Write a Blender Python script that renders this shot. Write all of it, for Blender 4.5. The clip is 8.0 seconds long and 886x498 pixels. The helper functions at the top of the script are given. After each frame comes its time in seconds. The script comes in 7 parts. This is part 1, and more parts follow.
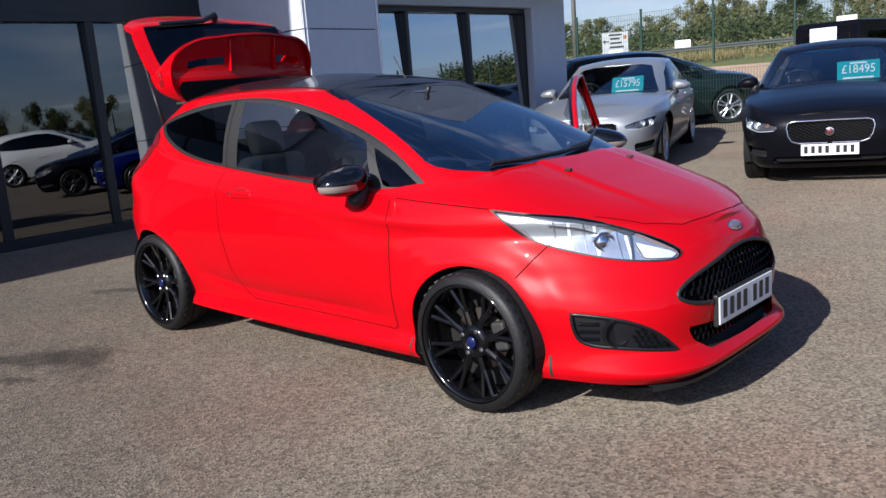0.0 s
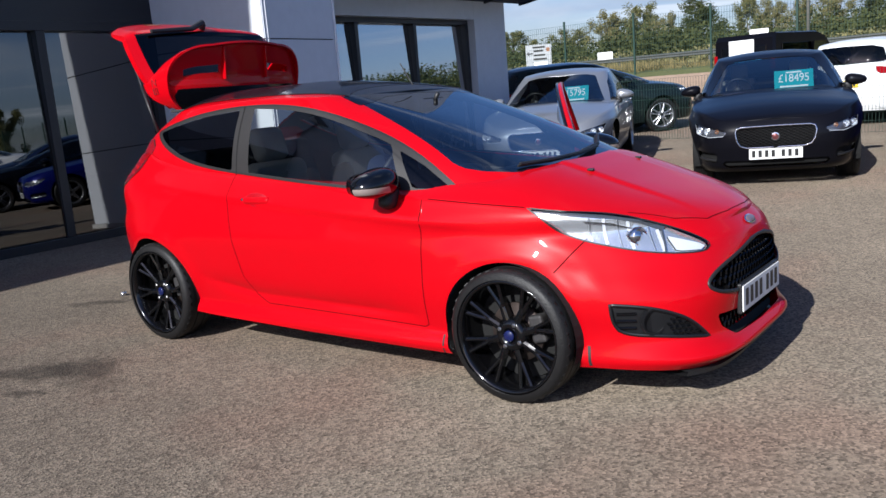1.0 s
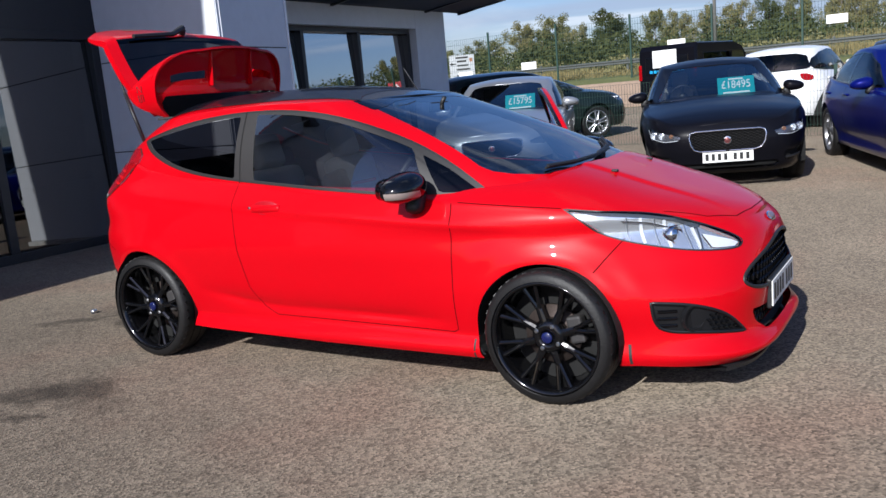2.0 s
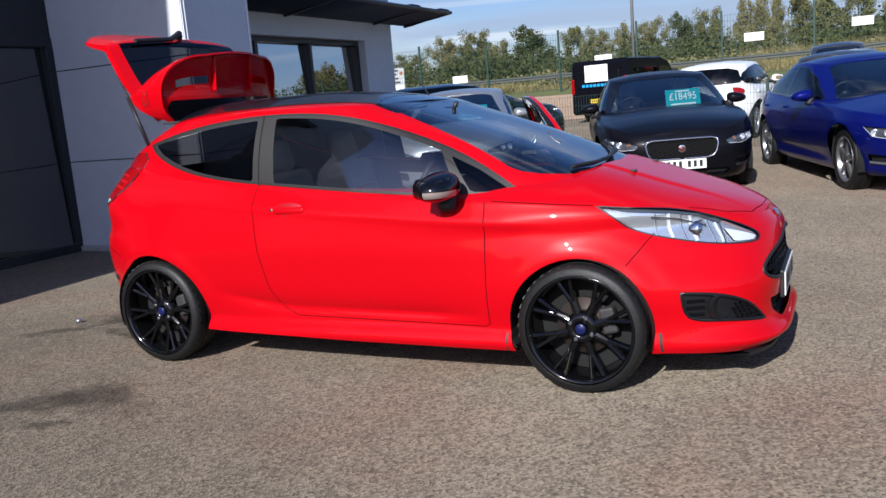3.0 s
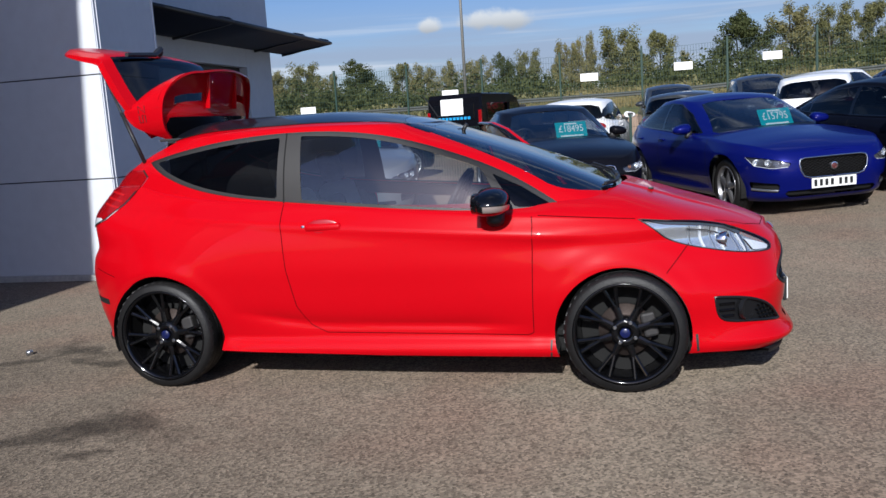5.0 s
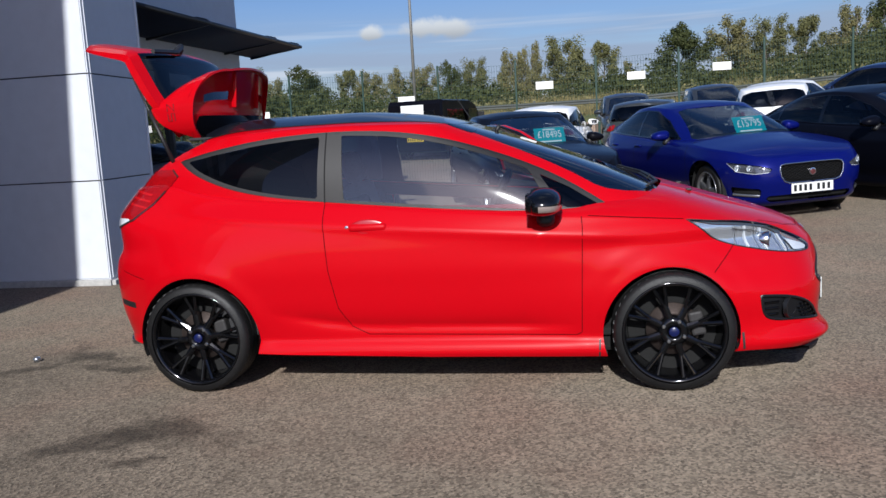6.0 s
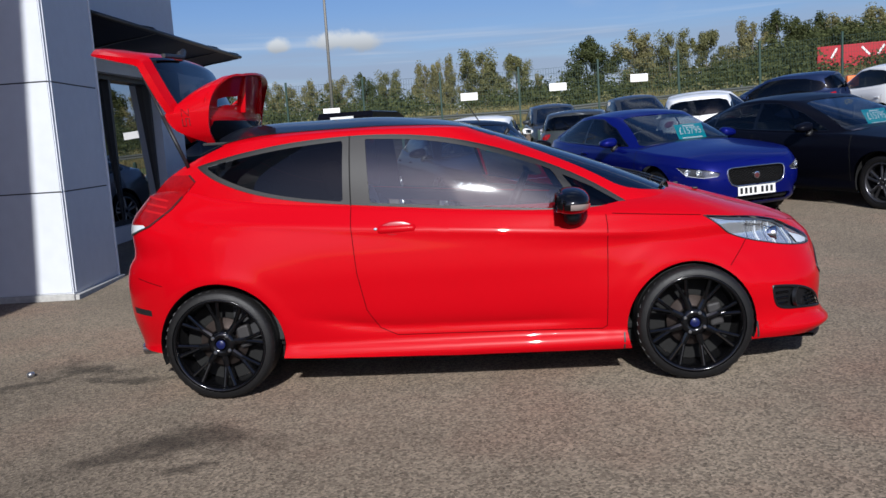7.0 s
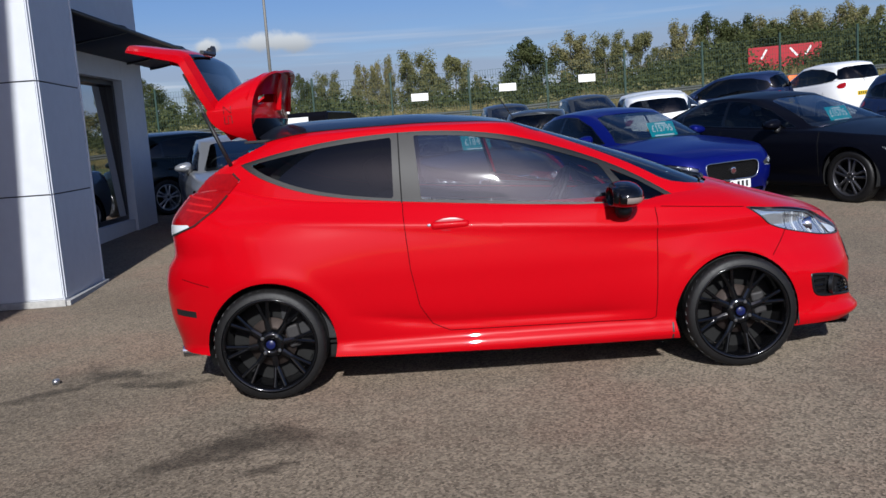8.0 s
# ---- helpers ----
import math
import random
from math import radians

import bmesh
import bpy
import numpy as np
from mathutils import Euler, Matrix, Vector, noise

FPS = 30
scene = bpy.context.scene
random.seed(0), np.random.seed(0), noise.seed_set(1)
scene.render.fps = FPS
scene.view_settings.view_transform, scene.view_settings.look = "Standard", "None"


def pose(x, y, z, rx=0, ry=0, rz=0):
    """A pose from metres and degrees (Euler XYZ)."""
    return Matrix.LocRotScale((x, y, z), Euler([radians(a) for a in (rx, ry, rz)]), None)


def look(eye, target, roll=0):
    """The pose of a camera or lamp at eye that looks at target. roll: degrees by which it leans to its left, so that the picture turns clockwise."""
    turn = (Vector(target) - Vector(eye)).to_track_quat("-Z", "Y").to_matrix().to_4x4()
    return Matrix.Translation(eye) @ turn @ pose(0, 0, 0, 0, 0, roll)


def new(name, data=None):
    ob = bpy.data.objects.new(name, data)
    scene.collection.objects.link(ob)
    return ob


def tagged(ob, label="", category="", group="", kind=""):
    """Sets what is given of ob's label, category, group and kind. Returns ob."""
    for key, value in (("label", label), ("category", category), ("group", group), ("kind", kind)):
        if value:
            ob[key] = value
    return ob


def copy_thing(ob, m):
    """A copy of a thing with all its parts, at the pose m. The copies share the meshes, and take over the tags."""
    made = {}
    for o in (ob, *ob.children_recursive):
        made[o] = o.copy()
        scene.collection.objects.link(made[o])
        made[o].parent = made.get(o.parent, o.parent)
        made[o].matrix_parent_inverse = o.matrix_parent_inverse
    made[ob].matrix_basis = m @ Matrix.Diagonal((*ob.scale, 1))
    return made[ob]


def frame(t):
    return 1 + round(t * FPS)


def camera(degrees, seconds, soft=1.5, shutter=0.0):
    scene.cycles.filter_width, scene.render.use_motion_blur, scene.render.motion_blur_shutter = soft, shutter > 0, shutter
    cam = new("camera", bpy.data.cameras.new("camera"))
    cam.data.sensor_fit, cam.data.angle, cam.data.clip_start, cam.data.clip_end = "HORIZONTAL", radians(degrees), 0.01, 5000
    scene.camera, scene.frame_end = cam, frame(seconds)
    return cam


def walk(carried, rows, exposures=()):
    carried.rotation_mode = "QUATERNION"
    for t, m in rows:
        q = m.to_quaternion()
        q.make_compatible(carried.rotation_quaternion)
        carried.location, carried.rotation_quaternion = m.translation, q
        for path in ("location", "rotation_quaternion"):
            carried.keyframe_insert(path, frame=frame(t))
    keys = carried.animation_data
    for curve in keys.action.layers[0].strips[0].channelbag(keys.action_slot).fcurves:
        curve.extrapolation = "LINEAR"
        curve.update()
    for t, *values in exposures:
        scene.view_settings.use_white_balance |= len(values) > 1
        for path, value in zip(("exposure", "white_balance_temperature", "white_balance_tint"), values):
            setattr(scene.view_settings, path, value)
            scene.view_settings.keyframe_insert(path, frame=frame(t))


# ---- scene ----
cam = camera(55.5, 8.0)
PATH = [
    (0, (4.707, -3.257, 1.34), (3.364, -1.824, 0.962), -4.4),
    (0.5, (4.552, -3.415, 1.343), (3.278, -1.919, 0.968), -4.6),
    (1, (4.406, -3.673, 1.344), (3.208, -2.113, 0.979), -4.6),
    (1.5, (4.232, -3.829, 1.33), (3.105, -2.217, 0.969), -4.9),
    (2, (3.967, -3.929, 1.349), (2.931, -2.255, 0.993), -5.0),
    (2.2, (3.873, -3.959, 1.331), (2.876, -2.262, 0.976), -4.3),
    (3.3, (3.436, -4.406, 1.343), (2.613, -2.613, 1.016), -5.4),
    (3.5, (3.324, -4.442, 1.345), (2.537, -2.631, 1.027), -5.6),
    (4, (3.11, -4.525, 1.364), (2.429, -2.668, 1.066), -5.1),
    (4.5, (2.836, -4.721, 1.356), (2.282, -2.821, 1.07), -4.2),
    (4.7, (2.759, -4.766, 1.345), (2.239, -2.856, 1.058), -4.0),
    (5.8, (2.169, -4.886, 1.36), (1.8, -2.943, 1.067), -3.1),
    (6, (2.09, -4.904, 1.341), (1.749, -2.954, 1.059), -3.2),
    (6.5, (1.809, -5.028, 1.35), (1.578, -3.06, 1.079), -3.5),
    (7, (1.509, -5.065, 1.324), (1.375, -3.087, 1.059), -3.6),
    (7.5, (1.24, -5.045, 1.35), (1.182, -3.064, 1.082), -3.6),
    (8, (0.905, -5.106, 1.337), (0.921, -3.125, 1.065), -4.0),
]
walk(cam, [(t, look(eye, target, roll)) for t, eye, target, roll in PATH], exposures=[(0.0, 0.58, 6000, 8), (2.0, 0.50, 6000, 8), (3.5, 0.45, 6000, 8), (4.5, 0.27, 6000, 8), (6.0, 0.15, 6000, 8), (8.0, 0.05, 6000, 8)])

# ---- light ----
SUN_DIR = Vector((0.04, -0.857, 0.513)).normalized()
sun_data = bpy.data.lights.new("sun", "SUN")
sun_data.energy, sun_data.angle, sun_data.color = 5.0, radians(0.53), (1.0, 0.95, 0.89)
sun = new("sun", sun_data)
sun.matrix_world = look((0, 0, 20), Vector((0, 0, 20)) - SUN_DIR)

world = bpy.data.worlds.new("sky")
scene.world = world
world.use_nodes = True
wn, wl = world.node_tree.nodes, world.node_tree.links
wn.clear()
sky = wn.new("ShaderNodeTexSky")
sky.sky_type, sky.sun_disc = "NISHITA", False
sky.sun_elevation, sky.sun_rotation = math.asin(SUN_DIR.z), math.atan2(SUN_DIR.x, SUN_DIR.y)
sky.air_density, sky.dust_density, sky.ozone_density = 1.0, 1.2, 1.8
coord = wn.new("ShaderNodeTexCoord")
vivid = wn.new("ShaderNodeHueSaturation")
vivid.inputs["Saturation"].default_value = 1.22
wl.new(sky.outputs[0], vivid.inputs["Color"])
tint = wn.new("ShaderNodeVectorMath")
tint.operation = "MULTIPLY"
tint.inputs[1].default_value = (1.02, 0.98, 1.22)
wl.new(vivid.outputs[0], tint.inputs[0])


def sky_noise(scale, place, size, detail, rough):
    mp, nz = wn.new("ShaderNodeMapping"), wn.new("ShaderNodeTexNoise")
    mp.inputs["Scale"].default_value, mp.inputs["Location"].default_value = scale, place
    nz.inputs["Scale"].default_value, nz.inputs["Detail"].default_value, nz.inputs["Roughness"].default_value = size, detail, rough
    wl.new(coord.outputs["Generated"], mp.inputs["Vector"]), wl.new(mp.outputs[0], nz.inputs["Vector"])
    return nz


def sky_math(op, a, b):
    k = wn.new("ShaderNodeMath")
    k.operation = op
    for socket, v in zip(k.inputs, (a, b)):
        if isinstance(v, (int, float)):
            socket.default_value = v
        else:
            wl.new(v, socket)
    return k.outputs[0]


def sky_range(v, a, b, c, d):
    k = wn.new("ShaderNodeMapRange")
    k.interpolation_type = "SMOOTHSTEP"
    for name, x in (("From Min", a), ("From Max", b), ("To Min", c), ("To Max", d)):
        k.inputs[name].default_value = x
    wl.new(v, k.inputs["Value"])
    return k.outputs[0]


def sky_over(below, cover, color):
    k = wn.new("ShaderNodeMix")
    k.data_type = "RGBA"
    wl.new(cover, k.inputs["Factor"]), wl.new(below, k.inputs["A"])
    if isinstance(color, tuple):
        k.inputs["B"].default_value = (*color, 1)
    else:
        wl.new(color, k.inputs["B"])
    return k.outputs["Result"]


height = wn.new("ShaderNodeSeparateXYZ")
wl.new(coord.outputs["Generated"], height.inputs[0])
# long thin sheets of grey cloud low over the horizon, bright streaks along them, a pale veil higher up
sheets = sky_noise((2.0, 2.0, 26.0), (0.4, 1.7, 0.2), 1.2, 6, 0.55)
low_sky = sky_range(height.outputs["Z"], 0.075, 0.15, 1.0, 0.0)
shown = sky_over(tint.outputs[0], sky_math("MULTIPLY", sky_range(sheets.outputs["Fac"], 0.44, 0.64, 0.0, 0.75), low_sky), (4.5, 5.2, 6.8))
streaks = sky_noise((2.2, 2.2, 60.0), (5.1, 0.3, 0.9), 1.0, 5, 0.5)
shown = sky_over(shown, sky_math("MULTIPLY", sky_range(streaks.outputs["Fac"], 0.56, 0.72, 0.0, 0.8), low_sky), (8.4, 8.8, 9.6))
veil = sky_noise((2.4, 2.4, 7.0), (3.1, 1.7, 0.35), 1.3, 7, 0.58)
shown = sky_over(shown, sky_range(veil.outputs["Fac"], 0.52, 0.78, 0.0, 0.55), (7.5, 7.8, 8.4))
# small fair-weather clouds: billowed tops, flat grey undersides
billow = sky_noise((1, 1, 1), (0.7, 0.1, 0.3), 34, 6, 0.6)
for cx, cz, wx, wz in ((-0.158, 0.1135, 0.046, 0.0165), (-0.240, 0.1115, 0.0155, 0.0115)):
    px = sky_math("DIVIDE", sky_math("SUBTRACT", height.outputs["X"], cx), wx)
    dz = sky_math("SUBTRACT", height.outputs["Z"], cz)
    pz = sky_math("DIVIDE", dz, wz)
    under = sky_math("MULTIPLY", sky_math("MINIMUM", pz, 0.0), 1.1)
    r = sky_math("ADD", sky_math("MULTIPLY", px, px), sky_math("ADD", sky_math("MULTIPLY", pz, pz), sky_math("MULTIPLY", under, under)))
    r = sky_math("ADD", sky_math("SQRT", r, 0.0), sky_math("MULTIPLY", sky_math("SUBTRACT", billow.outputs["Fac"], 0.5), 1.6))
    cover = sky_math("MULTIPLY", sky_range(r, 0.45, 1.05, 0.92, 0.0), sky_math("GREATER_THAN", height.outputs["Y"], 0.0))
    shown = sky_over(shown, cover, sky_range(pz, -0.9, 0.7, 5.2, 9.6))
back = wn.new("ShaderNodeBackground")
back.inputs["Strength"].default_value = 0.070
wout = wn.new("ShaderNodeOutputWorld")
wl.new(shown, back.inputs["Color"])
wl.new(back.outputs[0], wout.inputs["Surface"])


# ---- materials ----
def mat(name, color, rough=0.5, metal=0.0, coat=0.0, coat_rough=0.03, spec=0.5, var=0.0, scale=6.0, bump=0.0, bump_scale=60.0, rough_var=0.0, detail=5.0):
    """A Principled material with colour variation at two scales, uneven gloss and fine relief, in metres."""
    m = bpy.data.materials.new(name)
    m.use_nodes = True
    n, l = m.node_tree.nodes, m.node_tree.links
    b = n["Principled BSDF"]
    b.inputs["Base Color"].default_value = (*color, 1)
    b.inputs["Roughness"].default_value, b.inputs["Metallic"].default_value = rough, metal
    b.inputs["Coat Weight"].default_value, b.inputs["Coat Roughness"].default_value = coat, coat_rough
    b.inputs["Specular IOR Level"].default_value = spec
    if var or bump or rough_var:
        tc = n.new("ShaderNodeTexCoord")
    if var:
        big, small, add, ramp = n.new("ShaderNodeTexNoise"), n.new("ShaderNodeTexNoise"), n.new("ShaderNodeMath"), n.new("ShaderNodeMapRange")
        big.inputs["Scale"].default_value, big.inputs["Detail"].default_value = scale * 0.18, detail
        small.inputs["Scale"].default_value, small.inputs["Detail"].default_value = scale * 4, detail
        l.new(tc.outputs["Object"], big.inputs["Vector"]), l.new(tc.outputs["Object"], small.inputs["Vector"])
        add.operation = "ADD"
        l.new(big.outputs["Fac"], add.inputs[0]), l.new(small.outputs["Fac"], add.inputs[1])
        ramp.inputs["From Min"].default_value, ramp.inputs["From Max"].default_value = 0.6, 1.4
        ramp.inputs["To Min"].default_value, ramp.inputs["To Max"].default_value = 1 - var, 1 + var
        l.new(add.outputs[0], ramp.inputs["Value"])
        mul = n.new("ShaderNodeVectorMath")
        mul.operation = "SCALE"
        mul.inputs[0].default_value = color
        l.new(ramp.outputs[0], mul.inputs["Scale"])
        l.new(mul.outputs[0], b.inputs["Base Color"])
    if rough_var:
        rn, rr = n.new("ShaderNodeTexNoise"), n.new("ShaderNodeMapRange")
        rn.inputs["Scale"].default_value, rn.inputs["Detail"].default_value = scale, 6
        rr.inputs["To Min"].default_value, rr.inputs["To Max"].default_value = max(rough - rough_var, 0.02), rough + rough_var
        l.new(tc.outputs["Object"], rn.inputs["Vector"]), l.new(rn.outputs["Fac"], rr.inputs["Value"]), l.new(rr.outputs[0], b.inputs["Roughness"])
    if bump:
        bn, bb = n.new("ShaderNodeTexNoise"), n.new("ShaderNodeBump")
        bn.inputs["Scale"].default_value, bn.inputs["Detail"].default_value = bump_scale, 4
        bb.inputs["Strength"].default_value, bb.inputs["Distance"].default_value = bump, 0.01
        l.new(tc.outputs["Object"], bn.inputs["Vector"]), l.new(bn.outputs["Fac"], bb.inputs["Height"]), l.new(bb.outputs[0], b.inputs["Normal"])
    return m


def glass_mat(name, tint, rough=0.0, ior=1.6, film=0.0):
    """Thin pane, alike from both sides: tinted see-through, gloss that grows towards grazing angles, a film of dust."""
    m = bpy.data.materials.new(name)
    m.use_nodes = True
    n, l = m.node_tree.nodes, m.node_tree.links
    n.clear()
    tr, gl, mx, out = n.new("ShaderNodeBsdfTransparent"), n.new("ShaderNodeBsdfGlossy"), n.new("ShaderNodeMixShader"), n.new("ShaderNodeOutputMaterial")
    tr.inputs["Color"].default_value = (*tint, 1)
    gl.inputs["Roughness"].default_value = rough
    lw, pw, sc = n.new("ShaderNodeLayerWeight"), n.new("ShaderNodeMath"), n.new("ShaderNodeMapRange")
    lw.inputs["Blend"].default_value = 0.5
    pw.operation = "POWER"
    pw.inputs[1].default_value = 5.0
    sc.inputs["To Min"].default_value = ((ior - 1) / (ior + 1)) ** 2
    l.new(lw.outputs["Facing"], pw.inputs[0]), l.new(pw.outputs[0], sc.inputs["Value"])
    top = gl
    if film:
        dull, top = n.new("ShaderNodeBsdfGlossy"), n.new("ShaderNodeMixShader")
        dull.inputs["Roughness"].default_value = 0.07
        top.inputs["Fac"].default_value = film
        l.new(gl.outputs[0], top.inputs[1]), l.new(dull.outputs[0], top.inputs[2])
    l.new(sc.outputs[0], mx.inputs["Fac"]), l.new(tr.outputs[0], mx.inputs[1]), l.new(top.outputs[0], mx.inputs[2]), l.new(mx.outputs[0], out.inputs["Surface"])
    return m


def paint(name, color, metal=0.0, rough=0.32, coat=0.6):
    return mat(name, color, rough=rough, metal=metal, coat=coat, coat_rough=0.018, spec=0.05, rough_var=0.03, scale=3, bump=0.012, bump_scale=9)


RED = paint("red_paint", (0.46, 0.0006, 0.005), rough=0.30, coat=0.45)
BLACK_PAINT = paint("black_paint", (0.004, 0.004, 0.006), coat=0.26)
NAVY_PAINT = paint("navy_black_paint", (0.003, 0.0035, 0.007), coat=0.11)
BLUE_PAINT = paint("blue_paint", (0.003, 0.006, 0.110), metal=0.2, coat=0.45)
GREY_PAINT = paint("silver_grey_paint", (0.31, 0.32, 0.34), metal=0.55)
GREEN_PAINT = paint("dark_green_paint", (0.010, 0.018, 0.018), metal=0.3)
WHITE_PAINT = paint("white_paint", (0.80, 0.80, 0.79))
DARKBLUE_PAINT = paint("dark_blue_paint", (0.012, 0.022, 0.065), metal=0.2)
DARKGREY_PAINT = paint("dark_grey_paint", (0.045, 0.05, 0.055), metal=0.3)
FOG_BLACK = mat("satin_black", (0.007, 0.007, 0.008), rough=0.35)
GLOSS_BLACK = mat("gloss_black", (0.003, 0.003, 0.0035), rough=0.10, coat=0.3)
ROOF_BLACK = paint("roof_black", (0.008, 0.009, 0.014))
PLASTIC = mat("black_plastic", (0.012, 0.012, 0.013), rough=0.48, var=0.15, bump=0.15, bump_scale=300)
TRIM = mat("grey_trim", (0.018, 0.0165, 0.016), rough=0.55, var=0.1)
SHUT_GAP = mat("shut_line_gap", (0.045, 0.001, 0.002), rough=0.9, spec=0.1)
DARK = mat("dark_cavity", (0.004, 0.004, 0.004), rough=0.9)
RUBBER = mat("tyre_rubber", (0.0085, 0.008, 0.008), rough=0.5, spec=0.35, var=0.3, scale=14, bump=0.2, bump_scale=120, rough_var=0.1)
STEEL = mat("brushed_steel", (0.45, 0.44, 0.43), rough=0.32, metal=1.0, var=0.15, scale=20)
CHROME = mat("chrome", (0.82, 0.82, 0.84), rough=0.07, metal=1.0)
LAMP_SILVER = mat("lamp_reflector", (0.88, 0.90, 0.92), rough=0.15, metal=0.8, bump=0.35, bump_scale=9)
LAMP_BEZEL = mat("lamp_bezel", (0.06, 0.065, 0.075), rough=0.2, coat=0.4)
LAMP_DIM = mat("saloon_lamp_bowl", (0.15, 0.15, 0.165), rough=0.16, metal=0.6, bump=0.6, bump_scale=14)
LAMP_PALE = mat("pale_projector", (0.80, 0.81, 0.83), rough=0.25, metal=0.25)
RUST = mat("brake_disc", (0.08, 0.062, 0.055), rough=0.5, metal=0.7, var=0.3, scale=30)
ALLOY = mat("silver_alloy", (0.55, 0.56, 0.58), rough=0.28, metal=0.9)
MID_ALLOY = mat("grey_alloy", (0.26, 0.26, 0.27), rough=0.3, metal=0.8)
DARK_ALLOY = mat("dark_alloy", (0.10, 0.10, 0.11), rough=0.3, metal=0.8)
CAST_IRON = mat("cast_iron", (0.032, 0.030, 0.030), rough=0.65, metal=0.2, var=0.3, scale=40)
CAP_BLUE = mat("blue_cap", (0.006, 0.010, 0.060), rough=0.25, coat=0.5)
GLASS = glass_mat("window_glass", (0.62, 0.67, 0.67), rough=0.012, ior=2.5, film=0.045)
PRIVACY = glass_mat("privacy_glass", (0.05, 0.05, 0.055), rough=0.02)
SCREEN = glass_mat("windscreen_glass", (0.66, 0.71, 0.72), ior=2.6, film=0.06)
HERO_SCREEN = glass_mat("tinted_windscreen_glass", (0.36, 0.42, 0.45), ior=3.5, film=0.06)
CAR_GLASS = glass_mat("tinted_car_glass", (0.28, 0.31, 0.32))
LENS = glass_mat("clear_lens", (0.93, 0.95, 0.97))
RED_LENS = mat("red_lens", (0.27, 0.002, 0.004), rough=0.08, coat=0.45, spec=0.3, var=0.25, scale=12)
AMBER_DULL = mat("dull_amber_lens", (0.30, 0.14, 0.07), rough=0.3)
AMBER = mat("amber_lens", (0.75, 0.28, 0.03), rough=0.15, coat=0.7)
MIRROR_LAMP = mat("pale_indicator_lens", (0.26, 0.21, 0.19), rough=0.15, coat=0.6)
CLEAR_LAMP = mat("pale_lens", (0.62, 0.64, 0.66), rough=0.1, coat=1.0)
FABRIC = mat("grey_seat_fabric", (0.33, 0.33, 0.315), rough=0.92, var=0.2, scale=20, bump=0.3, bump_scale=200)
DARK_FABRIC = mat("dark_seat_fabric", (0.028, 0.028, 0.03), rough=0.95, var=0.2, scale=20, bump=0.3, bump_scale=200)
RED_FABRIC = mat("red_seat_fabric", (0.5, 0.01, 0.012), rough=0.9)
CREAM = mat("cream_leather", (0.42, 0.38, 0.32), rough=0.6)
PLATE_WHITE = mat("plate_white", (0.78, 0.78, 0.76), rough=0.35)
PLATE_YELLOW = mat("plate_yellow", (0.75, 0.52, 0.03), rough=0.35)
PLATE_BLACK = mat("plate_black", (0.01, 0.01, 0.01), rough=0.5)
TEAL = mat("teal_card", (0.0, 0.36, 0.40), rough=0.45, var=0.06)
WHITE_INK = mat("white_ink", (0.85, 0.85, 0.85), rough=0.5)
WHITE_BOARD = mat("white_board", (0.82, 0.82, 0.80), rough=0.5, var=0.05)


# ---- mesh helpers ----
def link_mesh(name, verts, faces, material, parent=None, label="", normals=None, smooth=True):
    me = bpy.data.meshes.new(name)
    me.from_pydata([tuple(map(float, v)) for v in verts], [], [tuple(map(int, f)) for f in faces])
    me.materials.append(material)
    if smooth:
        me.polygons.foreach_set("use_smooth", [True] * len(me.polygons))
    if normals is not None:
        me.normals_split_custom_set_from_vertices([tuple(map(float, v)) for v in normals])
    me.update()
    ob = new(name, me)
    if parent:
        ob.parent = parent
    if label:
        ob["label"] = label
    return ob


def part(name, bm, material, parent=None, label="", smooth=None, matrix=None):
    """Links a bmesh as one mesh object. smooth: the angle in degrees up to which edges are shaded smooth."""
    if matrix is not None:
        bm.transform(matrix)
    if smooth:
        limit = radians(smooth)
        for f in bm.faces:
            f.smooth = True
        for e in bm.edges:
            if len(e.link_faces) == 2 and e.calc_face_angle(0) > limit:
                e.smooth = False
    me = bpy.data.meshes.new(name)
    bm.to_mesh(me)
    bm.free()
    me.materials.append(material)
    ob = new(name, me)
    if parent:
        ob.parent = parent
    if label:
        ob["label"] = label
    return ob


def thing(name, label, category, m=None, group="", kind=""):
    ob = new(name)
    ob.empty_display_size = 0.2
    if m is not None:
        ob.matrix_world = m
    return tagged(ob, label, category, group, kind)


def add_box(bm, size, at=(0, 0, 0), bevel=0.0, seg=2, m=None):
    r = bmesh.ops.create_cube(bm, size=1.0)
    vs = r["verts"]
    bmesh.ops.scale(bm, vec=size, verts=vs)
    if bevel:
        es = list({e for v in vs for e in v.link_edges})
        rb = bmesh.ops.bevel(bm, geom=es, offset=min(bevel, min(size) * 0.45), segments=seg, affect="EDGES", profile=0.5)
        vs = list({v for f in rb["faces"] for v in f.verts} | {v for v in vs if v.is_valid})
    mm = Matrix.Translation(at)
    if m is not None:
        mm = mm @ m
    bmesh.ops.transform(bm, matrix=mm, verts=vs)
    return vs


def box_bm(size, at=(0, 0, 0), bevel=0.0, seg=2, m=None):
    bm = bmesh.new()
    add_box(bm, size, at, bevel, seg, m)
    return bm


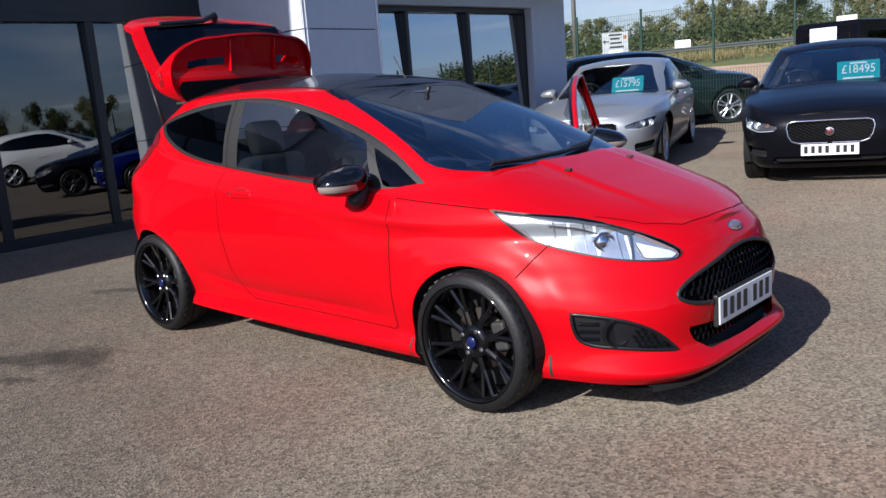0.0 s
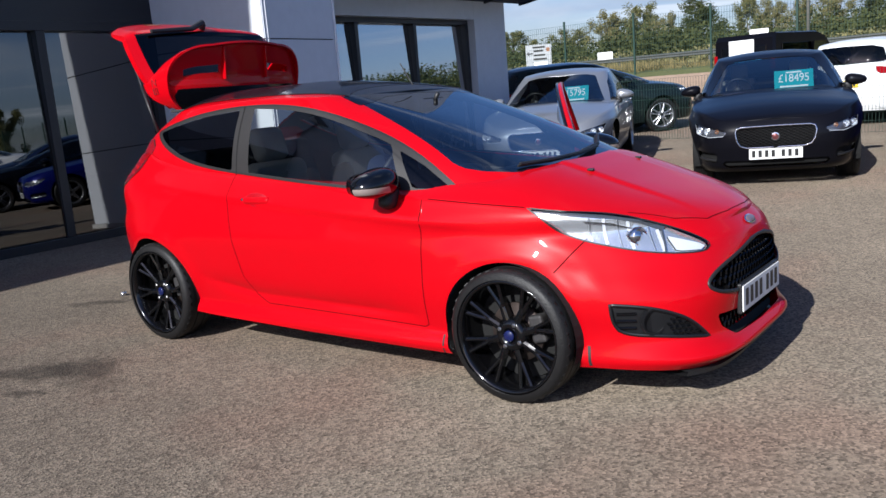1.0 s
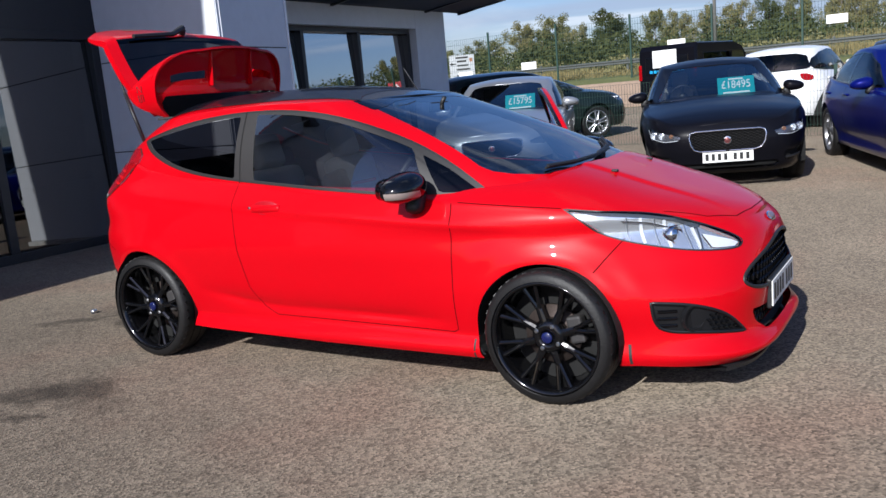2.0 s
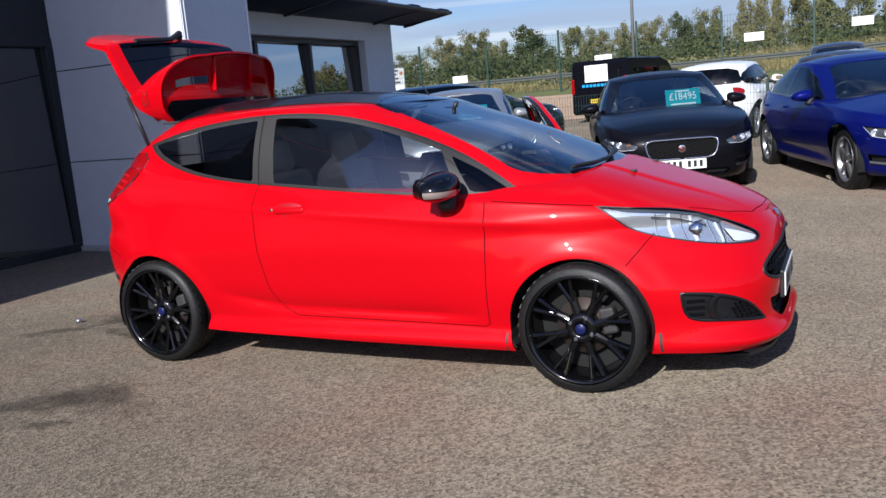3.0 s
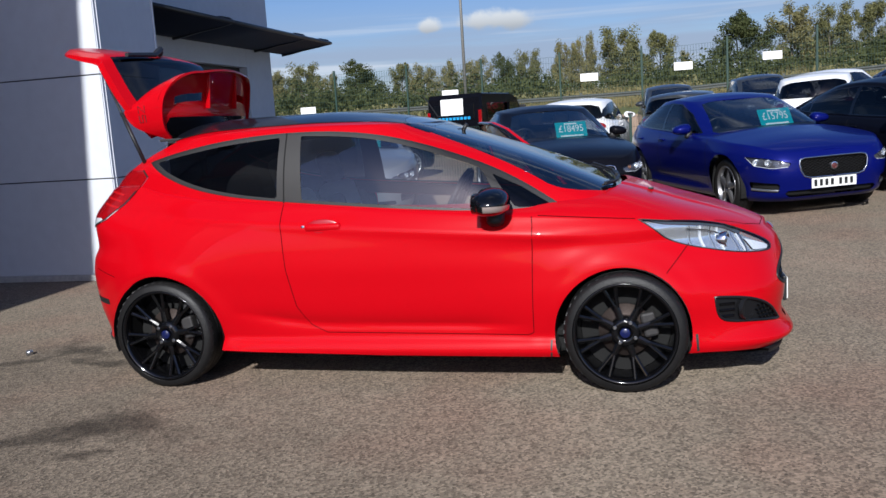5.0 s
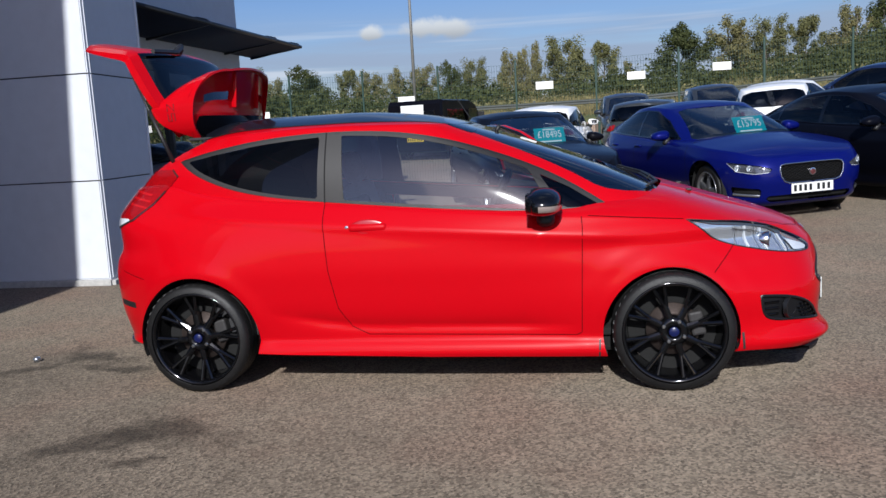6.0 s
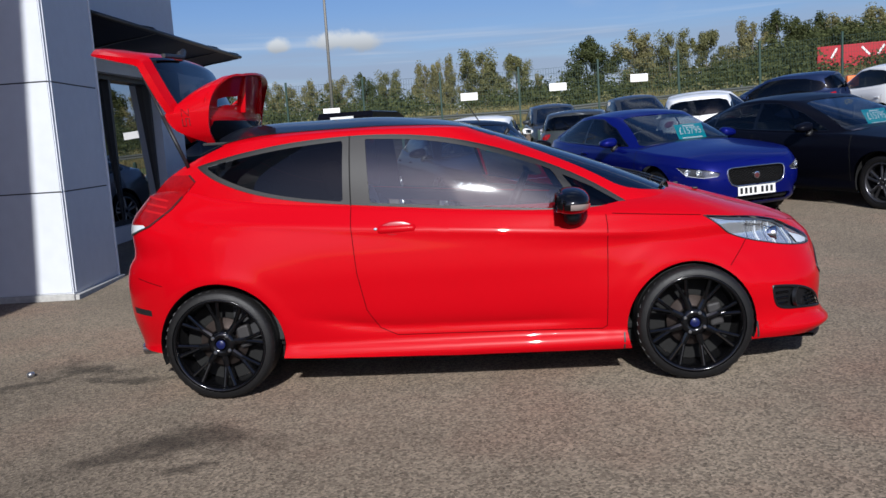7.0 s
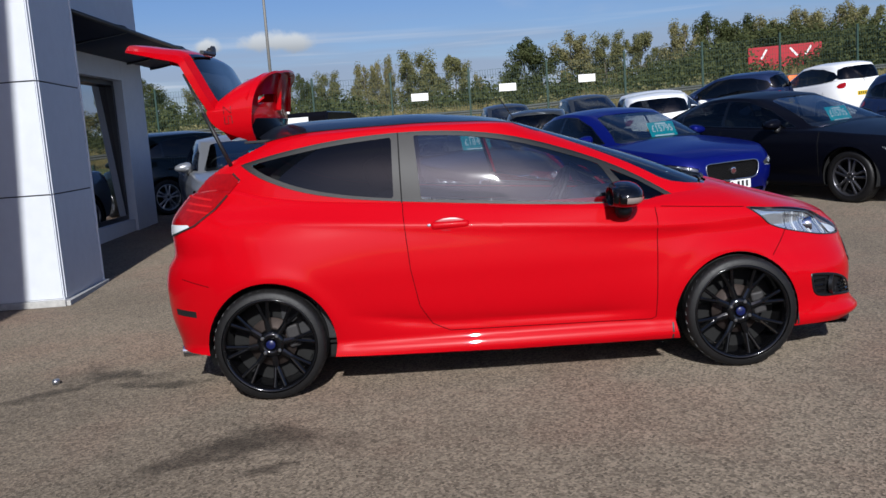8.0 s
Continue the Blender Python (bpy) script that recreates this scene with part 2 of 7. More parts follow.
def add_lathe(bm, profile, seg=32, m=None, closed=False):
    """Turns (radius, height) pairs round the z axis."""
    rings = []
    for r, h in profile:
        rings.append([bm.verts.new((r * math.cos(2 * math.pi * i / seg), r * math.sin(2 * math.pi * i / seg), h)) for i in range(seg)])
    pairs = list(zip(rings, rings[1:])) + ([(rings[-1], rings[0])] if closed else [])
    for a, b in pairs:
        for i in range(seg):
            bm.faces.new((a[i], a[(i + 1) % seg], b[(i + 1) % seg], b[i]))
    if not closed:
        for ring, flip in ((rings[0], True), (rings[-1], False)):
            if ring[0].co.xy.length > 1e-4:
                bm.faces.new(ring[::-1] if flip else ring)
    vs = [v for ring in rings for v in ring]
    if m is not None:
        bmesh.ops.transform(bm, matrix=m, verts=vs)
    return vs


def lathe_bm(profile, seg=32, m=None, closed=False):
    bm = bmesh.new()
    add_lathe(bm, profile, seg, m, closed)
    return bm


def add_tube(bm, pts, radius, seg=8, taper=None):
    """A tube through points; taper: the radius at the far end."""
    pts = [Vector(p) for p in pts]
    rings = []
    n = len(pts)
    for i, p in enumerate(pts):
        d = (pts[min(i + 1, n - 1)] - pts[max(i - 1, 0)]).normalized()
        a = d.orthogonal().normalized() if i == 0 else (a - d * a.dot(d)).normalized()
        b = d.cross(a)
        r = radius if taper is None else radius + (taper - radius) * i / (n - 1)
        rings.append([bm.verts.new(p + r * (a * math.cos(2 * math.pi * k / seg) + b * math.sin(2 * math.pi * k / seg))) for k in range(seg)])
    for r0, r1 in zip(rings, rings[1:]):
        for k in range(seg):
            bm.faces.new((r0[k], r0[(k + 1) % seg], r1[(k + 1) % seg], r1[k]))
    bm.faces.new(rings[0][::-1]), bm.faces.new(rings[-1])


def tube_bm(pts, radius, seg=8, taper=None):
    bm = bmesh.new()
    add_tube(bm, pts, radius, seg, taper)
    return bm


def add_prism(bm, poly, depth, m=None):
    """A polygon in the xy plane, pushed up by depth."""
    lo = [bm.verts.new((x, y, 0)) for x, y in poly]
    hi = [bm.verts.new((x, y, depth)) for x, y in poly]
    n = len(poly)
    bm.faces.new(lo[::-1]), bm.faces.new(hi)
    for i in range(n):
        bm.faces.new((lo[i], lo[(i + 1) % n], hi[(i + 1) % n], hi[i]))
    if m is not None:
        bmesh.ops.transform(bm, matrix=m, verts=lo + hi)


def text_mesh(words, size, align="CENTER", extrude=0.0005):
    cu = bpy.data.curves.new("words", "FONT")
    cu.body, cu.size, cu.align_x, cu.align_y, cu.extrude = words, size, align, "CENTER", extrude
    ob = new("words", cu)
    bpy.context.view_layer.update()
    me = bpy.data.meshes.new_from_object(ob.evaluated_get(bpy.context.evaluated_depsgraph_get()))
    bpy.data.objects.remove(ob)
    bpy.data.curves.remove(cu)
    return me


# ---- car bodies ----
def curve(points):
    """A smooth function through (t, value) pairs, monotone between them."""
    t, v = np.array([p[0] for p in points], float), np.array([p[1] for p in points], float)
    o = np.argsort(t)
    t, v = t[o], v[o]
    d = np.diff(v) / np.diff(t)
    g = np.zeros_like(v)
    g[0], g[-1] = d[0], d[-1]
    for i in range(1, len(v) - 1):
        g[i] = 0 if d[i - 1] * d[i] <= 0 else 2 * d[i - 1] * d[i] / (d[i - 1] + d[i])

    def f(x):
        x = np.clip(np.asarray(x, float), t[0], t[-1])
        i = np.clip(np.searchsorted(t, x) - 1, 0, len(t) - 2)
        h = t[i + 1] - t[i]
        s = (x - t[i]) / h
        return (v[i] * (1 + 2 * s) * (1 - s) ** 2 + g[i] * h * s * (1 - s) ** 2 + v[i + 1] * s * s * (3 - 2 * s) + g[i + 1] * h * s * s * (s - 1))
    return f


def sd_poly(P, poly):
    """Signed distance of points to a closed polygon (negative inside), and the nearest points of its outline."""
    A = np.array(poly, float)
    B = np.roll(A, -1, axis=0)
    best, near = np.full(len(P), 1e9), np.zeros_like(P)
    inside = np.zeros(len(P), bool)
    for a, b in zip(A, B):
        ab = b - a
        s = np.clip(((P - a) @ ab) / max(ab @ ab, 1e-12), 0, 1)
        q = a + s[:, None] * ab
        d = np.linalg.norm(P - q, axis=1)
        m = d < best
        best[m], near[m] = d[m], q[m]
        c = ((a[1] > P[:, 1]) != (b[1] > P[:, 1]))
        if abs(b[1] - a[1]) > 1e-12:
            c &= P[:, 0] < (b[0] - a[0]) * (P[:, 1] - a[1]) / (b[1] - a[1]) + a[0]
        inside ^= c
    return np.where(inside, -best, best), near


class Skin:
    """Half a car's skin (the right side, y <= 0) as a fine grid, cut into panels along outlines."""

    def __init__(self, V, F, h):
        self.V, self.h = np.array(V, float), h
        self.grid = np.array(F, int)
        self.normals()
        self.F = [tuple(f) for f in self.grid.tolist()]
        self.panel = [0] * len(self.F)

    def normals(self):
        N = np.zeros_like(self.V)
        P = self.V[self.grid]
        fn = np.cross(P[:, 2] - P[:, 0], P[:, 3] - P[:, 1])
        for k in range(4):
            np.add.at(N, self.grid[:, k], fn)
        N[np.abs(self.V[:, 1]) < 1e-6, 1] = 0
        self.N = N / np.maximum(np.linalg.norm(N, axis=1), 1e-9)[:, None]

    def coords(self, way):
        V = self.V
        return {"side": V[:, [0, 2]], "front": V[:, [1, 2]], "top": V[:, [0, 1]], "corner": np.stack([V[:, 0] + V[:, 1], V[:, 2]], 1), "rear": np.stack([V[:, 0] - V[:, 1], V[:, 2]], 1)}[way]

    def fill(self, number):
        self.panel = [number] * len(self.F)

    def cut(self, poly, number, way="side", where=None, only=None):
        """Splits the faces along poly and gives those within it the panel's number; where: a test on the vertices that may take part."""
        C = self.coords(way)
        ok = np.ones(len(self.V), bool) if where is None else where(self.V, self.N)
        lo, hi = np.min(poly, axis=0) - 0.1, np.max(poly, axis=0) + 0.1
        close = ok & (C[:, 0] > lo[0]) & (C[:, 0] < hi[0]) & (C[:, 1] > lo[1]) & (C[:, 1] < hi[1])
        sd = np.full(len(self.V), 1.0)
        sd[close] = sd_poly(C[close], poly)[0]
        sd[np.abs(sd) < 1e-5] = 1e-5
        okl, sdl = ok.tolist(), sd.tolist()
        V, N, seen = [], [], {}
        base = len(self.V)
        F, panel = [], []
        for f, pn in zip(self.F, self.panel):
            if (only is not None and pn not in only) or not any(sdl[i] < 0 for i in f) or not all(okl[i] for i in f):
                F.append(f), panel.append(pn)
                continue
            if all(sdl[i] < 0 for i in f):
                F.append(f), panel.append(number)
                continue
            inn, out = [], []
            for i, j in zip(f, f[1:] + f[:1]):
                (inn if sdl[i] < 0 else out).append(i)
                if (sdl[i] < 0) != (sdl[j] < 0):
                    key = (min(i, j), max(i, j))
                    if key not in seen:
                        t = sdl[i] / (sdl[i] - sdl[j])
                        seen[key] = base + len(V)
                        V.append(self.V[i] + (self.V[j] - self.V[i]) * t)
                        n = self.N[i] + (self.N[j] - self.N[i]) * t
                        N.append(n / max(np.linalg.norm(n), 1e-9))
                    inn.append(seen[key]), out.append(seen[key])
            if len(inn) > 2:
                F.append(tuple(inn)), panel.append(number)
            if len(out) > 2:
                F.append(tuple(out)), panel.append(pn)
        self.F, self.panel = F, panel
        if V:
            self.V, self.N = np.vstack([self.V, V]), np.vstack([self.N, N])

    def sort(self, number, test, only=None):
        """Gives the faces whose middle and normal pass the test the panel's number."""
        for k, f in enumerate(self.F):
            if only is None or self.panel[k] in only:
                i = list(f)
                if test(self.V[i].mean(axis=0), self.N[i].mean(axis=0)):
                    self.panel[k] = number

    def mesh(self, numbers, name, material, parent, sides="RL", label="", push=0.0, move=None, test=None):
        """The faces of these panels as parts, right and left (B: both sides in one mesh)."""
        F = [f for f, pn in zip(self.F, self.panel) if pn in numbers]
        if test is not None:
            F = [f for f in F if test(self.V[list(f)].mean(axis=0))]
        if not F:
            return []
        used = np.unique(np.concatenate([np.array(f) for f in F]))
        index = np.zeros(len(self.V), int)
        index[used] = np.arange(len(used))
        V, N = self.V[used] + self.N[used] * push, self.N[used].copy()
        F = [tuple(int(index[i]) for i in f) for f in F]
        B = [f[::-1] for f in F]
        flip = np.array([1, -1, 1])
        n = len(V)
        sets = []
        if "R" in sides:
            sets.append((V, N, F))
        if "L" in sides:
            sets.append((V * flip, N * flip, B))
        if sides == "B":
            sets.append((np.vstack([V, V * flip]), np.vstack([N, N * flip]), F + [tuple(i + n for i in f) for f in B]))
        made = []
        for v, nn, f in sets:
            if move is not None:
                R = np.array(move.to_3x3())
                v, nn = v @ R.T + np.array(move.translation), nn @ R.T
            made.append(link_mesh(name, v, f, material, parent, label, nn))
        return made

    def bvh(self):
        from mathutils.bvhtree import BVHTree
        return BVHTree.FromPolygons([Vector(v) for v in self.V], self.F)


def superring(spec, cols):
    """Angles along half an outline, from the front centre round the right side to the rear centre, evenly spaced."""
    th = np.linspace(0, np.pi, 6000)
    n = spec["n0"]
    c = np.cos(th)
    x = np.where(c > 0, 2.05, 1.85) * np.sign(c) * np.abs(c) ** (2 / n)
    y = 0.8 * np.sin(th) ** (2 / n)
    s = np.concatenate([[0], np.cumsum(np.hypot(np.diff(x), np.diff(y)))])
    t = np.interp(np.linspace(0, s[-1], cols + 1), s, th)
    t[0], t[-1] = 0, np.pi
    return t


def lower_skin(spec, h):
    """The body below the windows, with the bonnet and boot deck, as a Skin."""
    cols, rows, deck = int(4.9 * spec.get("stretch", 1) / h), int(0.85 / h), max(int(0.8 / h), 8)
    th = superring(spec, cols)
    c, s = np.cos(th), np.clip(np.sin(th), 0, 1)
    xf, xr, w, nf, nr = (curve(spec[k]) for k in ("xf", "xr", "w", "nf", "nr"))
    zt, zb, zc = curve(spec["ztop"]), curve(spec["zbot"]), curve(spec["zdeck"])
    xc = spec["xc"]

    def place(z):
        n = np.where(c > 0, nf(z), nr(z))
        a = np.where(c > 0, xf(z) - xc, xc - xr(z))
        x = xc + np.sign(c) * a * np.abs(c) ** (2 / n)
        y = -w(z) * s ** (2 / n)
        if "w_front" in spec:
            y *= 1 + np.clip((x - 2.70) / 0.15, 0, 1) * (curve(spec["w_front"])(z) / w(z) - 1)
        for xw, amount, zmid in spec["bulges"]:
            y -= amount * np.exp(-((x - xw) / 0.36) ** 2) * np.exp(-((z - zmid) / 0.20) ** 2) * s ** 0.5
        for cr in spec.get("creases", ()):
            zz = curve(cr[0])(x)
            fade = np.clip((x - cr[1]) / 0.3, 0, 1) * np.clip((cr[2] - x) / 0.3, 0, 1)
            y -= cr[3] * fade * np.exp(-np.abs(z - zz) / (cr[4] * np.where(z > zz, 1, cr[5])))
        for xw, zw, r0, amount in spec.get("flares", ()):
            rr = np.hypot(x - xw, z - zw)
            y -= amount * np.exp(-((rr - r0) / 0.045) ** 2) * np.clip((z - 0.2) / 0.2, 0, 1) * s ** 0.5
        y[0] = y[-1] = 0
        return x, y
    z = zt(xc + np.sign(c) * np.where(c > 0, xf(0.75) - xc, xc - xr(0.75)) * np.abs(c) ** (2 / spec["n0"]))
    for _ in range(6):
        x, y = place(z)
        z = 0.5 * z + 0.5 * zt(x)
    ztop, zlow = z, zb(x)
    V = []
    for r in range(rows + 1):
        t = r / rows
        z = zlow + (ztop - zlow) * t
        x, y = place(z)
        V.append(np.stack([x, y, z], 1))
    x, y, z = V[-1].T
    for k in range(1, deck + 1):
        t = k / deck
        zz = z + (zc(x) - z) * (1 - (1 - t) ** np.interp(x, [xc, xc + 0.9, xf(0.7) - 0.25, xf(0.7)], [2.3, spec.get("deck_pow", 2.3), spec.get("deck_pow", 2.3) * 0.7, 2.3]))
        for half, up, x0, x1 in spec.get("ridges", ()):
            e = np.clip((half - np.abs(y * (1 - t))) / 0.035 + 0.5, 0, 1)
            zz = zz + up * e * e * (3 - 2 * e) * np.clip((x - x0) / 0.25, 0, 1) * np.clip((x1 - x) / 0.35, 0, 1)
        V.append(np.stack([x, y * (1 - t), zz], 1))
    sk = grid_skin(V, h)
    sk.edge = V[rows]
    return sk


def grid_skin(V, h):
    R, C = len(V), len(V[0])
    i = np.arange(R * C).reshape(R, C)
    F = np.stack([i[:-1, :-1], i[1:, :-1], i[1:, 1:], i[:-1, 1:]], -1).reshape(-1, 4)
    sk = Skin(np.vstack(V), F, h)
    if (sk.N * (sk.V - np.array([1.2, 0, 0.6]))).sum() < 0:
        sk = Skin(np.vstack(V), F[:, ::-1], h)
    return sk


def cabin_skin(spec, h, edge):
    """Pillars, windows and roof, as a Skin."""
    cols, rows, deck = int(4.2 * spec.get("stretch", 1) / h), int(0.55 / h), max(int(0.6 / h), 8)
    th = superring(spec, cols)
    c, s = np.cos(th), np.clip(np.sin(th), 0, 1)
    (bf, br, bw, bn), (tf, tr, tw, tn) = spec["base"], spec["top"]
    xc = spec["cabin_xc"]
    zb, ze, zr = curve(spec["belt"]), curve(spec["edge"]), curve(spec["roof"])

    def ring(f, r, w, n):
        return xc + np.sign(c) * np.where(c > 0, f - xc, xc - r) * np.abs(c) ** (2 / n), -w * s ** (2 / n)
    bx, by = ring(bf, br, bw, bn)
    tx, ty = ring(tf, tr, tw, tn)
    z0, z1 = zb(bx), ze(tx)
    # the foot of the pillars follows the body's upper edge
    o = np.argsort(edge[:, 0])
    ey = np.interp(bx, edge[o, 0], -edge[o, 1])
    ez = np.interp(bx, edge[o, 0], edge[o, 2])
    near = -by > ey - 0.05
    z0 = np.where(near, ez - 0.006, z0)
    by = -np.minimum(-by, np.maximum(ey - 0.008, 0.0))
    V = [np.stack([bx, by * 0.985, z0 - 0.07], 1)]
    for r in range(rows + 1):
        t = r / rows
        out = 0.045 * np.sin(np.pi * t)
        x = bx + (tx - bx) * t + np.sign(c) * np.abs(c) ** 1.5 * out * spec.get("bow", 1.0)
        y = by + (ty - by) * t - s * out * 0.55
        y[0] = y[-1] = 0
        V.append(np.stack([x, y, z0 + (z1 - z0) * t], 1))
    V[0][[0, -1], 1] = 0
    x, y, z = V[-1].T
    for k in range(1, deck + 1):
        t = k / deck
        zz = z + (zr(x) - z) * (1 - (1 - t) ** 2.2)
        V.append(np.stack([x, y * (1 - t), zz], 1))
    return grid_skin(V, h)


def circle_poly(x, z, r, n=64):
    return [(x + r * math.cos(2 * math.pi * i / n), z + r * math.sin(2 * math.pi * i / n)) for i in range(n)]


def ribbon(tree, line, way, width, material, name, parent, push=0.0015, sides="RL", closed=False, step=0.02, thick=0.0, label=""):
    """A narrow strip laid on a skin along a line drawn in its side, front or top view."""
    pts = []
    n = len(line)
    for i in range(n if closed else n - 1):
        a, b = np.array(line[i], float), np.array(line[(i + 1) % n], float)
        k = max(int(np.linalg.norm(b - a) / step), 1)
        pts += [a + (b - a) * j / k for j in range(k)]
    if not closed:
        pts.append(np.array(line[-1], float))
    hits = []
    for p in pts:
        if way == "side":
            o, d = Vector((p[0], -3, p[1])), Vector((0, 1, 0))
        elif way == "front":
            o, d = Vector((6, p[0], p[1])), Vector((-1, 0, 0))
        elif way == "corner":
            o, d = Vector((p[0] / 2 + 4, p[0] / 2 - 4, p[1])), Vector((-1, 1, 0))
        elif way == "rear":
            o, d = Vector((p[0] / 2 - 4, -p[0] / 2 - 4, p[1])), Vector((1, 1, 0))
        else:
            o, d = Vector((p[0], p[1], 4)), Vector((0, 0, -1))
        q, nrm, _, _ = tree.ray_cast(o, d)
        if q is not None:
            if nrm.dot(d) > 0:
                nrm = -nrm
            hits.append((q, nrm))
    if len(hits) < 2:
        return
    V, F = [], []
    m = len(hits)
    for i, (q, nrm) in enumerate(hits):
        a, b = hits[(i - 1) % m if closed else max(i - 1, 0)][0], hits[(i + 1) % m if closed else min(i + 1, m - 1)][0]
        side = (b - a).cross(nrm).normalized() * width / 2
        if thick:
            V += [q - side, q - side * 0.8 + nrm * (push + thick), q + side * 0.8 + nrm * (push + thick), q + side]
        else:
            V += [q - side + nrm * push, q + side + nrm * push]
    k = 4 if thick else 2
    for i in range(m if closed else m - 1):
        j = (i + 1) % m
        for e in range(k - 1):
            F.append((i * k + e, j * k + e, j * k + e + 1, i * k + e + 1))
    for sd in sides:
        v = [(p.x, p.y if sd == "R" else -p.y, p.z) for p in V]
        link_mesh(name, v, F if sd == "R" else [f[::-1] for f in F], material, parent, label)


def wheel(parent, at, side, radius, rim, width, spokes, rim_mat, twin=True, cap=CAP_BLUE, bolts=4, turn=0.0, disc=True, fork=False):
    """Wheel with tyre, rim, spokes, cap, bolts and brake disc; its outer face looks along -y (side -1) or +y."""
    hub = new("wheel")
    hub.empty_display_size = 0.1
    hub.parent = parent
    hub.matrix_local = Matrix.Translation(at) @ (Matrix.Rotation(math.pi / 2, 4, "X") if side < 0 else Matrix.Rotation(-math.pi / 2, 4, "X"))
    R, r, w = radius, rim, width / 2
    tyre = lathe_bm([(r, -w * 0.8), (r + 0.012, -w * 0.95), (R - 0.03, -w), (R - 0.008, -w * 0.86), (R, -w * 0.6), (R, -w * 0.31), (R - 0.006, -w * 0.3), (R - 0.006, -w * 0.26), (R, -w * 0.25), (R, w * 0.25), (R - 0.006, w * 0.26), (R - 0.006, w * 0.3), (R, w * 0.31),
                     (R, w * 0.6), (R - 0.008, w * 0.86), (R - 0.022, w * 0.985), (R - 0.045, w * 1.02), (r + 0.024, w * 0.99), (r + 0.006, w * 0.93), (r, w * 0.85)], 64, closed=True)
    for k in range(40):
        a = 2 * math.pi * k / 40
        add_box(tyre, (0.012, 0.020, w * 0.42), (0, 0, 0), m=Matrix.Rotation(a, 4, "Z") @ Matrix.Translation((R - 0.0085, 0, w * 0.60)) @ Matrix.Rotation(0.5, 4, "X"))
    part("tyre", tyre, RUBBER, hub, "black rubber tyre", smooth=40)
    part("rim", lathe_bm([(r + 0.004, w * 0.90), (r + 0.006, w * 0.98), (r - 0.006, w * 0.98), (r - 0.014, w * 0.86), (r - 0.022, w * 0.3), (r - 0.03, -w * 0.5), (r - 0.03, -w * 0.9), (r, -w * 0.9)], 64, closed=True), rim_mat, hub, smooth=40)
    zf = w * 0.80
    zc = zf - 0.022 if fork else zf
    n = spokes
    for k in range(n):
        a = 2 * math.pi * k / n + turn
        offs = (-1, 1) if twin else (0,)
        bm = bmesh.new()
        bars = []
        for o in offs:
            if fork:
                bars.append(((0.125, o * 0.004, zc - 0.003), (r - 0.008, o * 0.030, zf - 0.002), 0.020, 0.021, 0.034))
            elif twin:
                bars.append(((0.045, o * 0.014, zf + 0.012), (r - 0.010, o * (0.028 + r * 0.07), zf - 0.004), 0.030, 0.040, 0.03))
            else:
                bars.append(((0.045, 0.0, zf + 0.012), (r - 0.010, 0.0, zf - 0.004), 0.07, 0.05, 0.035))
        if fork:
            bars.append(((0.040, 0.0, zc), (0.142, 0.0, zc - 0.002), 0.034, 0.026, 0.036))
        for p0, p1, wd0, wd1, dp in bars:
            p0, p1 = Vector(p0), Vector(p1)
            d = p1 - p0
            ln = d.length
            ang = math.atan2(d.y, d.x)
            prof = [(0, -wd0 / 2), (ln * 0.5, -wd0 * 0.46), (ln, -wd1 / 2), (ln, wd1 / 2), (ln * 0.5, wd0 * 0.46), (0, wd0 / 2)]
            lo = [bm.verts.new((x, y, -dp)) for x, y in prof]
            mi = [bm.verts.new((x, y, -0.006)) for x, y in prof]
            hi = [bm.verts.new((x, y * (0.28 if fork else 0.45), 0.0)) for x, y in prof]
            for A, B in ((lo, mi), (mi, hi)):
                for i in range(6):
                    bm.faces.new((A[i], A[(i + 1) % 6], B[(i + 1) % 6], B[i]))
            bm.faces.new(hi)
            bmesh.ops.transform(bm, matrix=Matrix.Rotation(a, 4, "Z") @ Matrix.Translation(p0) @ Matrix.Rotation(ang, 4, "Z") @ Matrix.Rotation(math.atan2(-d.z, ln), 4, "Y"), verts=lo + mi + hi)
        part("spoke", bm, rim_mat, hub)
    part("hub", lathe_bm([(0.0, zc - 0.05), (0.078, zc - 0.05), (0.078, zc - 0.012), (0.060, zc + 0.006), (0.036, zc + 0.010), (0.034, zc + 0.004), (0, zc + 0.004)], 32), rim_mat, hub, smooth=40)
    part("centre_cap", lathe_bm([(0, zc + 0.004), (0.025, zc + 0.005), (0.025, zc + 0.014), (0.021, zc + 0.017), (0, zc + 0.018)], 24), cap, hub, "blue centre cap" if cap is CAP_BLUE else "", smooth=40)
    for k in range(bolts):
        a = 2 * math.pi * (k + 0.5) / bolts + turn
        part("wheel_bolt", lathe_bm([(0, 0), (0.0105, 0), (0.0105, 0.014), (0.007, 0.017), (0, 0.017)], 6, Matrix.Translation((0.055 * math.cos(a), 0.055 * math.sin(a), zc - 0.004))), STEEL, hub, "steel wheel bolt")
    if disc:
        part("brake_disc", lathe_bm([(0.05, -0.02), (0.13, -0.02), (0.13, 0.0), (0.075, 0.0), (0.07, 0.02), (0.05, 0.02)], 40, closed=True), RUST, hub, "worn steel brake disc", smooth=40)
        bm = box_bm((0.07, 0.12, 0.06), (0.115, 0.03, 0.0), 0.012, m=Matrix.Rotation(0.2, 4, "Z"))
        part("brake_caliper", bm, CAST_IRON, hub, "grey brake caliper")
    part("hub_back", lathe_bm([(0, -0.05), (r - 0.03, -0.05), (r - 0.03, -0.045), (0, -0.045)], 32), DARK, hub)
    return hub


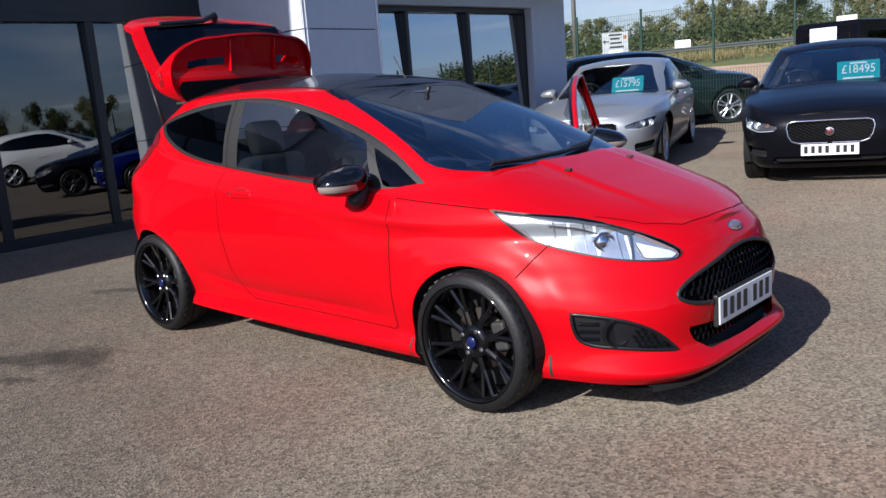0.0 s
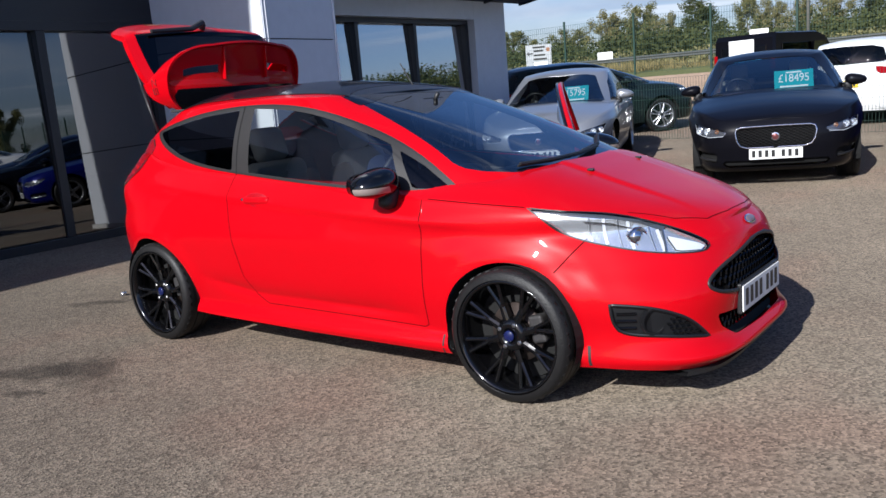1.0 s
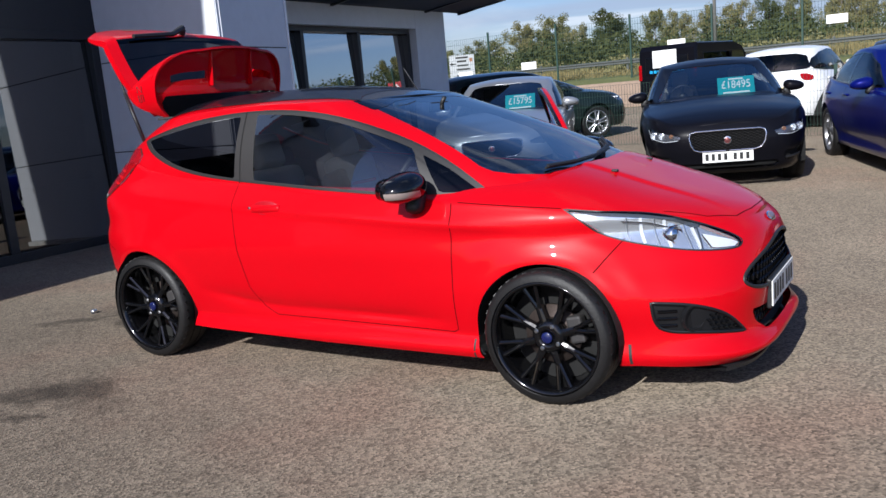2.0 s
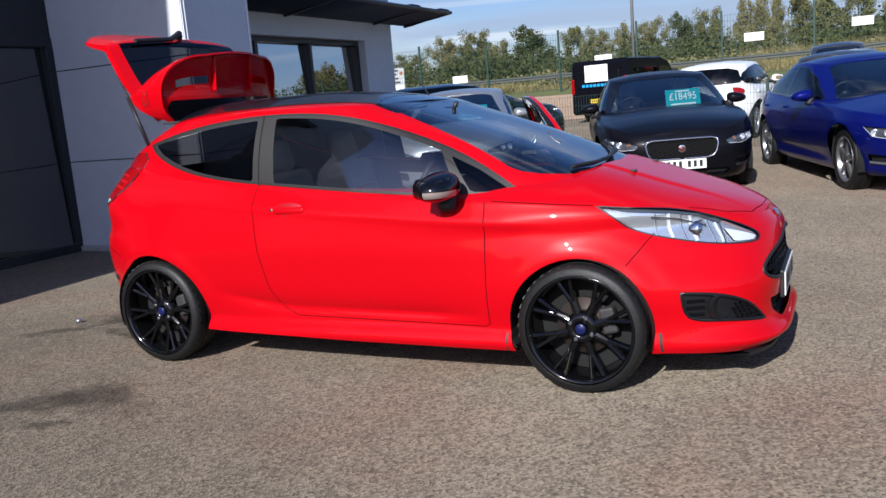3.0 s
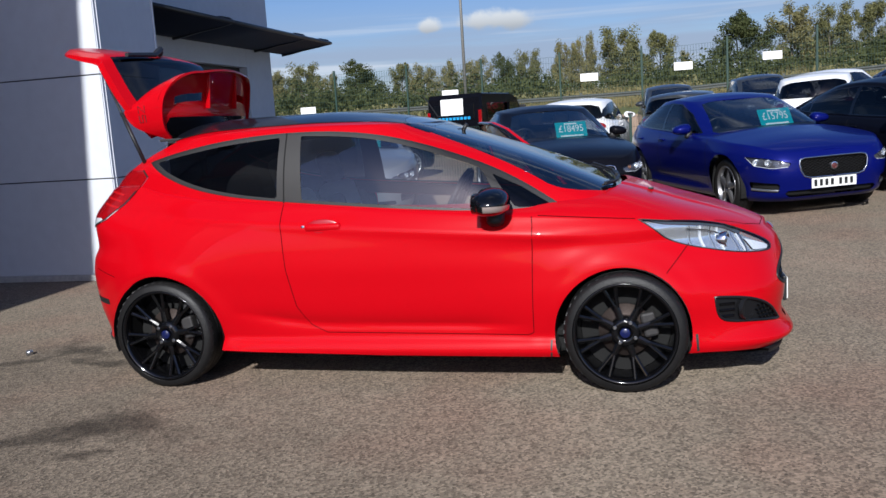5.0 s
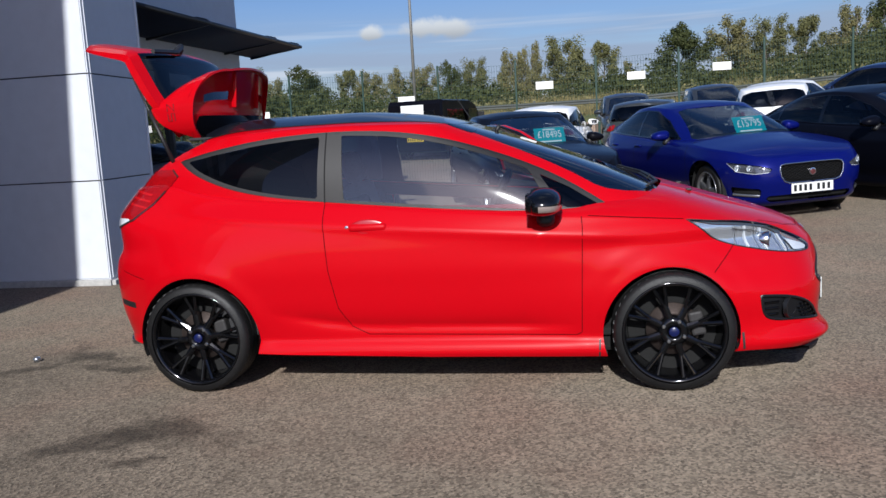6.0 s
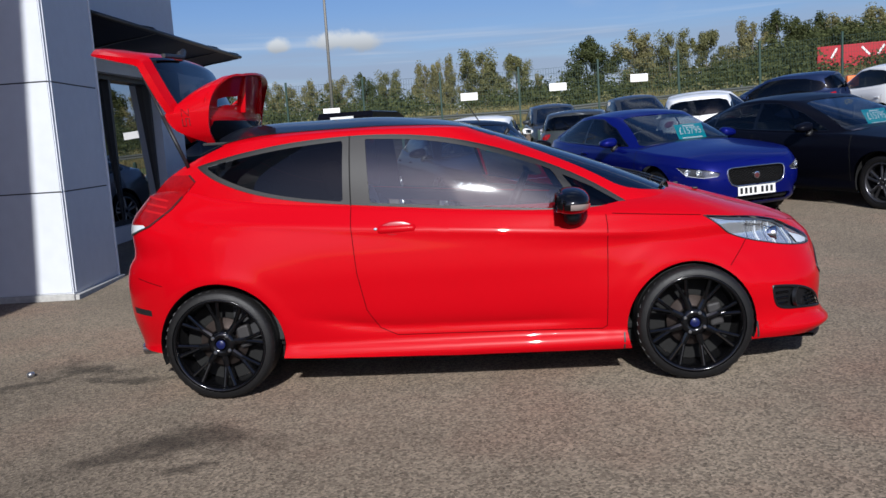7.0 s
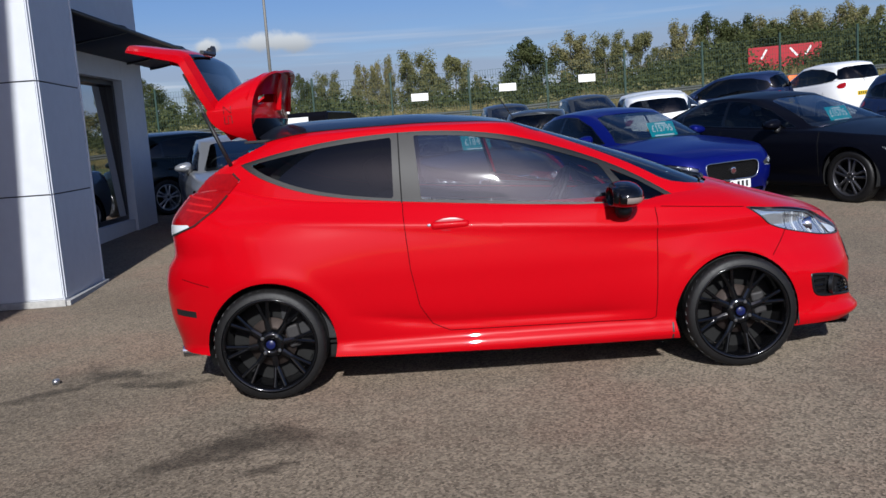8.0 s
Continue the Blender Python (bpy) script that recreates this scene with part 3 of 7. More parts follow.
def arch_liner(parent, x, z, r, y0, y1, sides=(-1, 1)):
    for s in sides:
        bm = bmesh.new()
        n = 28
        rings = []
        for rr, yy in ((r, y0), (r + 0.004, y1), (0.02, y1)):
            rings.append([bm.verts.new((x + rr * math.cos(a), s * yy, max(z + rr * math.sin(a), 0.20))) for a in np.linspace(-0.32, math.pi + 0.32, n)])
        for a, b in zip(rings, rings[1:]):
            for i in range(n - 1):
                bm.faces.new((a[i], a[i + 1], b[i + 1], b[i]))
        part("arch_liner", bm, DARK, parent)


def number_plate(parent, m, yellow=False, chars=7):
    p = part("number_plate", box_bm((0.52, 0.006, 0.111), bevel=0.002), PLATE_YELLOW if yellow else PLATE_WHITE, parent, "plate with dark bars", matrix=m)
    for k in range(chars):
        x = -0.215 + k * 0.064 + (0.033 if k >= 4 else 0)
        part("character_bar", box_bm((0.034, 0.003, 0.072), (x, -0.0035, 0.002)), PLATE_BLACK, p, matrix=m)


def price_card(m, words, scale=1.0):
    card = part("price_card", box_bm((0.50, 0.004, 0.30), bevel=0.0015), TEAL, matrix=None)
    card.matrix_world = m @ Matrix.Scale(scale, 4)
    tagged(card, "teal price card with white figures in a windscreen", "price card", "price cards in windscreens")
    me = text_mesh(words, 0.155)
    me.materials.append(WHITE_INK)
    tx = new("figures", me)
    tx.parent = card
    tx.matrix_local = pose(0, -0.004, 0.02, 90, 0, 0) @ Matrix.Diagonal((0.86, 1.15, 1, 1))
    for w, z in ((0.36, -0.105), (0.20, 0.115)):
        part("text_bar", box_bm((w, 0.002, 0.022), (0, -0.003, z)), WHITE_INK, card)
    return card


def seat(parent, x, y, main=FABRIC, bolster=DARK_FABRIC, accent=None, z=0.36):
    s = new("front_seat")
    s.parent = parent
    s.matrix_local = Matrix.Translation((x, y, z))
    part("seat_cushion", box_bm((0.50, 0.48, 0.16), (0.0, 0, 0.08), 0.05, 3), main, s, smooth=60)
    tilt = Matrix.Rotation(radians(-17), 4, "Y")
    part("seat_back", box_bm((0.13, 0.44, 0.56), (-0.32, 0, 0.42), 0.055, 3, tilt), main, s, smooth=60)
    for o in (-0.21, 0.21):
        part("bolster", box_bm((0.17, 0.08, 0.48), (-0.29, o, 0.38), 0.035, 3, tilt), bolster, s, smooth=60)
    part("headrest", box_bm((0.10, 0.23, 0.20), (-0.425, 0, 0.785), 0.048, 4, tilt), main, s, smooth=60)
    for o in (-0.05, 0.05):
        part("headrest_post", tube_bm([(-0.40, o, 0.62), (-0.42, o, 0.74)], 0.006), STEEL, s)
    if accent:
        part("seat_accent", box_bm((0.135, 0.30, 0.06), (-0.345, 0, 0.50), 0.03, 3, tilt), accent, s, "red seat accent", smooth=60)
    return s


def steering_wheel(parent, x, y, z):
    bm = bmesh.new()
    n, k = 32, 8
    rings = [[bm.verts.new(((0.175 + 0.016 * math.cos(2 * math.pi * j / k)) * math.cos(2 * math.pi * i / n), (0.175 + 0.016 * math.cos(2 * math.pi * j / k)) * math.sin(2 * math.pi * i / n), 0.016 * math.sin(2 * math.pi * j / k))) for j in range(k)] for i in range(n)]
    for i in range(n):
        for j in range(k):
            bm.faces.new((rings[i][j], rings[(i + 1) % n][j], rings[(i + 1) % n][(j + 1) % k], rings[i][(j + 1) % k]))
    add_box(bm, (0.34, 0.03, 0.012))
    add_box(bm, (0.03, 0.17, 0.012), (0, -0.085, 0))
    add_lathe(bm, [(0, -0.03), (0.06, -0.03), (0.065, 0.01), (0.05, 0.02), (0, 0.022)], 20)
    part("steering_wheel", bm, PLASTIC, parent, "black steering wheel", smooth=50, matrix=pose(x, y, z, 0, -64, 0) @ pose(0, 0, 0, 0, 0, 90))


def sgn(v):
    return 1.0 if v >= 0 else -1.0


def mirrors(parent, x, y, z, material, out=0.2, lamp=True, sides=(-1, 1), size=1.0, move=Matrix.Identity(4)):
    for s in sides:
        m = new("door_mirror")
        m.parent = parent
        m.matrix_local = move @ Matrix.Translation((x, s * (y + out * 0.55), z)) @ Matrix.Diagonal((size, -s * size, size * 0.86, 1))
        bm = bmesh.new()
        bmesh.ops.create_icosphere(bm, subdivisions=4, radius=1)
        for v in bm.verts:
            p = v.co
            q = Vector((abs(p.x) ** 0.9 * math.copysign(1, p.x), abs(p.y) ** 0.8 * math.copysign(1, p.y), abs(p.z) ** 0.85 * math.copysign(1, p.z)))
            v.co = Vector((max(q.x, -0.55) * (0.095 + 0.010 * q.y), q.y * 0.122, q.z * (0.076 + 0.018 * q.y) + 0.010 * q.y))
        lens = bm.copy() if lamp else None
        part("mirror_housing", bm, material, m, smooth=60)
        part("mirror_foot", box_bm((0.09, 0.085, 0.13), (0.012, 0.085, -0.080), 0.040, 4, Matrix.Rotation(-0.35, 4, "X")), PLASTIC, m, smooth=60)
        bm = bmesh.new()
        rows = [[bm.verts.new((px, 0.100 * sgn(math.cos(t)) * abs(math.cos(t)) ** 0.75 * f, 0.060 * sgn(math.sin(t)) * abs(math.sin(t)) ** 0.75 * f)) for t in np.arange(24) * math.pi / 12] for px, f in ((-0.040, 1.0), (-0.074, 0.96), (-0.074, 0.90), (-0.050, 0.88))]
        for a, b in zip(rows, rows[1:]):
            for i in range(24):
                bm.faces.new((a[i], a[(i + 1) % 24], b[(i + 1) % 24], b[i]))
        part("mirror_rim", bm, material, m, smooth=40)
        part("mirror_glass", box_bm((0.004, 0.15, 0.085), (-0.052, 0, 0.0), 0.002), CHROME, m, "mirror glass")
        if lamp:
            for co, no in (((0, 0, -0.008), (0, 0, 1)), ((0, 0, -0.040), (0, 0, -1)), ((0, 0.015, 0), (0.2, 1, 0.5)), ((-0.012, 0, 0), (-1, 0, 0))):
                bmesh.ops.bisect_plane(lens, geom=lens.verts[:] + lens.edges[:] + lens.faces[:], plane_co=co, plane_no=no, clear_outer=True)
            lens.normal_update()
            for v in lens.verts:
                v.co += v.normal * 0.003
            bm = lens
            part("indicator_lamp", bm, MIRROR_LAMP, m, "pale indicator lens", smooth=60)


# ---- the red hatchback ----
HERO = dict(
    n0=3.6, xc=1.25, stretch=1.0, ridges=[(0.27, 0.009, 2.25, 3.20)],
    xf=[(0.13, 3.22), (0.17, 3.29), (0.21, 3.335), (0.25, 3.305), (0.30, 3.285), (0.45, 3.300), (0.58, 3.298), (0.66, 3.278), (0.72, 3.225), (0.80, 3.13)],
    xr=[(0.15, -0.57), (0.30, -0.605), (0.45, -0.635), (0.60, -0.64), (0.70, -0.615), (0.78, -0.565), (0.85, -0.56), (0.95, -0.555), (1.08, -0.475), (1.2, -0.36)],
    w=[(0.13, 0.772), (0.17, 0.800), (0.205, 0.820), (0.24, 0.812), (0.275, 0.793), (0.31, 0.800), (0.42, 0.820), (0.55, 0.836), (0.66, 0.846), (0.74, 0.843), (0.80, 0.837), (0.85, 0.827), (0.90, 0.807), (0.95, 0.776), (1.02, 0.722), (1.1, 0.685), (1.2, 0.645)],
    w_front=[(0.13, 0.762), (0.17, 0.785), (0.205, 0.797), (0.31, 0.802), (0.42, 0.820), (0.55, 0.836), (0.66, 0.846), (0.74, 0.843), (0.80, 0.837), (0.85, 0.827), (0.90, 0.807), (1.2, 0.645)],
    nf=[(0.13, 4.5), (0.45, 3.8), (0.60, 2.95), (0.72, 2.7), (0.80, 3.1), (0.86, 2.9), (1.2, 2.9)],
    nr=[(0.13, 4.8), (0.6, 4.8), (0.8, 5.4), (0.95, 6.4), (1.2, 6.0)],
    ztop=[(3.33, 0.690), (3.22, 0.720), (3.07, 0.757), (2.8, 0.808), (2.55, 0.845), (2.25, 0.872), (1.5, 0.925), (0.8, 0.985), (0.3, 1.025), (0.0, 1.07), (-0.2, 1.115), (-0.36, 1.11), (-0.43, 1.09), (-0.62, 1.05)],
    zbot=[(3.3, 0.150), (2.9, 0.165), (2.5, 0.175), (2.1, 0.172), (0.4, 0.200), (0.0, 0.22), (-0.6, 0.25)],
    deck_pow=5.0,
    zdeck=[(3.33, 0.690), (3.23, 0.738), (3.07, 0.800), (2.8, 0.880), (2.6, 0.945), (2.45, 0.985), (2.2, 1.000), (1.6, 1.00), (0.0, 1.07), (-0.43, 1.09), (-0.62, 1.05)],
    bulges=[(2.48, 0.020, 0.56), (0.0, 0.034, 0.62)],
    creases=[([(2.6, 0.752), (2.05, 0.785), (1.58, 0.818), (1.14, 0.850), (0.76, 0.879), (0.26, 0.923), (-0.2, 0.955)], -0.10, 2.45, 0.017, 0.042, 0.50),
             ([(2.1, 0.335), (1.0, 0.345), (0.4, 0.42)], 0.40, 2.05, -0.026, 0.042, 0.8)],
    flares=[(2.48, 0.290, 0.348, 0.010), (0.012, 0.297, 0.358, 0.011), (2.48, 0.290, 0.440, 0.006)],
    base=(2.52, -0.43, 0.778, 5.0), top=(1.43, -0.16, 0.600, 4.6), cabin_xc=1.0,
    belt=[(2.52, 0.945), (2.40, 0.915), (2.23, 0.868), (1.5, 0.922), (0.8, 0.982), (0.3, 1.022), (0.0, 1.07), (-0.2, 1.12), (-0.43, 1.10)],
    edge=[(1.43, 1.362), (1.2, 1.372), (0.76, 1.382), (0.3, 1.372), (0.0, 1.345), (-0.16, 1.32)],
    bow=1.35,
    roof=[(1.43, 1.370), (1.30, 1.405), (1.15, 1.430), (0.75, 1.462), (0.3, 1.462), (0.0, 1.448), (-0.16, 1.425)],
)


def eased(poly, keep=()):
    """The outline with its corners rounded off, but for those kept."""
    for _ in range(2):
        out, kept, n = [], set(), len(poly)
        for i, p in enumerate(poly):
            if i in keep:
                kept.add(len(out))
                out.append(p)
            else:
                a, b = poly[i - 1], poly[(i + 1) % n]
                out += [tuple(p[k] * 0.75 + a[k] * 0.25 for k in (0, 1)), tuple(p[k] * 0.75 + b[k] * 0.25 for k in (0, 1))]
        poly, keep = out, kept
    return poly


def build_hero(m):
    car = thing("hatchback", "glossy red three-door hatchback with open tailgate and black wheels", "car", m)
    h = 0.018
    low = lower_skin(HERO, h)
    xw1, xw0 = 2.489, 0.0
    arches = ((2.476, 0.288, 0.328), (0.012, 0.297, 0.336))
    side = lambda V, N: (N[:, 1] < -0.15)
    corner = lambda V, N: (V[:, 0] > 2.3) & (V[:, 1] < -0.05)
    fwd = lambda V, N: (V[:, 0] > 2.9) & (N[:, 0] > 0.3)
    # panels: 1 arch hole, 2 door, 3 bumper, 4 wing, 5 quarter, 6 skirt, 7 headlamp, 8 fog, 9 grille, 10 lower grille, 11 bonnet, 12 tail lamp, 13 cut away
    low.fill(5)
    bonnet_edge = [(3.205, 0.05), (3.20, -0.12), (3.17, -0.28), (3.08, -0.42), (2.93, -0.535), (2.75, -0.625), (2.58, -0.690), (2.42, -0.715), (2.26, -0.720), (2.26, 0.05)]
    low.cut([(2.06, 0.1), (2.06, 1.3), (3.5, 1.3), (3.5, 0.1)], 4, "side")
    low.cut([(2.685, 0.10), (2.685, 0.60), (2.80, 0.765), (3.6, 0.765), (3.6, 0.1)], 3, "side", where=lambda V, N: N[:, 2] < 0.8)
    low.cut(bonnet_edge, 11, "top", where=lambda V, N: N[:, 2] > 0.35)
    low.cut([(2.045, 0.12), (2.045, 0.283), (0.42, 0.300), (0.30, 0.30), (0.25, 0.12)], 6, "side", where=side)
    low.cut([(2.058, 1.2), (2.062, 0.83), (2.045, 0.30), (2.02, 0.286), (0.95, 0.303), (0.86, 0.345), (0.80, 0.45), (0.765, 0.65), (0.745, 0.93), (0.745, 1.2)], 2, "side", where=side)
    lamp = [(1.84, 0.838), (1.99, 0.824), (2.16, 0.813), (2.29, 0.802), (2.45, 0.775), (2.62, 0.732), (2.75, 0.693), (2.835, 0.657), (2.838, 0.640), (2.79, 0.624), (2.62, 0.629), (2.45, 0.643), (2.29, 0.667), (2.13, 0.695), (2.01, 0.732), (1.93, 0.778)]
    lamp = eased(lamp, (0,))
    low.cut(lamp, 7, "corner", where=corner)
    low.cut([(1.80, 0.86), (1.99, 0.810), (2.17, 0.794), (2.30, 0.782), (2.45, 0.754), (2.60, 0.715), (2.60, 0.76), (2.29, 0.83), (1.84, 0.90)], 15, "corner", where=corner, only=[7])
    low.cut([(2.59, 0.700), (2.70, 0.678), (2.815, 0.652), (2.80, 0.634), (2.63, 0.640)], 16, "corner", where=corner, only=[7])
    fog = [(2.205, 0.446), (2.40, 0.434), (2.56, 0.402), (2.67, 0.358), (2.768, 0.288), (2.50, 0.310), (2.27, 0.321), (2.218, 0.370)]
    fog = eased(fog, (0, 4))
    low.cut(fog, 8, "corner", where=corner)
    grille = [(0.02, 0.628), (-0.11, 0.620), (-0.25, 0.588), (-0.38, 0.548), (-0.45, 0.507), (-0.450, 0.480), (-0.39, 0.452), (-0.20, 0.430), (0.02, 0.425)]
    grille = eased(grille, (0, 8))
    low.cut(grille, 9, "front", where=fwd)
    lowgr = [(0.02, 0.352), (-0.25, 0.355), (-0.42, 0.366), (-0.39, 0.31), (-0.31, 0.258), (0.02, 0.250)]
    low.cut(lowgr, 10, "front", where=fwd)
    tail = [(-0.155, 1.198), (-0.115, 1.160), (-0.185, 1.085), (-0.25, 1.018), (-0.36, 0.940), (-0.52, 0.885), (-0.70, 0.870), (-0.70, 1.198)]
    low.cut(tail, 12, "side", where=lambda V, N: V[:, 0] < 0.0)
    for x, z, r in arches:
        low.cut(circle_poly(x, z, r), 1, "side", where=lambda V, N: (N[:, 1] < -0.05) & (V[:, 2] < 0.8))
    # the cabin's opening and the tailgate's
    _, br, bw, bn = HERO["base"]
    rear = [(1.0 - c * (1.0 - br - 0.02), -k * (bw - 0.075)) for c, k in [(abs(math.cos(a)) ** (2 / bn), math.sin(a) ** (2 / bn)) for a in np.linspace(math.pi / 2, 0, 30)]]
    low.cut([(2.505, 0.1), (2.505, 0.0), (2.49, -0.20), (2.45, -0.43), (2.38, -0.53), (2.30, -0.590), (2.20, -0.635), (2.0, -0.680), (1.6, -0.703)] + rear + [(-0.3, 0.1)], 13, "top", where=lambda V, N: N[:, 2] > 0.5)
    low.sort(13, lambda c, n: c[0] < -0.42 and c[1] > -0.50 and c[2] > 0.68)
    low.sort(11, lambda c, n: c[0] > 2.70 and c[2] > 0.70, only=[4])
    tree = low.bvh()
    low.mesh([2], "door", RED, car, "R", "red front door")
    swing = Matrix.Translation((2.03, 0.80, 0)) @ Matrix.Rotation(radians(-63), 4, "Z") @ Matrix.Translation((-2.03, -0.80, 0))
    low.mesh([2], "door", RED, car, "L", "red front door, standing open", move=swing)
    low.mesh([2], "door_lining", DARK_FABRIC, car, "L", "dark door lining", push=-0.06, move=swing)
    part("door_card", box_bm((1.22, 0.05, 0.64), (1.40, 0.735, 0.605), 0.02), DARK_FABRIC, car, "dark inner door panel", matrix=swing)
    low.mesh([3], "front_bumper", RED, car, "B")
    low.mesh([4], "front_wing", RED, car)
    low.mesh([5], "rear_quarter", RED, car)
    low.mesh([5], "quarter_lining", DARK_FABRIC, car, push=-0.02)
    low.mesh([4], "wing_lining", DARK_FABRIC, car, push=-0.02)
    low.mesh([6], "side_skirt", RED, car)
    low.mesh([11], "bonnet", RED, car, "B", "red bonnet")
    # headlamps
    for s, lens in zip("RL", low.mesh([7, 15, 16], "headlamp", LENS, car, "RL", "clear headlamp", push=0.003)):
        k = 1 if s == "R" else -1
        low.mesh([7], "lamp_bowl", LAMP_SILVER, lens, s, "chrome reflector", push=-0.016)
        low.mesh([15], "lamp_bezel", LAMP_BEZEL, lens, s, "dark upper bezel", push=-0.009)
        low.mesh([16], "lamp_blade", LAMP_PALE, lens, s, "white daylight lamp block", push=-0.007)
        hit = tree.ray_cast(Vector((2.44 / 2 + 4, 2.44 / 2 - 4, 0.703)), Vector((-1, 1, 0)))
        p, d, r = hit[0], Vector((0.93, -0.36, 0.05)), 0.036
        c = p - d * 0.018
        mm = Matrix.Translation((c.x, c.y * k, c.z)) @ Vector((d.x, d.y * k, d.z)).to_track_quat("Z", "Y").to_matrix().to_4x4()
        part("projector", lathe_bm([(r, -0.03), (r + 0.004, 0.014), (r, 0.018), (r * 0.8, 0.004), (r * 0.75, 0.006), (r * 0.5, 0.014), (0, 0.018)], 28, mm), CHROME, lens, "round lamp projector", smooth=50)
    lamp_top, lamp_foot = curve([(1.99, 0.806), (2.17, 0.790), (2.30, 0.778), (2.45, 0.750), (2.62, 0.710)]), curve([(2.01, 0.740), (2.13, 0.704), (2.29, 0.676), (2.45, 0.652), (2.62, 0.638)])
    for k, q in enumerate((2.16, 2.24, 2.32, 2.38, 2.50, 2.55)):
        ribbon(tree, [(q, float(lamp_top(q))), (q + 0.012, float(lamp_foot(q)))], "corner", 0.012 if k % 2 else 0.005, LAMP_PALE if k % 2 else ALLOY, "lamp_facet", car, push=-0.012)
    ribbon(tree, [(2.13, 0.775), (2.28, 0.760), (2.40, 0.735)], "corner", 0.006, CHROME, "lamp_strip", car, push=-0.004)
    ribbon(tree, [(2.575, 0.722), (2.565, 0.640)], "corner", 0.008, LAMP_BEZEL, "lamp_divider", car, push=-0.006)
    ribbon(tree, lamp, "corner", 0.006, PLASTIC, "lamp_seal", car, push=0.003, closed=True)
    # fog lamp surrounds
    low.mesh([8], "fog_panel", FOG_BLACK, car, "RL", "black textured fog lamp surround", push=-0.012)
    ribbon(tree, fog, "corner", 0.014, FOG_BLACK, "fog_frame", car, push=0.0, closed=True, thick=0.004)
    for k in (1, -1):
        d = Vector((0.80, -0.60 * k, 0))
        hit = tree.ray_cast(Vector((2.44 / 2 + 2, 2.44 / 2 - 2, 0.372)), Vector((-1, 1, 0)))[0]
        c = Vector((hit.x, hit.y * k, hit.z)) - d * 0.032
        mm = Matrix.Translation(c) @ d.to_track_quat("Z", "Y").to_matrix().to_4x4()
        part("fog_lamp", lathe_bm([(0.058, 0.016), (0.056, 0.034), (0.048, 0.034), (0.043, 0.010), (0.036, -0.012), (0.022, -0.020), (0, -0.022)], 28, mm), FOG_BLACK, car, "round black fog lamp", smooth=50)
        for row, z in enumerate(np.arange(0.318, 0.43, 0.020)):
            for q in np.arange(2.525 + 0.017 * (row % 2), 2.74, 0.034):
                if sd_poly(np.array([[q, z]]), fog)[0][0] > -0.012:
                    continue
                hp = tree.ray_cast(Vector((q / 2 + 2, q / 2 - 2, z)), Vector((-1, 1, 0)))[0]
                if hp:
                    part("fog_fin", box_bm((0.020, 0.012, 0.008), m=Matrix.Translation((hp.x - 0.006, (hp.y + 0.004) * k, hp.z)) @ Matrix.Rotation(radians(45 * k + 90), 4, "Z")), GLOSS_BLACK, car)
        for z in (0.345, 0.375, 0.405):
            hp, hq = (tree.ray_cast(Vector((q / 2 + 2, q / 2 - 2, z)), Vector((-1, 1, 0)))[0] for q in (2.245, 2.35))
            if hp and hq:
                part("fog_slat", tube_bm([(p.x - 0.008, (p.y + 0.006) * k, p.z) for p in (hp, hq)], 0.007, 6), GLOSS_BLACK, car)
    # grilles: a black pan and a honeycomb before it
    low.mesh([9], "grille_pan", DARK, car, "B", push=-0.045)
    low.mesh([10], "lower_grille_pan", DARK, car, "B", push=-0.04)
    for poly, gname in ((grille, "grille_mesh"), (lowgr, "lower_grille_mesh")):
        bm = bmesh.new()
        full = np.array(poly + [(-a, b) for a, b in poly[::-1]])
        full = full[np.abs(full[:, 0]) > 0.03]
        s = 0.021
        for i in range(-22, 23):
            for j in range(0, 16):
                y, z = i * s * 1.75, 0.235 + j * s * 1.52
                if j % 2:
                    y += s * 0.875
                if sd_poly(np.array([[y, z]]), full)[0][0] > -0.015:
                    continue
                hp = tree.ray_cast(Vector((6, -abs(y), z)), Vector((-1, 0, 0)))[0]
                if not hp:
                    continue
                x0 = hp.x - 0.018
                ring = []
                for rr, dx in ((s * 1.0, 0.0), (s * 0.78, 0.006), (s * 0.72, -0.02)):
                    ring.append([bm.verts.new((x0 + dx, y + rr * math.sin(a), z + rr * math.cos(a))) for a in [math.pi / 3 * t for t in range(6)]])
                for a, b in zip(ring, ring[1:]):
                    for t in range(6):
                        bm.faces.new((a[t], a[(t + 1) % 6], b[(t + 1) % 6], b[t]))
        bmesh.ops.remove_doubles(bm, verts=bm.verts, dist=0.003)
        part(gname, bm, GLOSS_BLACK, car, "black honeycomb grille")
    ribbon(tree, grille[1:-1], "front", 0.016, PLASTIC, "grille_rim", car, push=0.0, thick=0.005)
    for z in (0.626, 0.428):
        ribbon(tree, [(-0.11, z - 0.004), (0, z)], "front", 0.014, PLASTIC, "grille_rim", car, push=0.0, thick=0.005)
    number_plate(car, pose(3.307, 0, 0.394, 0, 0, 90))
    part("plate_holder", box_bm((0.54, 0.02, 0.13), bevel=0.006), PLASTIC, car, matrix=pose(3.294, 0, 0.394, 0, 0, 90))
    bm = bmesh.new()
    bmesh.ops.create_uvsphere(bm, u_segments=24, v_segments=8, radius=1, matrix=pose(3.258, 0, 0.694, 0, -42, 0) @ Matrix.Diagonal((0.008, 0.058, 0.024, 1)))
    part("oval_badge", bm, CHROME, car, "chrome oval badge", smooth=60)
    bm = bmesh.new()
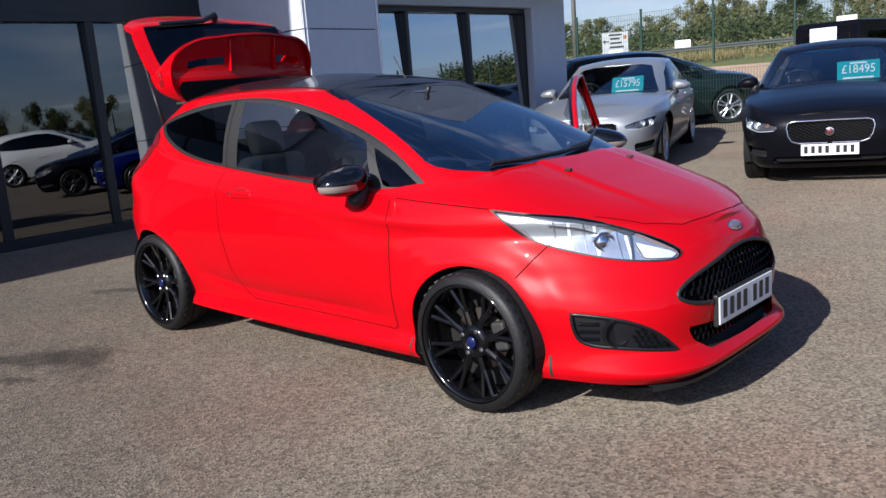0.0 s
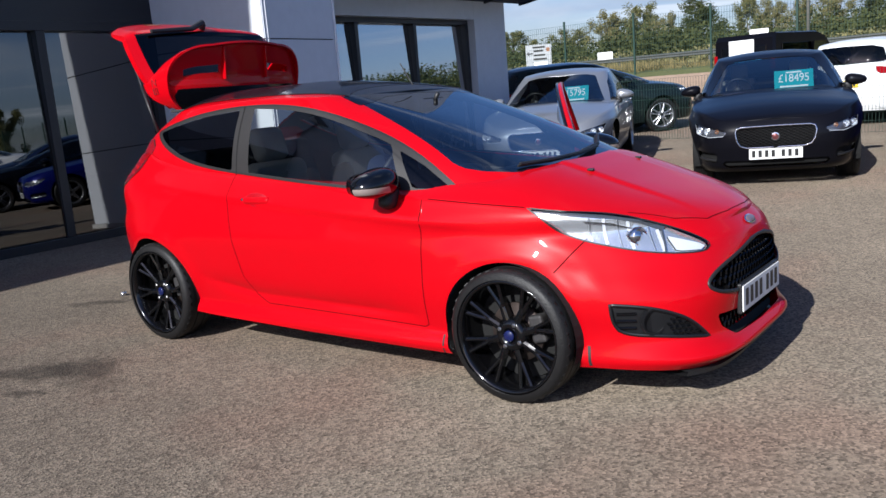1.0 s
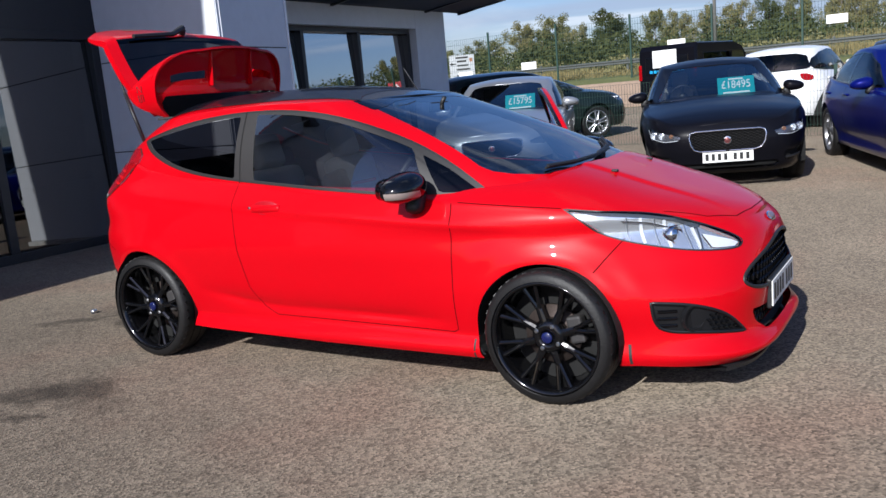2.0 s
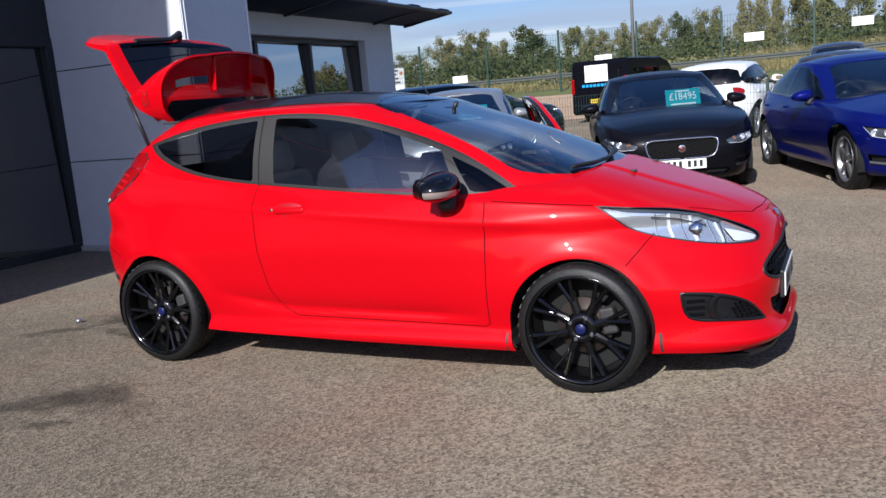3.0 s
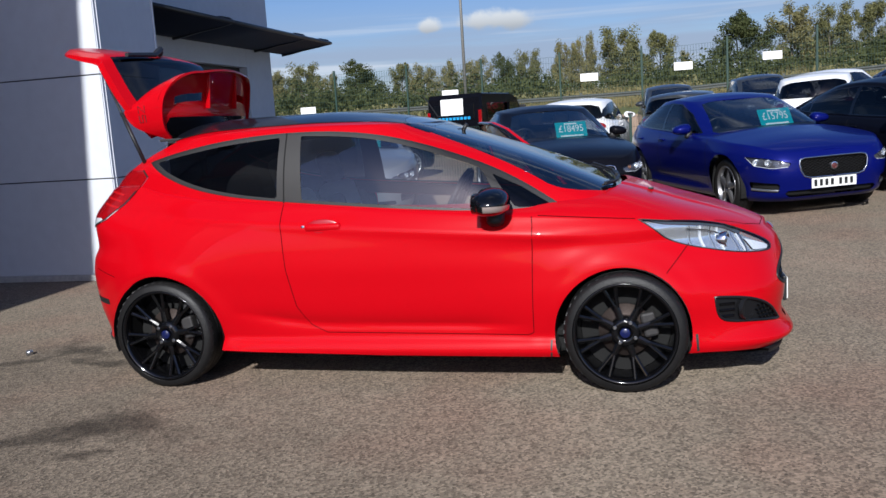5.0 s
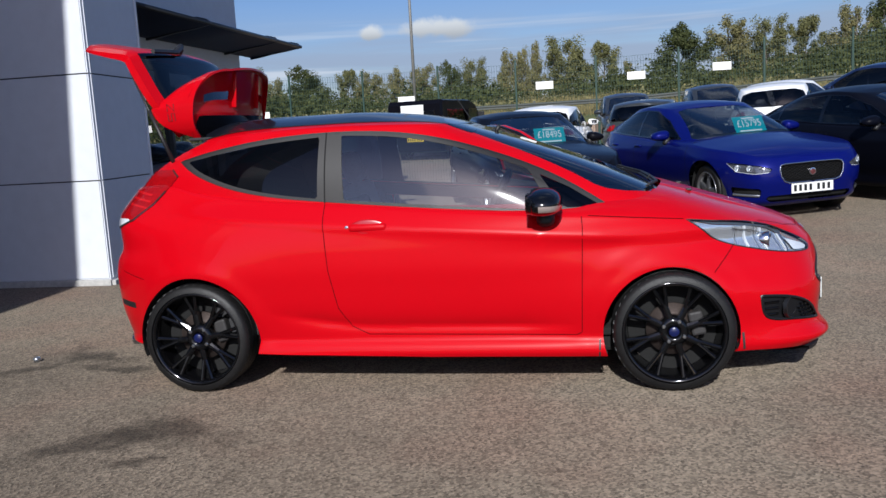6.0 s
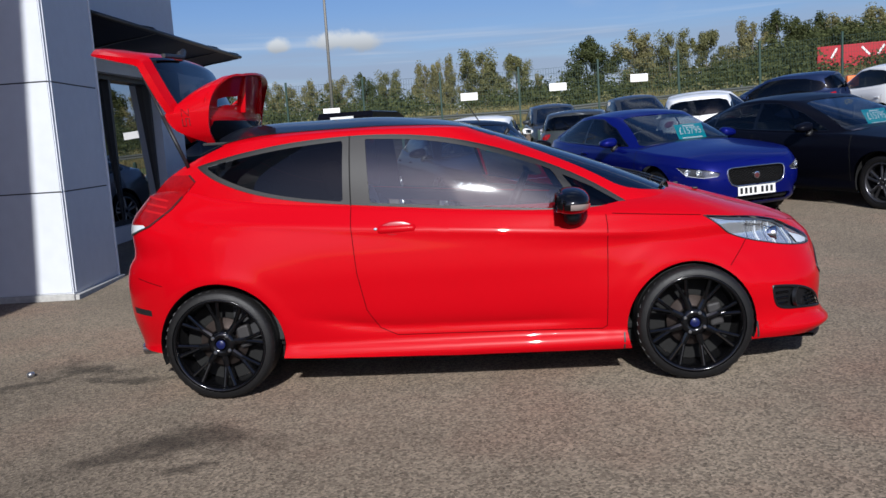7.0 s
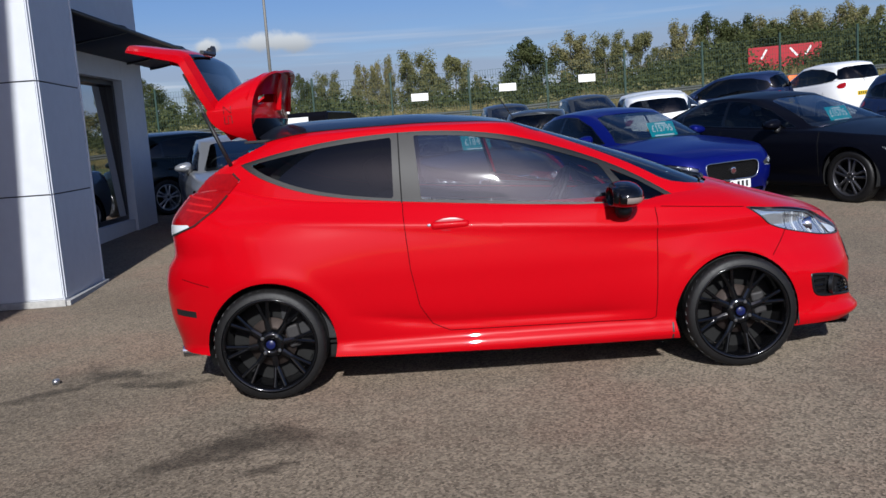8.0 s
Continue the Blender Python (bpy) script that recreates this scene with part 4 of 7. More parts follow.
    bmesh.ops.create_uvsphere(bm, u_segments=24, v_segments=8, radius=1, matrix=pose(3.2608, 0, 0.6963, 0, -42, 0) @ Matrix.Diagonal((0.008, 0.050, 0.018, 1)))
    part("badge_face", bm, mat("badge_grey", (0.35, 0.25, 0.25), rough=0.3, metal=0.6), car, smooth=60)
    # black splitter under the lip
    bm = bmesh.new()
    a = np.linspace(-1, 1, 41)
    prev = None
    for t in a:
        y = 0.56 * t
        x = 1.25 + 2.02 * (1 - abs(y / 0.80) ** 4.4) ** (1 / 4.4)
        cur = [bm.verts.new((x + 0.012, y, 0.150)), bm.verts.new((x + 0.006, y, 0.132)), bm.verts.new((x - 0.20, y, 0.135)), bm.verts.new((x - 0.10, y, 0.165))]
        if prev:
            for i in range(4):
                bm.faces.new((prev[i], cur[i], cur[(i + 1) % 4], prev[(i + 1) % 4]))
        prev = cur
    part("splitter", bm, PLASTIC, car, "black lower splitter")
    # shut lines
    gap = dict(width=0.004, material=SHUT_GAP, parent=car)
    ribbon(tree, [(0.745, 0.985), (0.745, 0.93), (0.765, 0.65), (0.80, 0.45), (0.86, 0.345), (0.95, 0.303), (2.02, 0.286), (2.045, 0.30), (2.062, 0.83), (2.058, 0.88)], "side", name="shut_line", sides="R", **gap)
    ribbon(tree, [(2.69, 0.575), (2.80, 0.705)], "side", name="shut_line", **gap)
    ribbon(tree, [(2.09, 0.882), (2.25, 0.868), (2.55, 0.842)], "side", name="shut_line", **gap)
    ribbon(tree, [(3.205, 0.0)] + bonnet_edge[1:5], "top", name="shut_line", **gap)
    ribbon(tree, [(2.045, 0.284), (0.95, 0.300), (0.42, 0.304)], "side", name="shut_line", sides="L", **gap)
    ribbon(tree, [(2.128, 0.175), (2.132, 0.26)], "side", 0.009, TRIM, "skirt_end", car)
    ribbon(tree, [(2.832, 0.165), (2.826, 0.27)], "side", 0.012, TRIM, "bumper_end", car)
    ribbon(tree, [(-0.40, 0.465), (-0.53, 0.475)], "side", 0.035, PLASTIC, "rear_reflector", car)
    ribbon(tree, [(-0.30, 0.62), (-0.46, 0.66)], "side", name="shut_line", **gap)
    # handle
    for s, mv in ((1, None), (-1, swing)):
        bm = box_bm((0.205, 0.044, 0.044), (0, -0.004 * s, 0.004), 0.021, 4)
        bm2 = bmesh.new()
        bmesh.ops.create_uvsphere(bm2, u_segments=28, v_segments=12, radius=1, matrix=Matrix.Translation((0.0, -0.009 * s, -0.010)) @ Matrix.Diagonal((0.106, 0.009, 0.056, 1)))
        mm = pose(0.985, -0.818 * s, 0.862, 0, 0, 0)
        if mv is not None:
            mm = mv @ mm
        part("door_handle", bm, RED, car, "red door handle", smooth=60, matrix=mm)
        part("handle_recess", bm2, mat("red_recess", (0.35, 0.001, 0.006), rough=0.3, coat=0.8), car, smooth=60, matrix=mm)
    part("door_lock", lathe_bm([(0, 0), (0.011, 0), (0.011, 0.006), (0, 0.008)], 16, pose(0.877, -0.828, 0.868, 90, 0, 0)), CHROME, car, "chrome lock")
    # cabin
    cab = cabin_skin(HERO, h, low.edge)
    cab.fill(1)
    dlo = [(2.24, 0.885), (1.5, 0.936), (0.8, 0.996), (0.45, 1.033), (0.20, 1.085), (0.0, 1.165), (-0.105, 1.238), (0.1, 1.287), (0.4, 1.335), (0.76, 1.355), (1.1, 1.340), (1.40, 1.285), (1.75, 1.165), (2.0, 1.045)]
    dlo = eased(dlo, (0, 6))
    cside = lambda V, N: (N[:, 1] < -0.45)
    cab.cut(dlo, 2, "side", where=cside)
    quarter = [(-0.055, 1.235), (0.1, 1.265), (0.4, 1.312), (0.705, 1.332), (0.70, 1.015), (0.45, 1.046), (0.22, 1.097), (0.03, 1.175)]
    quarter = eased(quarter, (0, 3, 4))
    cab.cut(quarter, 3, "side", where=cside)
    pane = [(0.825, 1.334), (1.1, 1.318), (1.38, 1.266), (1.72, 1.150), (1.80, 1.115), (1.92, 0.912), (1.5, 0.946), (0.845, 1.003)]
    pane = eased(pane, (0, 4, 5, 7))
    cab.cut(pane, 4, "side", where=cside)
    tri = [(1.85, 1.090), (2.0, 1.018), (2.165, 0.915), (1.975, 0.922)]
    cab.cut(tri, 5, "side", where=cside)
    screen = [(0.05, 1.395), (-0.30, 1.382), (-0.50, 1.345), (-0.630, 1.02), (-0.628, 0.998), (-0.605, 0.982), (-0.53, 0.968), (-0.40, 0.960), (0.05, 0.955)]
    cab.cut(screen, 6, "front", where=lambda V, N: (V[:, 0] > 1.3) & (N[:, 0] > 0.25))
    cab.cut([(0.05, 1.420), (-0.30, 1.410), (-0.52, 1.365), (-0.53, 1.310), (-0.3, 1.345), (0.05, 1.355)], 8, "front", where=lambda V, N: (V[:, 0] > 1.3) & (N[:, 0] > 0.2), only=[1, 6])
    roofp = [(-0.4, 0.1), (1.50, 0.1), (1.47, -0.42), (1.36, -0.505), (0.7, -0.545), (0.0, -0.515), (-0.4, -0.48)]
    cab.cut(roofp, 7, "top", where=lambda V, N: N[:, 2] > 0.55, only=[1])
    cab.sort(7, lambda c, n: c[0] > 1.30 and abs(c[1]) < 0.485 and c[2] > 1.33, only=[1])
    cab.sort(9, lambda c, n: n[0] < -0.3 and c[1] > -0.53 and c[0] < 0.1)
    ctree = cab.bvh()
    cab.cut(tail, 12, "side", where=lambda V, N: V[:, 0] < 0.0, only=[1])
    low.mesh([12], "tail_lamp", RED_LENS, car, "RL", "red tail lamp", push=0.004)
    cab.mesh([12], "tail_lamp_top", RED_LENS, car, "RL", push=0.004)
    ribbon(ctree, tail[:2], "side", 0.010, DARK, "lamp_gap", car, push=0.005)
    ribbon(tree, [(-0.185, 1.085), (-0.25, 1.018), (-0.36, 0.940), (-0.52, 0.885)], "side", 0.010, DARK, "lamp_gap", car, push=0.006)
    low.cut([(-0.40, 0.945), (-0.36, 0.905), (-0.70, 0.83), (-0.70, 0.945)], 14, "side", where=lambda V, N: V[:, 0] < -0.2, only=[12])
    low.mesh([14], "reversing_lamp", CLEAR_LAMP, car, "RL", "pale reversing lamp", push=0.005)
    for dz in (0.0, 0.035, 0.07):
        ribbon(tree, [(-0.27, 1.065 - dz), (-0.42, 1.09 - dz)], "side", 0.012, mat("lamp_band", (0.46, 0.006, 0.008), rough=0.15, coat=0.3), "lamp_band", car, push=0.006)
    cab.mesh([1], "pillar_frame", RED, car, "B")
    cab.mesh([1], "pillar_lining", DARK_FABRIC, car, "B", "dark pillar lining", push=-0.02)
    cab.mesh([2], "window_trim", TRIM, car, "R", "grey window surround", push=0.003)
    cab.mesh([3], "quarter_glass", PRIVACY, car, "RL", "dark privacy glass", push=0.001)
    cab.mesh([2], "window_trim", TRIM, car, "L", push=0.003, move=None)
    cab.mesh([4], "door_glass", GLASS, car, "R", "clear side window", push=0.001)
    cab.mesh([4], "door_glass", GLASS, car, "L", "clear side window", push=0.001, move=swing)
    cab.mesh([5], "front_quarter_glass", PRIVACY, car, "RL", push=0.001)
    cab.mesh([6], "windscreen", HERO_SCREEN, car, "B", "windscreen glass")
    cab.mesh([8], "screen_band", GLOSS_BLACK, car, "B", "black band along the top of the windscreen", push=0.001)
    cab.mesh([7], "roof", ROOF_BLACK, car, "B", "gloss black roof", push=0.002)
    frame_line = [(0.79, 0.99), (0.785, 1.34), (1.1, 1.327), (1.39, 1.276), (1.73, 1.16), (2.0, 1.03), (2.2, 0.90)]
    V = [swing @ Vector((p[0], 0.66 + (1.34 - p[1]) * 0.30, p[1])) for p in frame_line]
    part("door_frame_edge", tube_bm([v + Vector((-0.020, -0.010, 0.0)) for v in V], 0.013, 6), GLOSS_BLACK, car, "black edge of the open door", smooth=60)
    part("door_frame", tube_bm(V, 0.017, 8), RED, car, "red window frame of the open door", smooth=60)
    ribbon(ctree, [(0.742, 0.99), (0.742, 1.355)], "side", 0.007, DARK, "shut_line", car, sides="R", push=0.005)
    ribbon(ctree, dlo, "side", 0.010, PLASTIC, "window_seal", car, sides="R", push=0.004, closed=True)
    ribbon(ctree, [(1.40, -0.49), (1.30, -0.512), (0.7, -0.546), (0.0, -0.516), (-0.12, -0.50)], "top", 0.010, DARK, "roof_seam", car, push=0.0045)
    # black foot of the mirror, mirrors
    mirrors(car, 1.875, 0.80, 0.962, GLOSS_BLACK, out=0.19, sides=(-1,))
    mirrors(car, 1.875, 0.80, 0.962, GLOSS_BLACK, out=0.19, sides=(1,), move=swing)
    # scuttle and wipers
    bm = bmesh.new()
    prev = None
    for t in np.linspace(-1, 1, 25):
        y = 0.56 * t
        x = 1.0 + 1.50 * (1 - abs(y / 0.775) ** 5) ** 0.2
        cur = [bm.verts.new((x - 0.035, y, 0.962 - 0.012 * t * t)), bm.verts.new((x - 0.075, y, 0.972 - 0.012 * t * t)), bm.verts.new((x - 0.11, y, 0.992 - 0.012 * t * t))]
        if prev:
            for i in range(2):
                bm.faces.new((prev[i], cur[i], cur[i + 1], prev[i + 1]))
        prev = cur
    part("scuttle", bm, PLASTIC, car, "black scuttle panel", smooth=60)
    for line in ([(-0.50, 0.985), (-0.30, 0.984), (-0.05, 0.986), (0.20, 0.996)], [(0.02, 0.992), (0.25, 1.005), (0.50, 1.035)]):
        pts = []
        for y, z in line:
            hp = ctree.ray_cast(Vector((6, -abs(y), z)), Vector((-1, 0, 0)))[0]
            pts.append((hp.x + 0.016, y, z + 0.008))
        blade = new("wiper")
        blade.parent = car
        blade["label"] = "black wiper"
        part("wiper_arm", tube_bm([(x + 0.012, y, z + 0.010) for x, y, z in pts], 0.008, 6), PLASTIC, blade)
        part("wiper_rubber", tube_bm(pts, 0.006, 6), PLASTIC, blade)
    for k in (1, -1):
        hp = tree.ray_cast(Vector((2.63, -0.26, 3)), Vector((0, 0, -1)))[0]
        part("washer_jet", box_bm((0.03, 0.022, 0.012), (hp.x, hp.y * k, hp.z + 0.004), 0.004), PLASTIC, car, "black washer jet")
    part("aerial", tube_bm([(1.43, 0, 1.395), (1.35, 0, 1.52)], 0.0035, 6), PLASTIC, car, "thin roof aerial")
    # floor, dash, seats
    bm = box_bm((2.55, 1.36, 0.04), (1.08, 0, 0.27), 0.01)
    part("floor_pan", bm, DARK, car)
    part("dashboard", box_bm((0.55, 1.36, 0.30), (2.10, 0, 0.77), 0.09, 4), PLASTIC, car, "dark dashboard", smooth=60)
    part("instrument_hood", box_bm((0.22, 0.34, 0.08), (1.90, -0.36, 0.94), 0.035, 3), PLASTIC, car, smooth=60)
    for s in (-1, 1):
        part("inner_side", box_bm((2.0, 0.03, 0.55), (1.05, s * 0.70, 0.56), 0.01) if s < 0 else box_bm((0.7, 0.03, 0.55), (0.40, s * 0.70, 0.56), 0.01), DARK_FABRIC, car)
        seat(car, 1.02, s * 0.36, FABRIC, DARK_FABRIC, RED_FABRIC, z=0.34)
    part("rear_bench", box_bm((0.42, 1.2, 0.20), (0.20, 0, 0.55), 0.05, 3), DARK_FABRIC, car, smooth=60)
    part("rear_backrest", box_bm((0.12, 1.2, 0.50), (-0.02, 0, 0.86), 0.05, 3, Matrix.Rotation(radians(-18), 4, "Y")), DARK_FABRIC, car, smooth=60)
    steering_wheel(car, 1.60, -0.36, 0.935)
    part("rear_view_mirror", box_bm((0.03, 0.19, 0.052), (1.56, 0, 1.295), 0.014, 3), PLASTIC, car, smooth=60)
    part("mirror_stalk", tube_bm([(1.57, 0, 1.30), (1.60, 0, 1.345)], 0.012, 8), PLASTIC, car, smooth=60)
    part("headlining", box_bm((1.3, 1.0, 0.015), (0.55, 0, 1.36), 0.005), DARK_FABRIC, car)
    # wheels
    for x, spin in ((xw1, 0.30), (xw0, 0.12)):
        for s in (-1, 1):
            wheel(car, (x, s * 0.742, 0.297), s, 0.298, 0.247, 0.205, 8, GLOSS_BLACK, turn=spin, cap=CAP_BLUE, fork=True)
        arch_liner(car, *arches[0 if x > 1 else 1], 0.80 if x > 1 else 0.815, 0.56)
    part("underbody", box_bm((3.2, 1.30, 0.10), (1.3, 0, 0.21), 0.02), DARK, car)
    part("exhaust", lathe_bm([(0.034, 0), (0.036, 0.16), (0.030, 0.16), (0.028, 0.0)], 20, pose(-0.39, -0.50, 0.225, 0, -90, 0), closed=True), CHROME, car, "chrome exhaust tip", smooth=50)
    bm = bmesh.new()
    add_tube(bm, [(-0.17, -0.56, 1.24), (-0.378, -0.545, 1.745)], 0.007, 8)
    add_tube(bm, [(-0.17, -0.56, 1.24), (-0.290, -0.552, 1.53)], 0.011, 8)
    part("gas_strut", bm, PLASTIC, car, "black gas strut", smooth=60)
    build_tailgate(car)
    return car


def build_tailgate(car):
    """The open tailgate: glass, lower panel and roof spoiler, drawn as it stands."""
    gate = new("tailgate")
    gate.parent = car
    gate["label"] = "red tailgate, standing open"
    # centre line of the skin from the hinge to the lower edge (x, z), half width
    line = [(-0.10, 1.42, 0.45), (-0.165, 1.54, 0.525), (-0.225, 1.66, 0.565), (-0.285, 1.79, 0.575), (-0.325, 1.862, 0.57), (-0.385, 1.895, 0.56), (-0.50, 1.916, 0.535), (-0.62, 1.940, 0.49), (-0.708, 1.956, 0.41)]
    t = np.linspace(0, len(line) - 1, 49)
    idx = np.arange(len(line))
    fx, fz, fw = (curve(list(zip(idx, [p[k] for p in line]))) for k in range(3))
    X, Z, W = fx(t), fz(t), fw(t)
    cols = 41
    V = np.zeros((len(t), cols, 3))
    N = np.zeros_like(V)
    for i in range(len(t)):
        a, b = max(i - 1, 0), min(i + 1, len(t) - 1)
        d = np.array([X[b] - X[a], Z[b] - Z[a]])
        d /= np.linalg.norm(d)
        nrm = np.array([d[1], -d[0]])
        for j in range(cols):
            u = -1 + 2 * j / (cols - 1)
            drop = 0.035 * abs(u) ** 3 + 0.02 * max(0, abs(u) - 0.9) / 0.1
            V[i, j] = (X[i] - nrm[0] * drop, u * W[i], Z[i] - nrm[1] * drop)
            N[i, j] = (nrm[0], 0, nrm[1])
    flat = V.reshape(-1, 3)
    Fg, Fr = [], []
    for i in range(len(t) - 1):
        for j in range(cols - 1):
            q = (i * cols + j, i * cols + j + 1, (i + 1) * cols + j + 1, (i + 1) * cols + j)
            u = abs(-1 + 2 * (j + 0.5) / (cols - 1))
            if i < 25 and u < 0.91:
                Fg.append(q)
            else:
                Fr.append(q)
    link_mesh("outer_skin", flat, Fr, RED, gate, "red tailgate skin")
    link_mesh("rear_window", flat, Fg, PRIVACY, gate, "dark rear window")
    thick = np.repeat(np.interp(t, [0, 5, 6.5, 8], [0.038, 0.038, 0.022, 0.010]), cols)[:, None]
    inner = flat - thick * N.reshape(-1, 3)
    lip = 37 * cols
    link_mesh("inner_lining", inner, [f[::-1] for f in Fr if f[0] < lip], PLASTIC, gate, "black inner lining")
    link_mesh("inner_lip", inner, [f[::-1] for f in Fr if f[0] >= lip], RED, gate, "red inner lip of the tailgate")
    tag = [i * cols + j for i in (40, 43) for j in (10, 15)]
    up = N.reshape(-1, 3)[tag]
    link_mesh("sticker", flat[tag] + 0.004 * up, [(0, 2, 3, 1)], AMBER, gate, "orange sticker", smooth=False)
    rim = list(range(0, cols)) + [i * cols + cols - 1 for i in range(1, len(t))] + [(len(t) - 1) * cols + j for j in range(cols - 2, -1, -1)] + [i * cols for i in range(len(t) - 2, 0, -1)]
    VV = np.vstack([flat[rim], inner[rim]])
    n = len(rim)
    link_mesh("gate_edge", VV, [(k, (k + 1) % n, n + (k + 1) % n, n + k) for k in range(n)], RED, gate)
    part("rear_wiper", tube_bm([(-0.345, 0.02, 1.930), (-0.315, -0.10, 1.885), (-0.300, -0.42, 1.865)], 0.020, 6, 0.013), PLASTIC, gate, "black rear wiper")
    part("wiper_hub", lathe_bm([(0, 0), (0.028, 0), (0.026, 0.03), (0.014, 0.04), (0, 0.04)], 16, pose(-0.37, 0.02, 1.898, 0, 40, 0)), PLASTIC, gate, smooth=50)
    part("catch", box_bm((0.05, 0.07, 0.04), (-0.68, 0, 1.922), 0.012), PLASTIC, gate)
    # spoiler: an arched hood with a flat cheek at either end, and a face set back in it with two slots
    lean = curve([(1.365, 0.468), (1.42, 0.515), (1.48, 0.538), (1.555, 0.545), (1.80, 0.545)])
    side = [(float(lean(z)), z) for z in np.linspace(1.365, 1.555, 13)]
    arc = [(0.27 + 0.275 * math.cos(a) ** 0.85, 1.555 + 0.195 * math.sin(a) ** 0.95) for a in np.linspace(0, math.pi / 2, 20)[1:-1]]
    crown = [(y, 1.768 - 0.018 * (y / 0.27) ** 2) for y in np.linspace(0.27, 0.0, 10)]
    half = side + arc + crown
    rim = [(y, z, 1.0) for y, z in half] + [(-y, z, -1.0) for y, z in half[-2::-1]]
    low_back = curve([(1.365, -0.063), (1.40, -0.150), (1.45, -0.235), (1.50, -0.275), (1.60, -0.280)])
    low_z = curve([(1.365, 1.365), (1.40, 1.400), (1.45, 1.450), (1.50, 1.510), (1.60, 1.555)])

    def hood_front(y, z):
        return 0.06 - 0.10 * (y / 0.535) ** 2 + 0.05 * (z - 1.48) / 0.25
    bm = bmesh.new()
    grid = []
    for y, z, _ in rim:
        f = Vector((hood_front(y, z), y, z))
        if z <= 1.5551:
            b = Vector((float(low_back(z)), y, float(low_z(z))))
        else:
            u = (1 - abs(y) / 0.546) ** 0.7
            b = Vector((-0.28 + 0.06 * u, y * 0.985, 1.537 + 0.105 * u))
        col = []
        for k in range(9):
            t = k / 8
            p = f.lerp(b, t)
            p.z += 0.030 * math.sin(math.pi * t) * min(max((z - 1.56) / 0.12, 0.0), 1.0)
            col.append(bm.verts.new(p))
        grid.append(col)
    for a, b in zip(grid, grid[1:]):
        for k in range(8):
            # the crown stops short of the glass, so that light falls through the slots
            if k > 4 and abs(a[0].co.y) < 0.44:
                continue
            if (a[k].co - a[k + 1].co).length > 1e-5 or (b[k].co - b[k + 1].co).length > 1e-5:
                bm.faces.new((a[k], b[k], b[k + 1], a[k + 1]))
    bmesh.ops.remove_doubles(bm, verts=bm.verts, dist=0.0002)
    bmesh.ops.recalc_face_normals(bm, faces=bm.faces)
    bmesh.ops.solidify(bm, geom=bm.faces[:], thickness=0.012)
    part("spoiler_hood", bm, RED, gate, "red arched roof spoiler", smooth=48)
    crown_z = curve(sorted({round(y, 4): z for y, z in arc + crown + [(0.545, 1.557)]}.items()))
    grid = []
    ys, rows = np.linspace(-0.538, 0.538, 61), 17
    for y in ys:
        top = float(crown_z(abs(y))) - 0.006
        grid.append([(hood_front(y, z) - 0.045 + 0.020 * min(max((1.60 - z) / 0.10, 0.0), 1.0) ** 2, y * float(lean(z)) / 0.545, z) for z in 1.368 + (top - 1.368) * np.linspace(0, 1, rows)])
    bm = bmesh.new()
    vs = [[bm.verts.new(p) for p in col] for col in grid]
    for k in range(len(grid) - 1):
        ym = abs(ys[k] + ys[k + 1]) / 2
        for r in range(rows - 1):
            if not (0.19 < ym < 0.435 and r in (9, 10)):
                bm.faces.new((vs[k][r], vs[k][r + 1], vs[k + 1][r + 1], vs[k + 1][r]))
    bmesh.ops.recalc_face_normals(bm, faces=bm.faces)
    bmesh.ops.solidify(bm, geom=bm.faces[:], thickness=0.012)
    part("spoiler_face", bm, RED, gate, "recessed red spoiler face with two slots", smooth=38)
    for y in (-0.17, 0.17):
        part("spoiler_rib", box_bm((0.050, 0.009, 0.21), (0.048, y, 1.640), 0.004, 2, Matrix.Rotation(0.1, 4, "Y")), RED, gate, smooth=60)
    # black panel let into the foot of the face
    bm = bmesh.new()
    strip = []
    for y in np.linspace(-0.505, 0.505, 41):
        e = max(abs(y) - 0.465, 0) / 0.040
        ztop = 1.452 + 0.040 * math.sqrt(max(1 - e * e, 0))
        strip.append([bm.verts.new((hood_front(y, z) - 0.021, y * float(lean(z)) / 0.545, z)) for z in np.linspace(1.366, ztop, 4)])
    for a, b in zip(strip, strip[1:]):
        for r in range(3):
            bm.faces.new((a[r], a[r + 1], b[r + 1], b[r]))
    bmesh.ops.recalc_face_normals(bm, faces=bm.faces)
    bmesh.ops.solidify(bm, geom=bm.faces[:], thickness=0.010)
    part("spoiler_panel", bm, GLOSS_BLACK, gate, "black panel at the foot of the spoiler", smooth=40)
    for s in (-1, 1):
        # outlined zigzag decals on the cheek
        for cz, zig in ((1.540, [(-0.02, 0.02), (0.02, 0.02), (-0.02, -0.02), (0.02, -0.02)]), (1.488, [(0.02, 0.02), (-0.02, 0.02), (-0.02, 0.0), (0.02, 0.0), (0.02, -0.02), (-0.02, -0.02)])):
            part("zigzag_decal", tube_bm([(-0.165 + b, s * (float(lean(cz - a)) + 0.002), cz - a) for a, b in zig], 0.0022, 4), PLASTIC, gate)


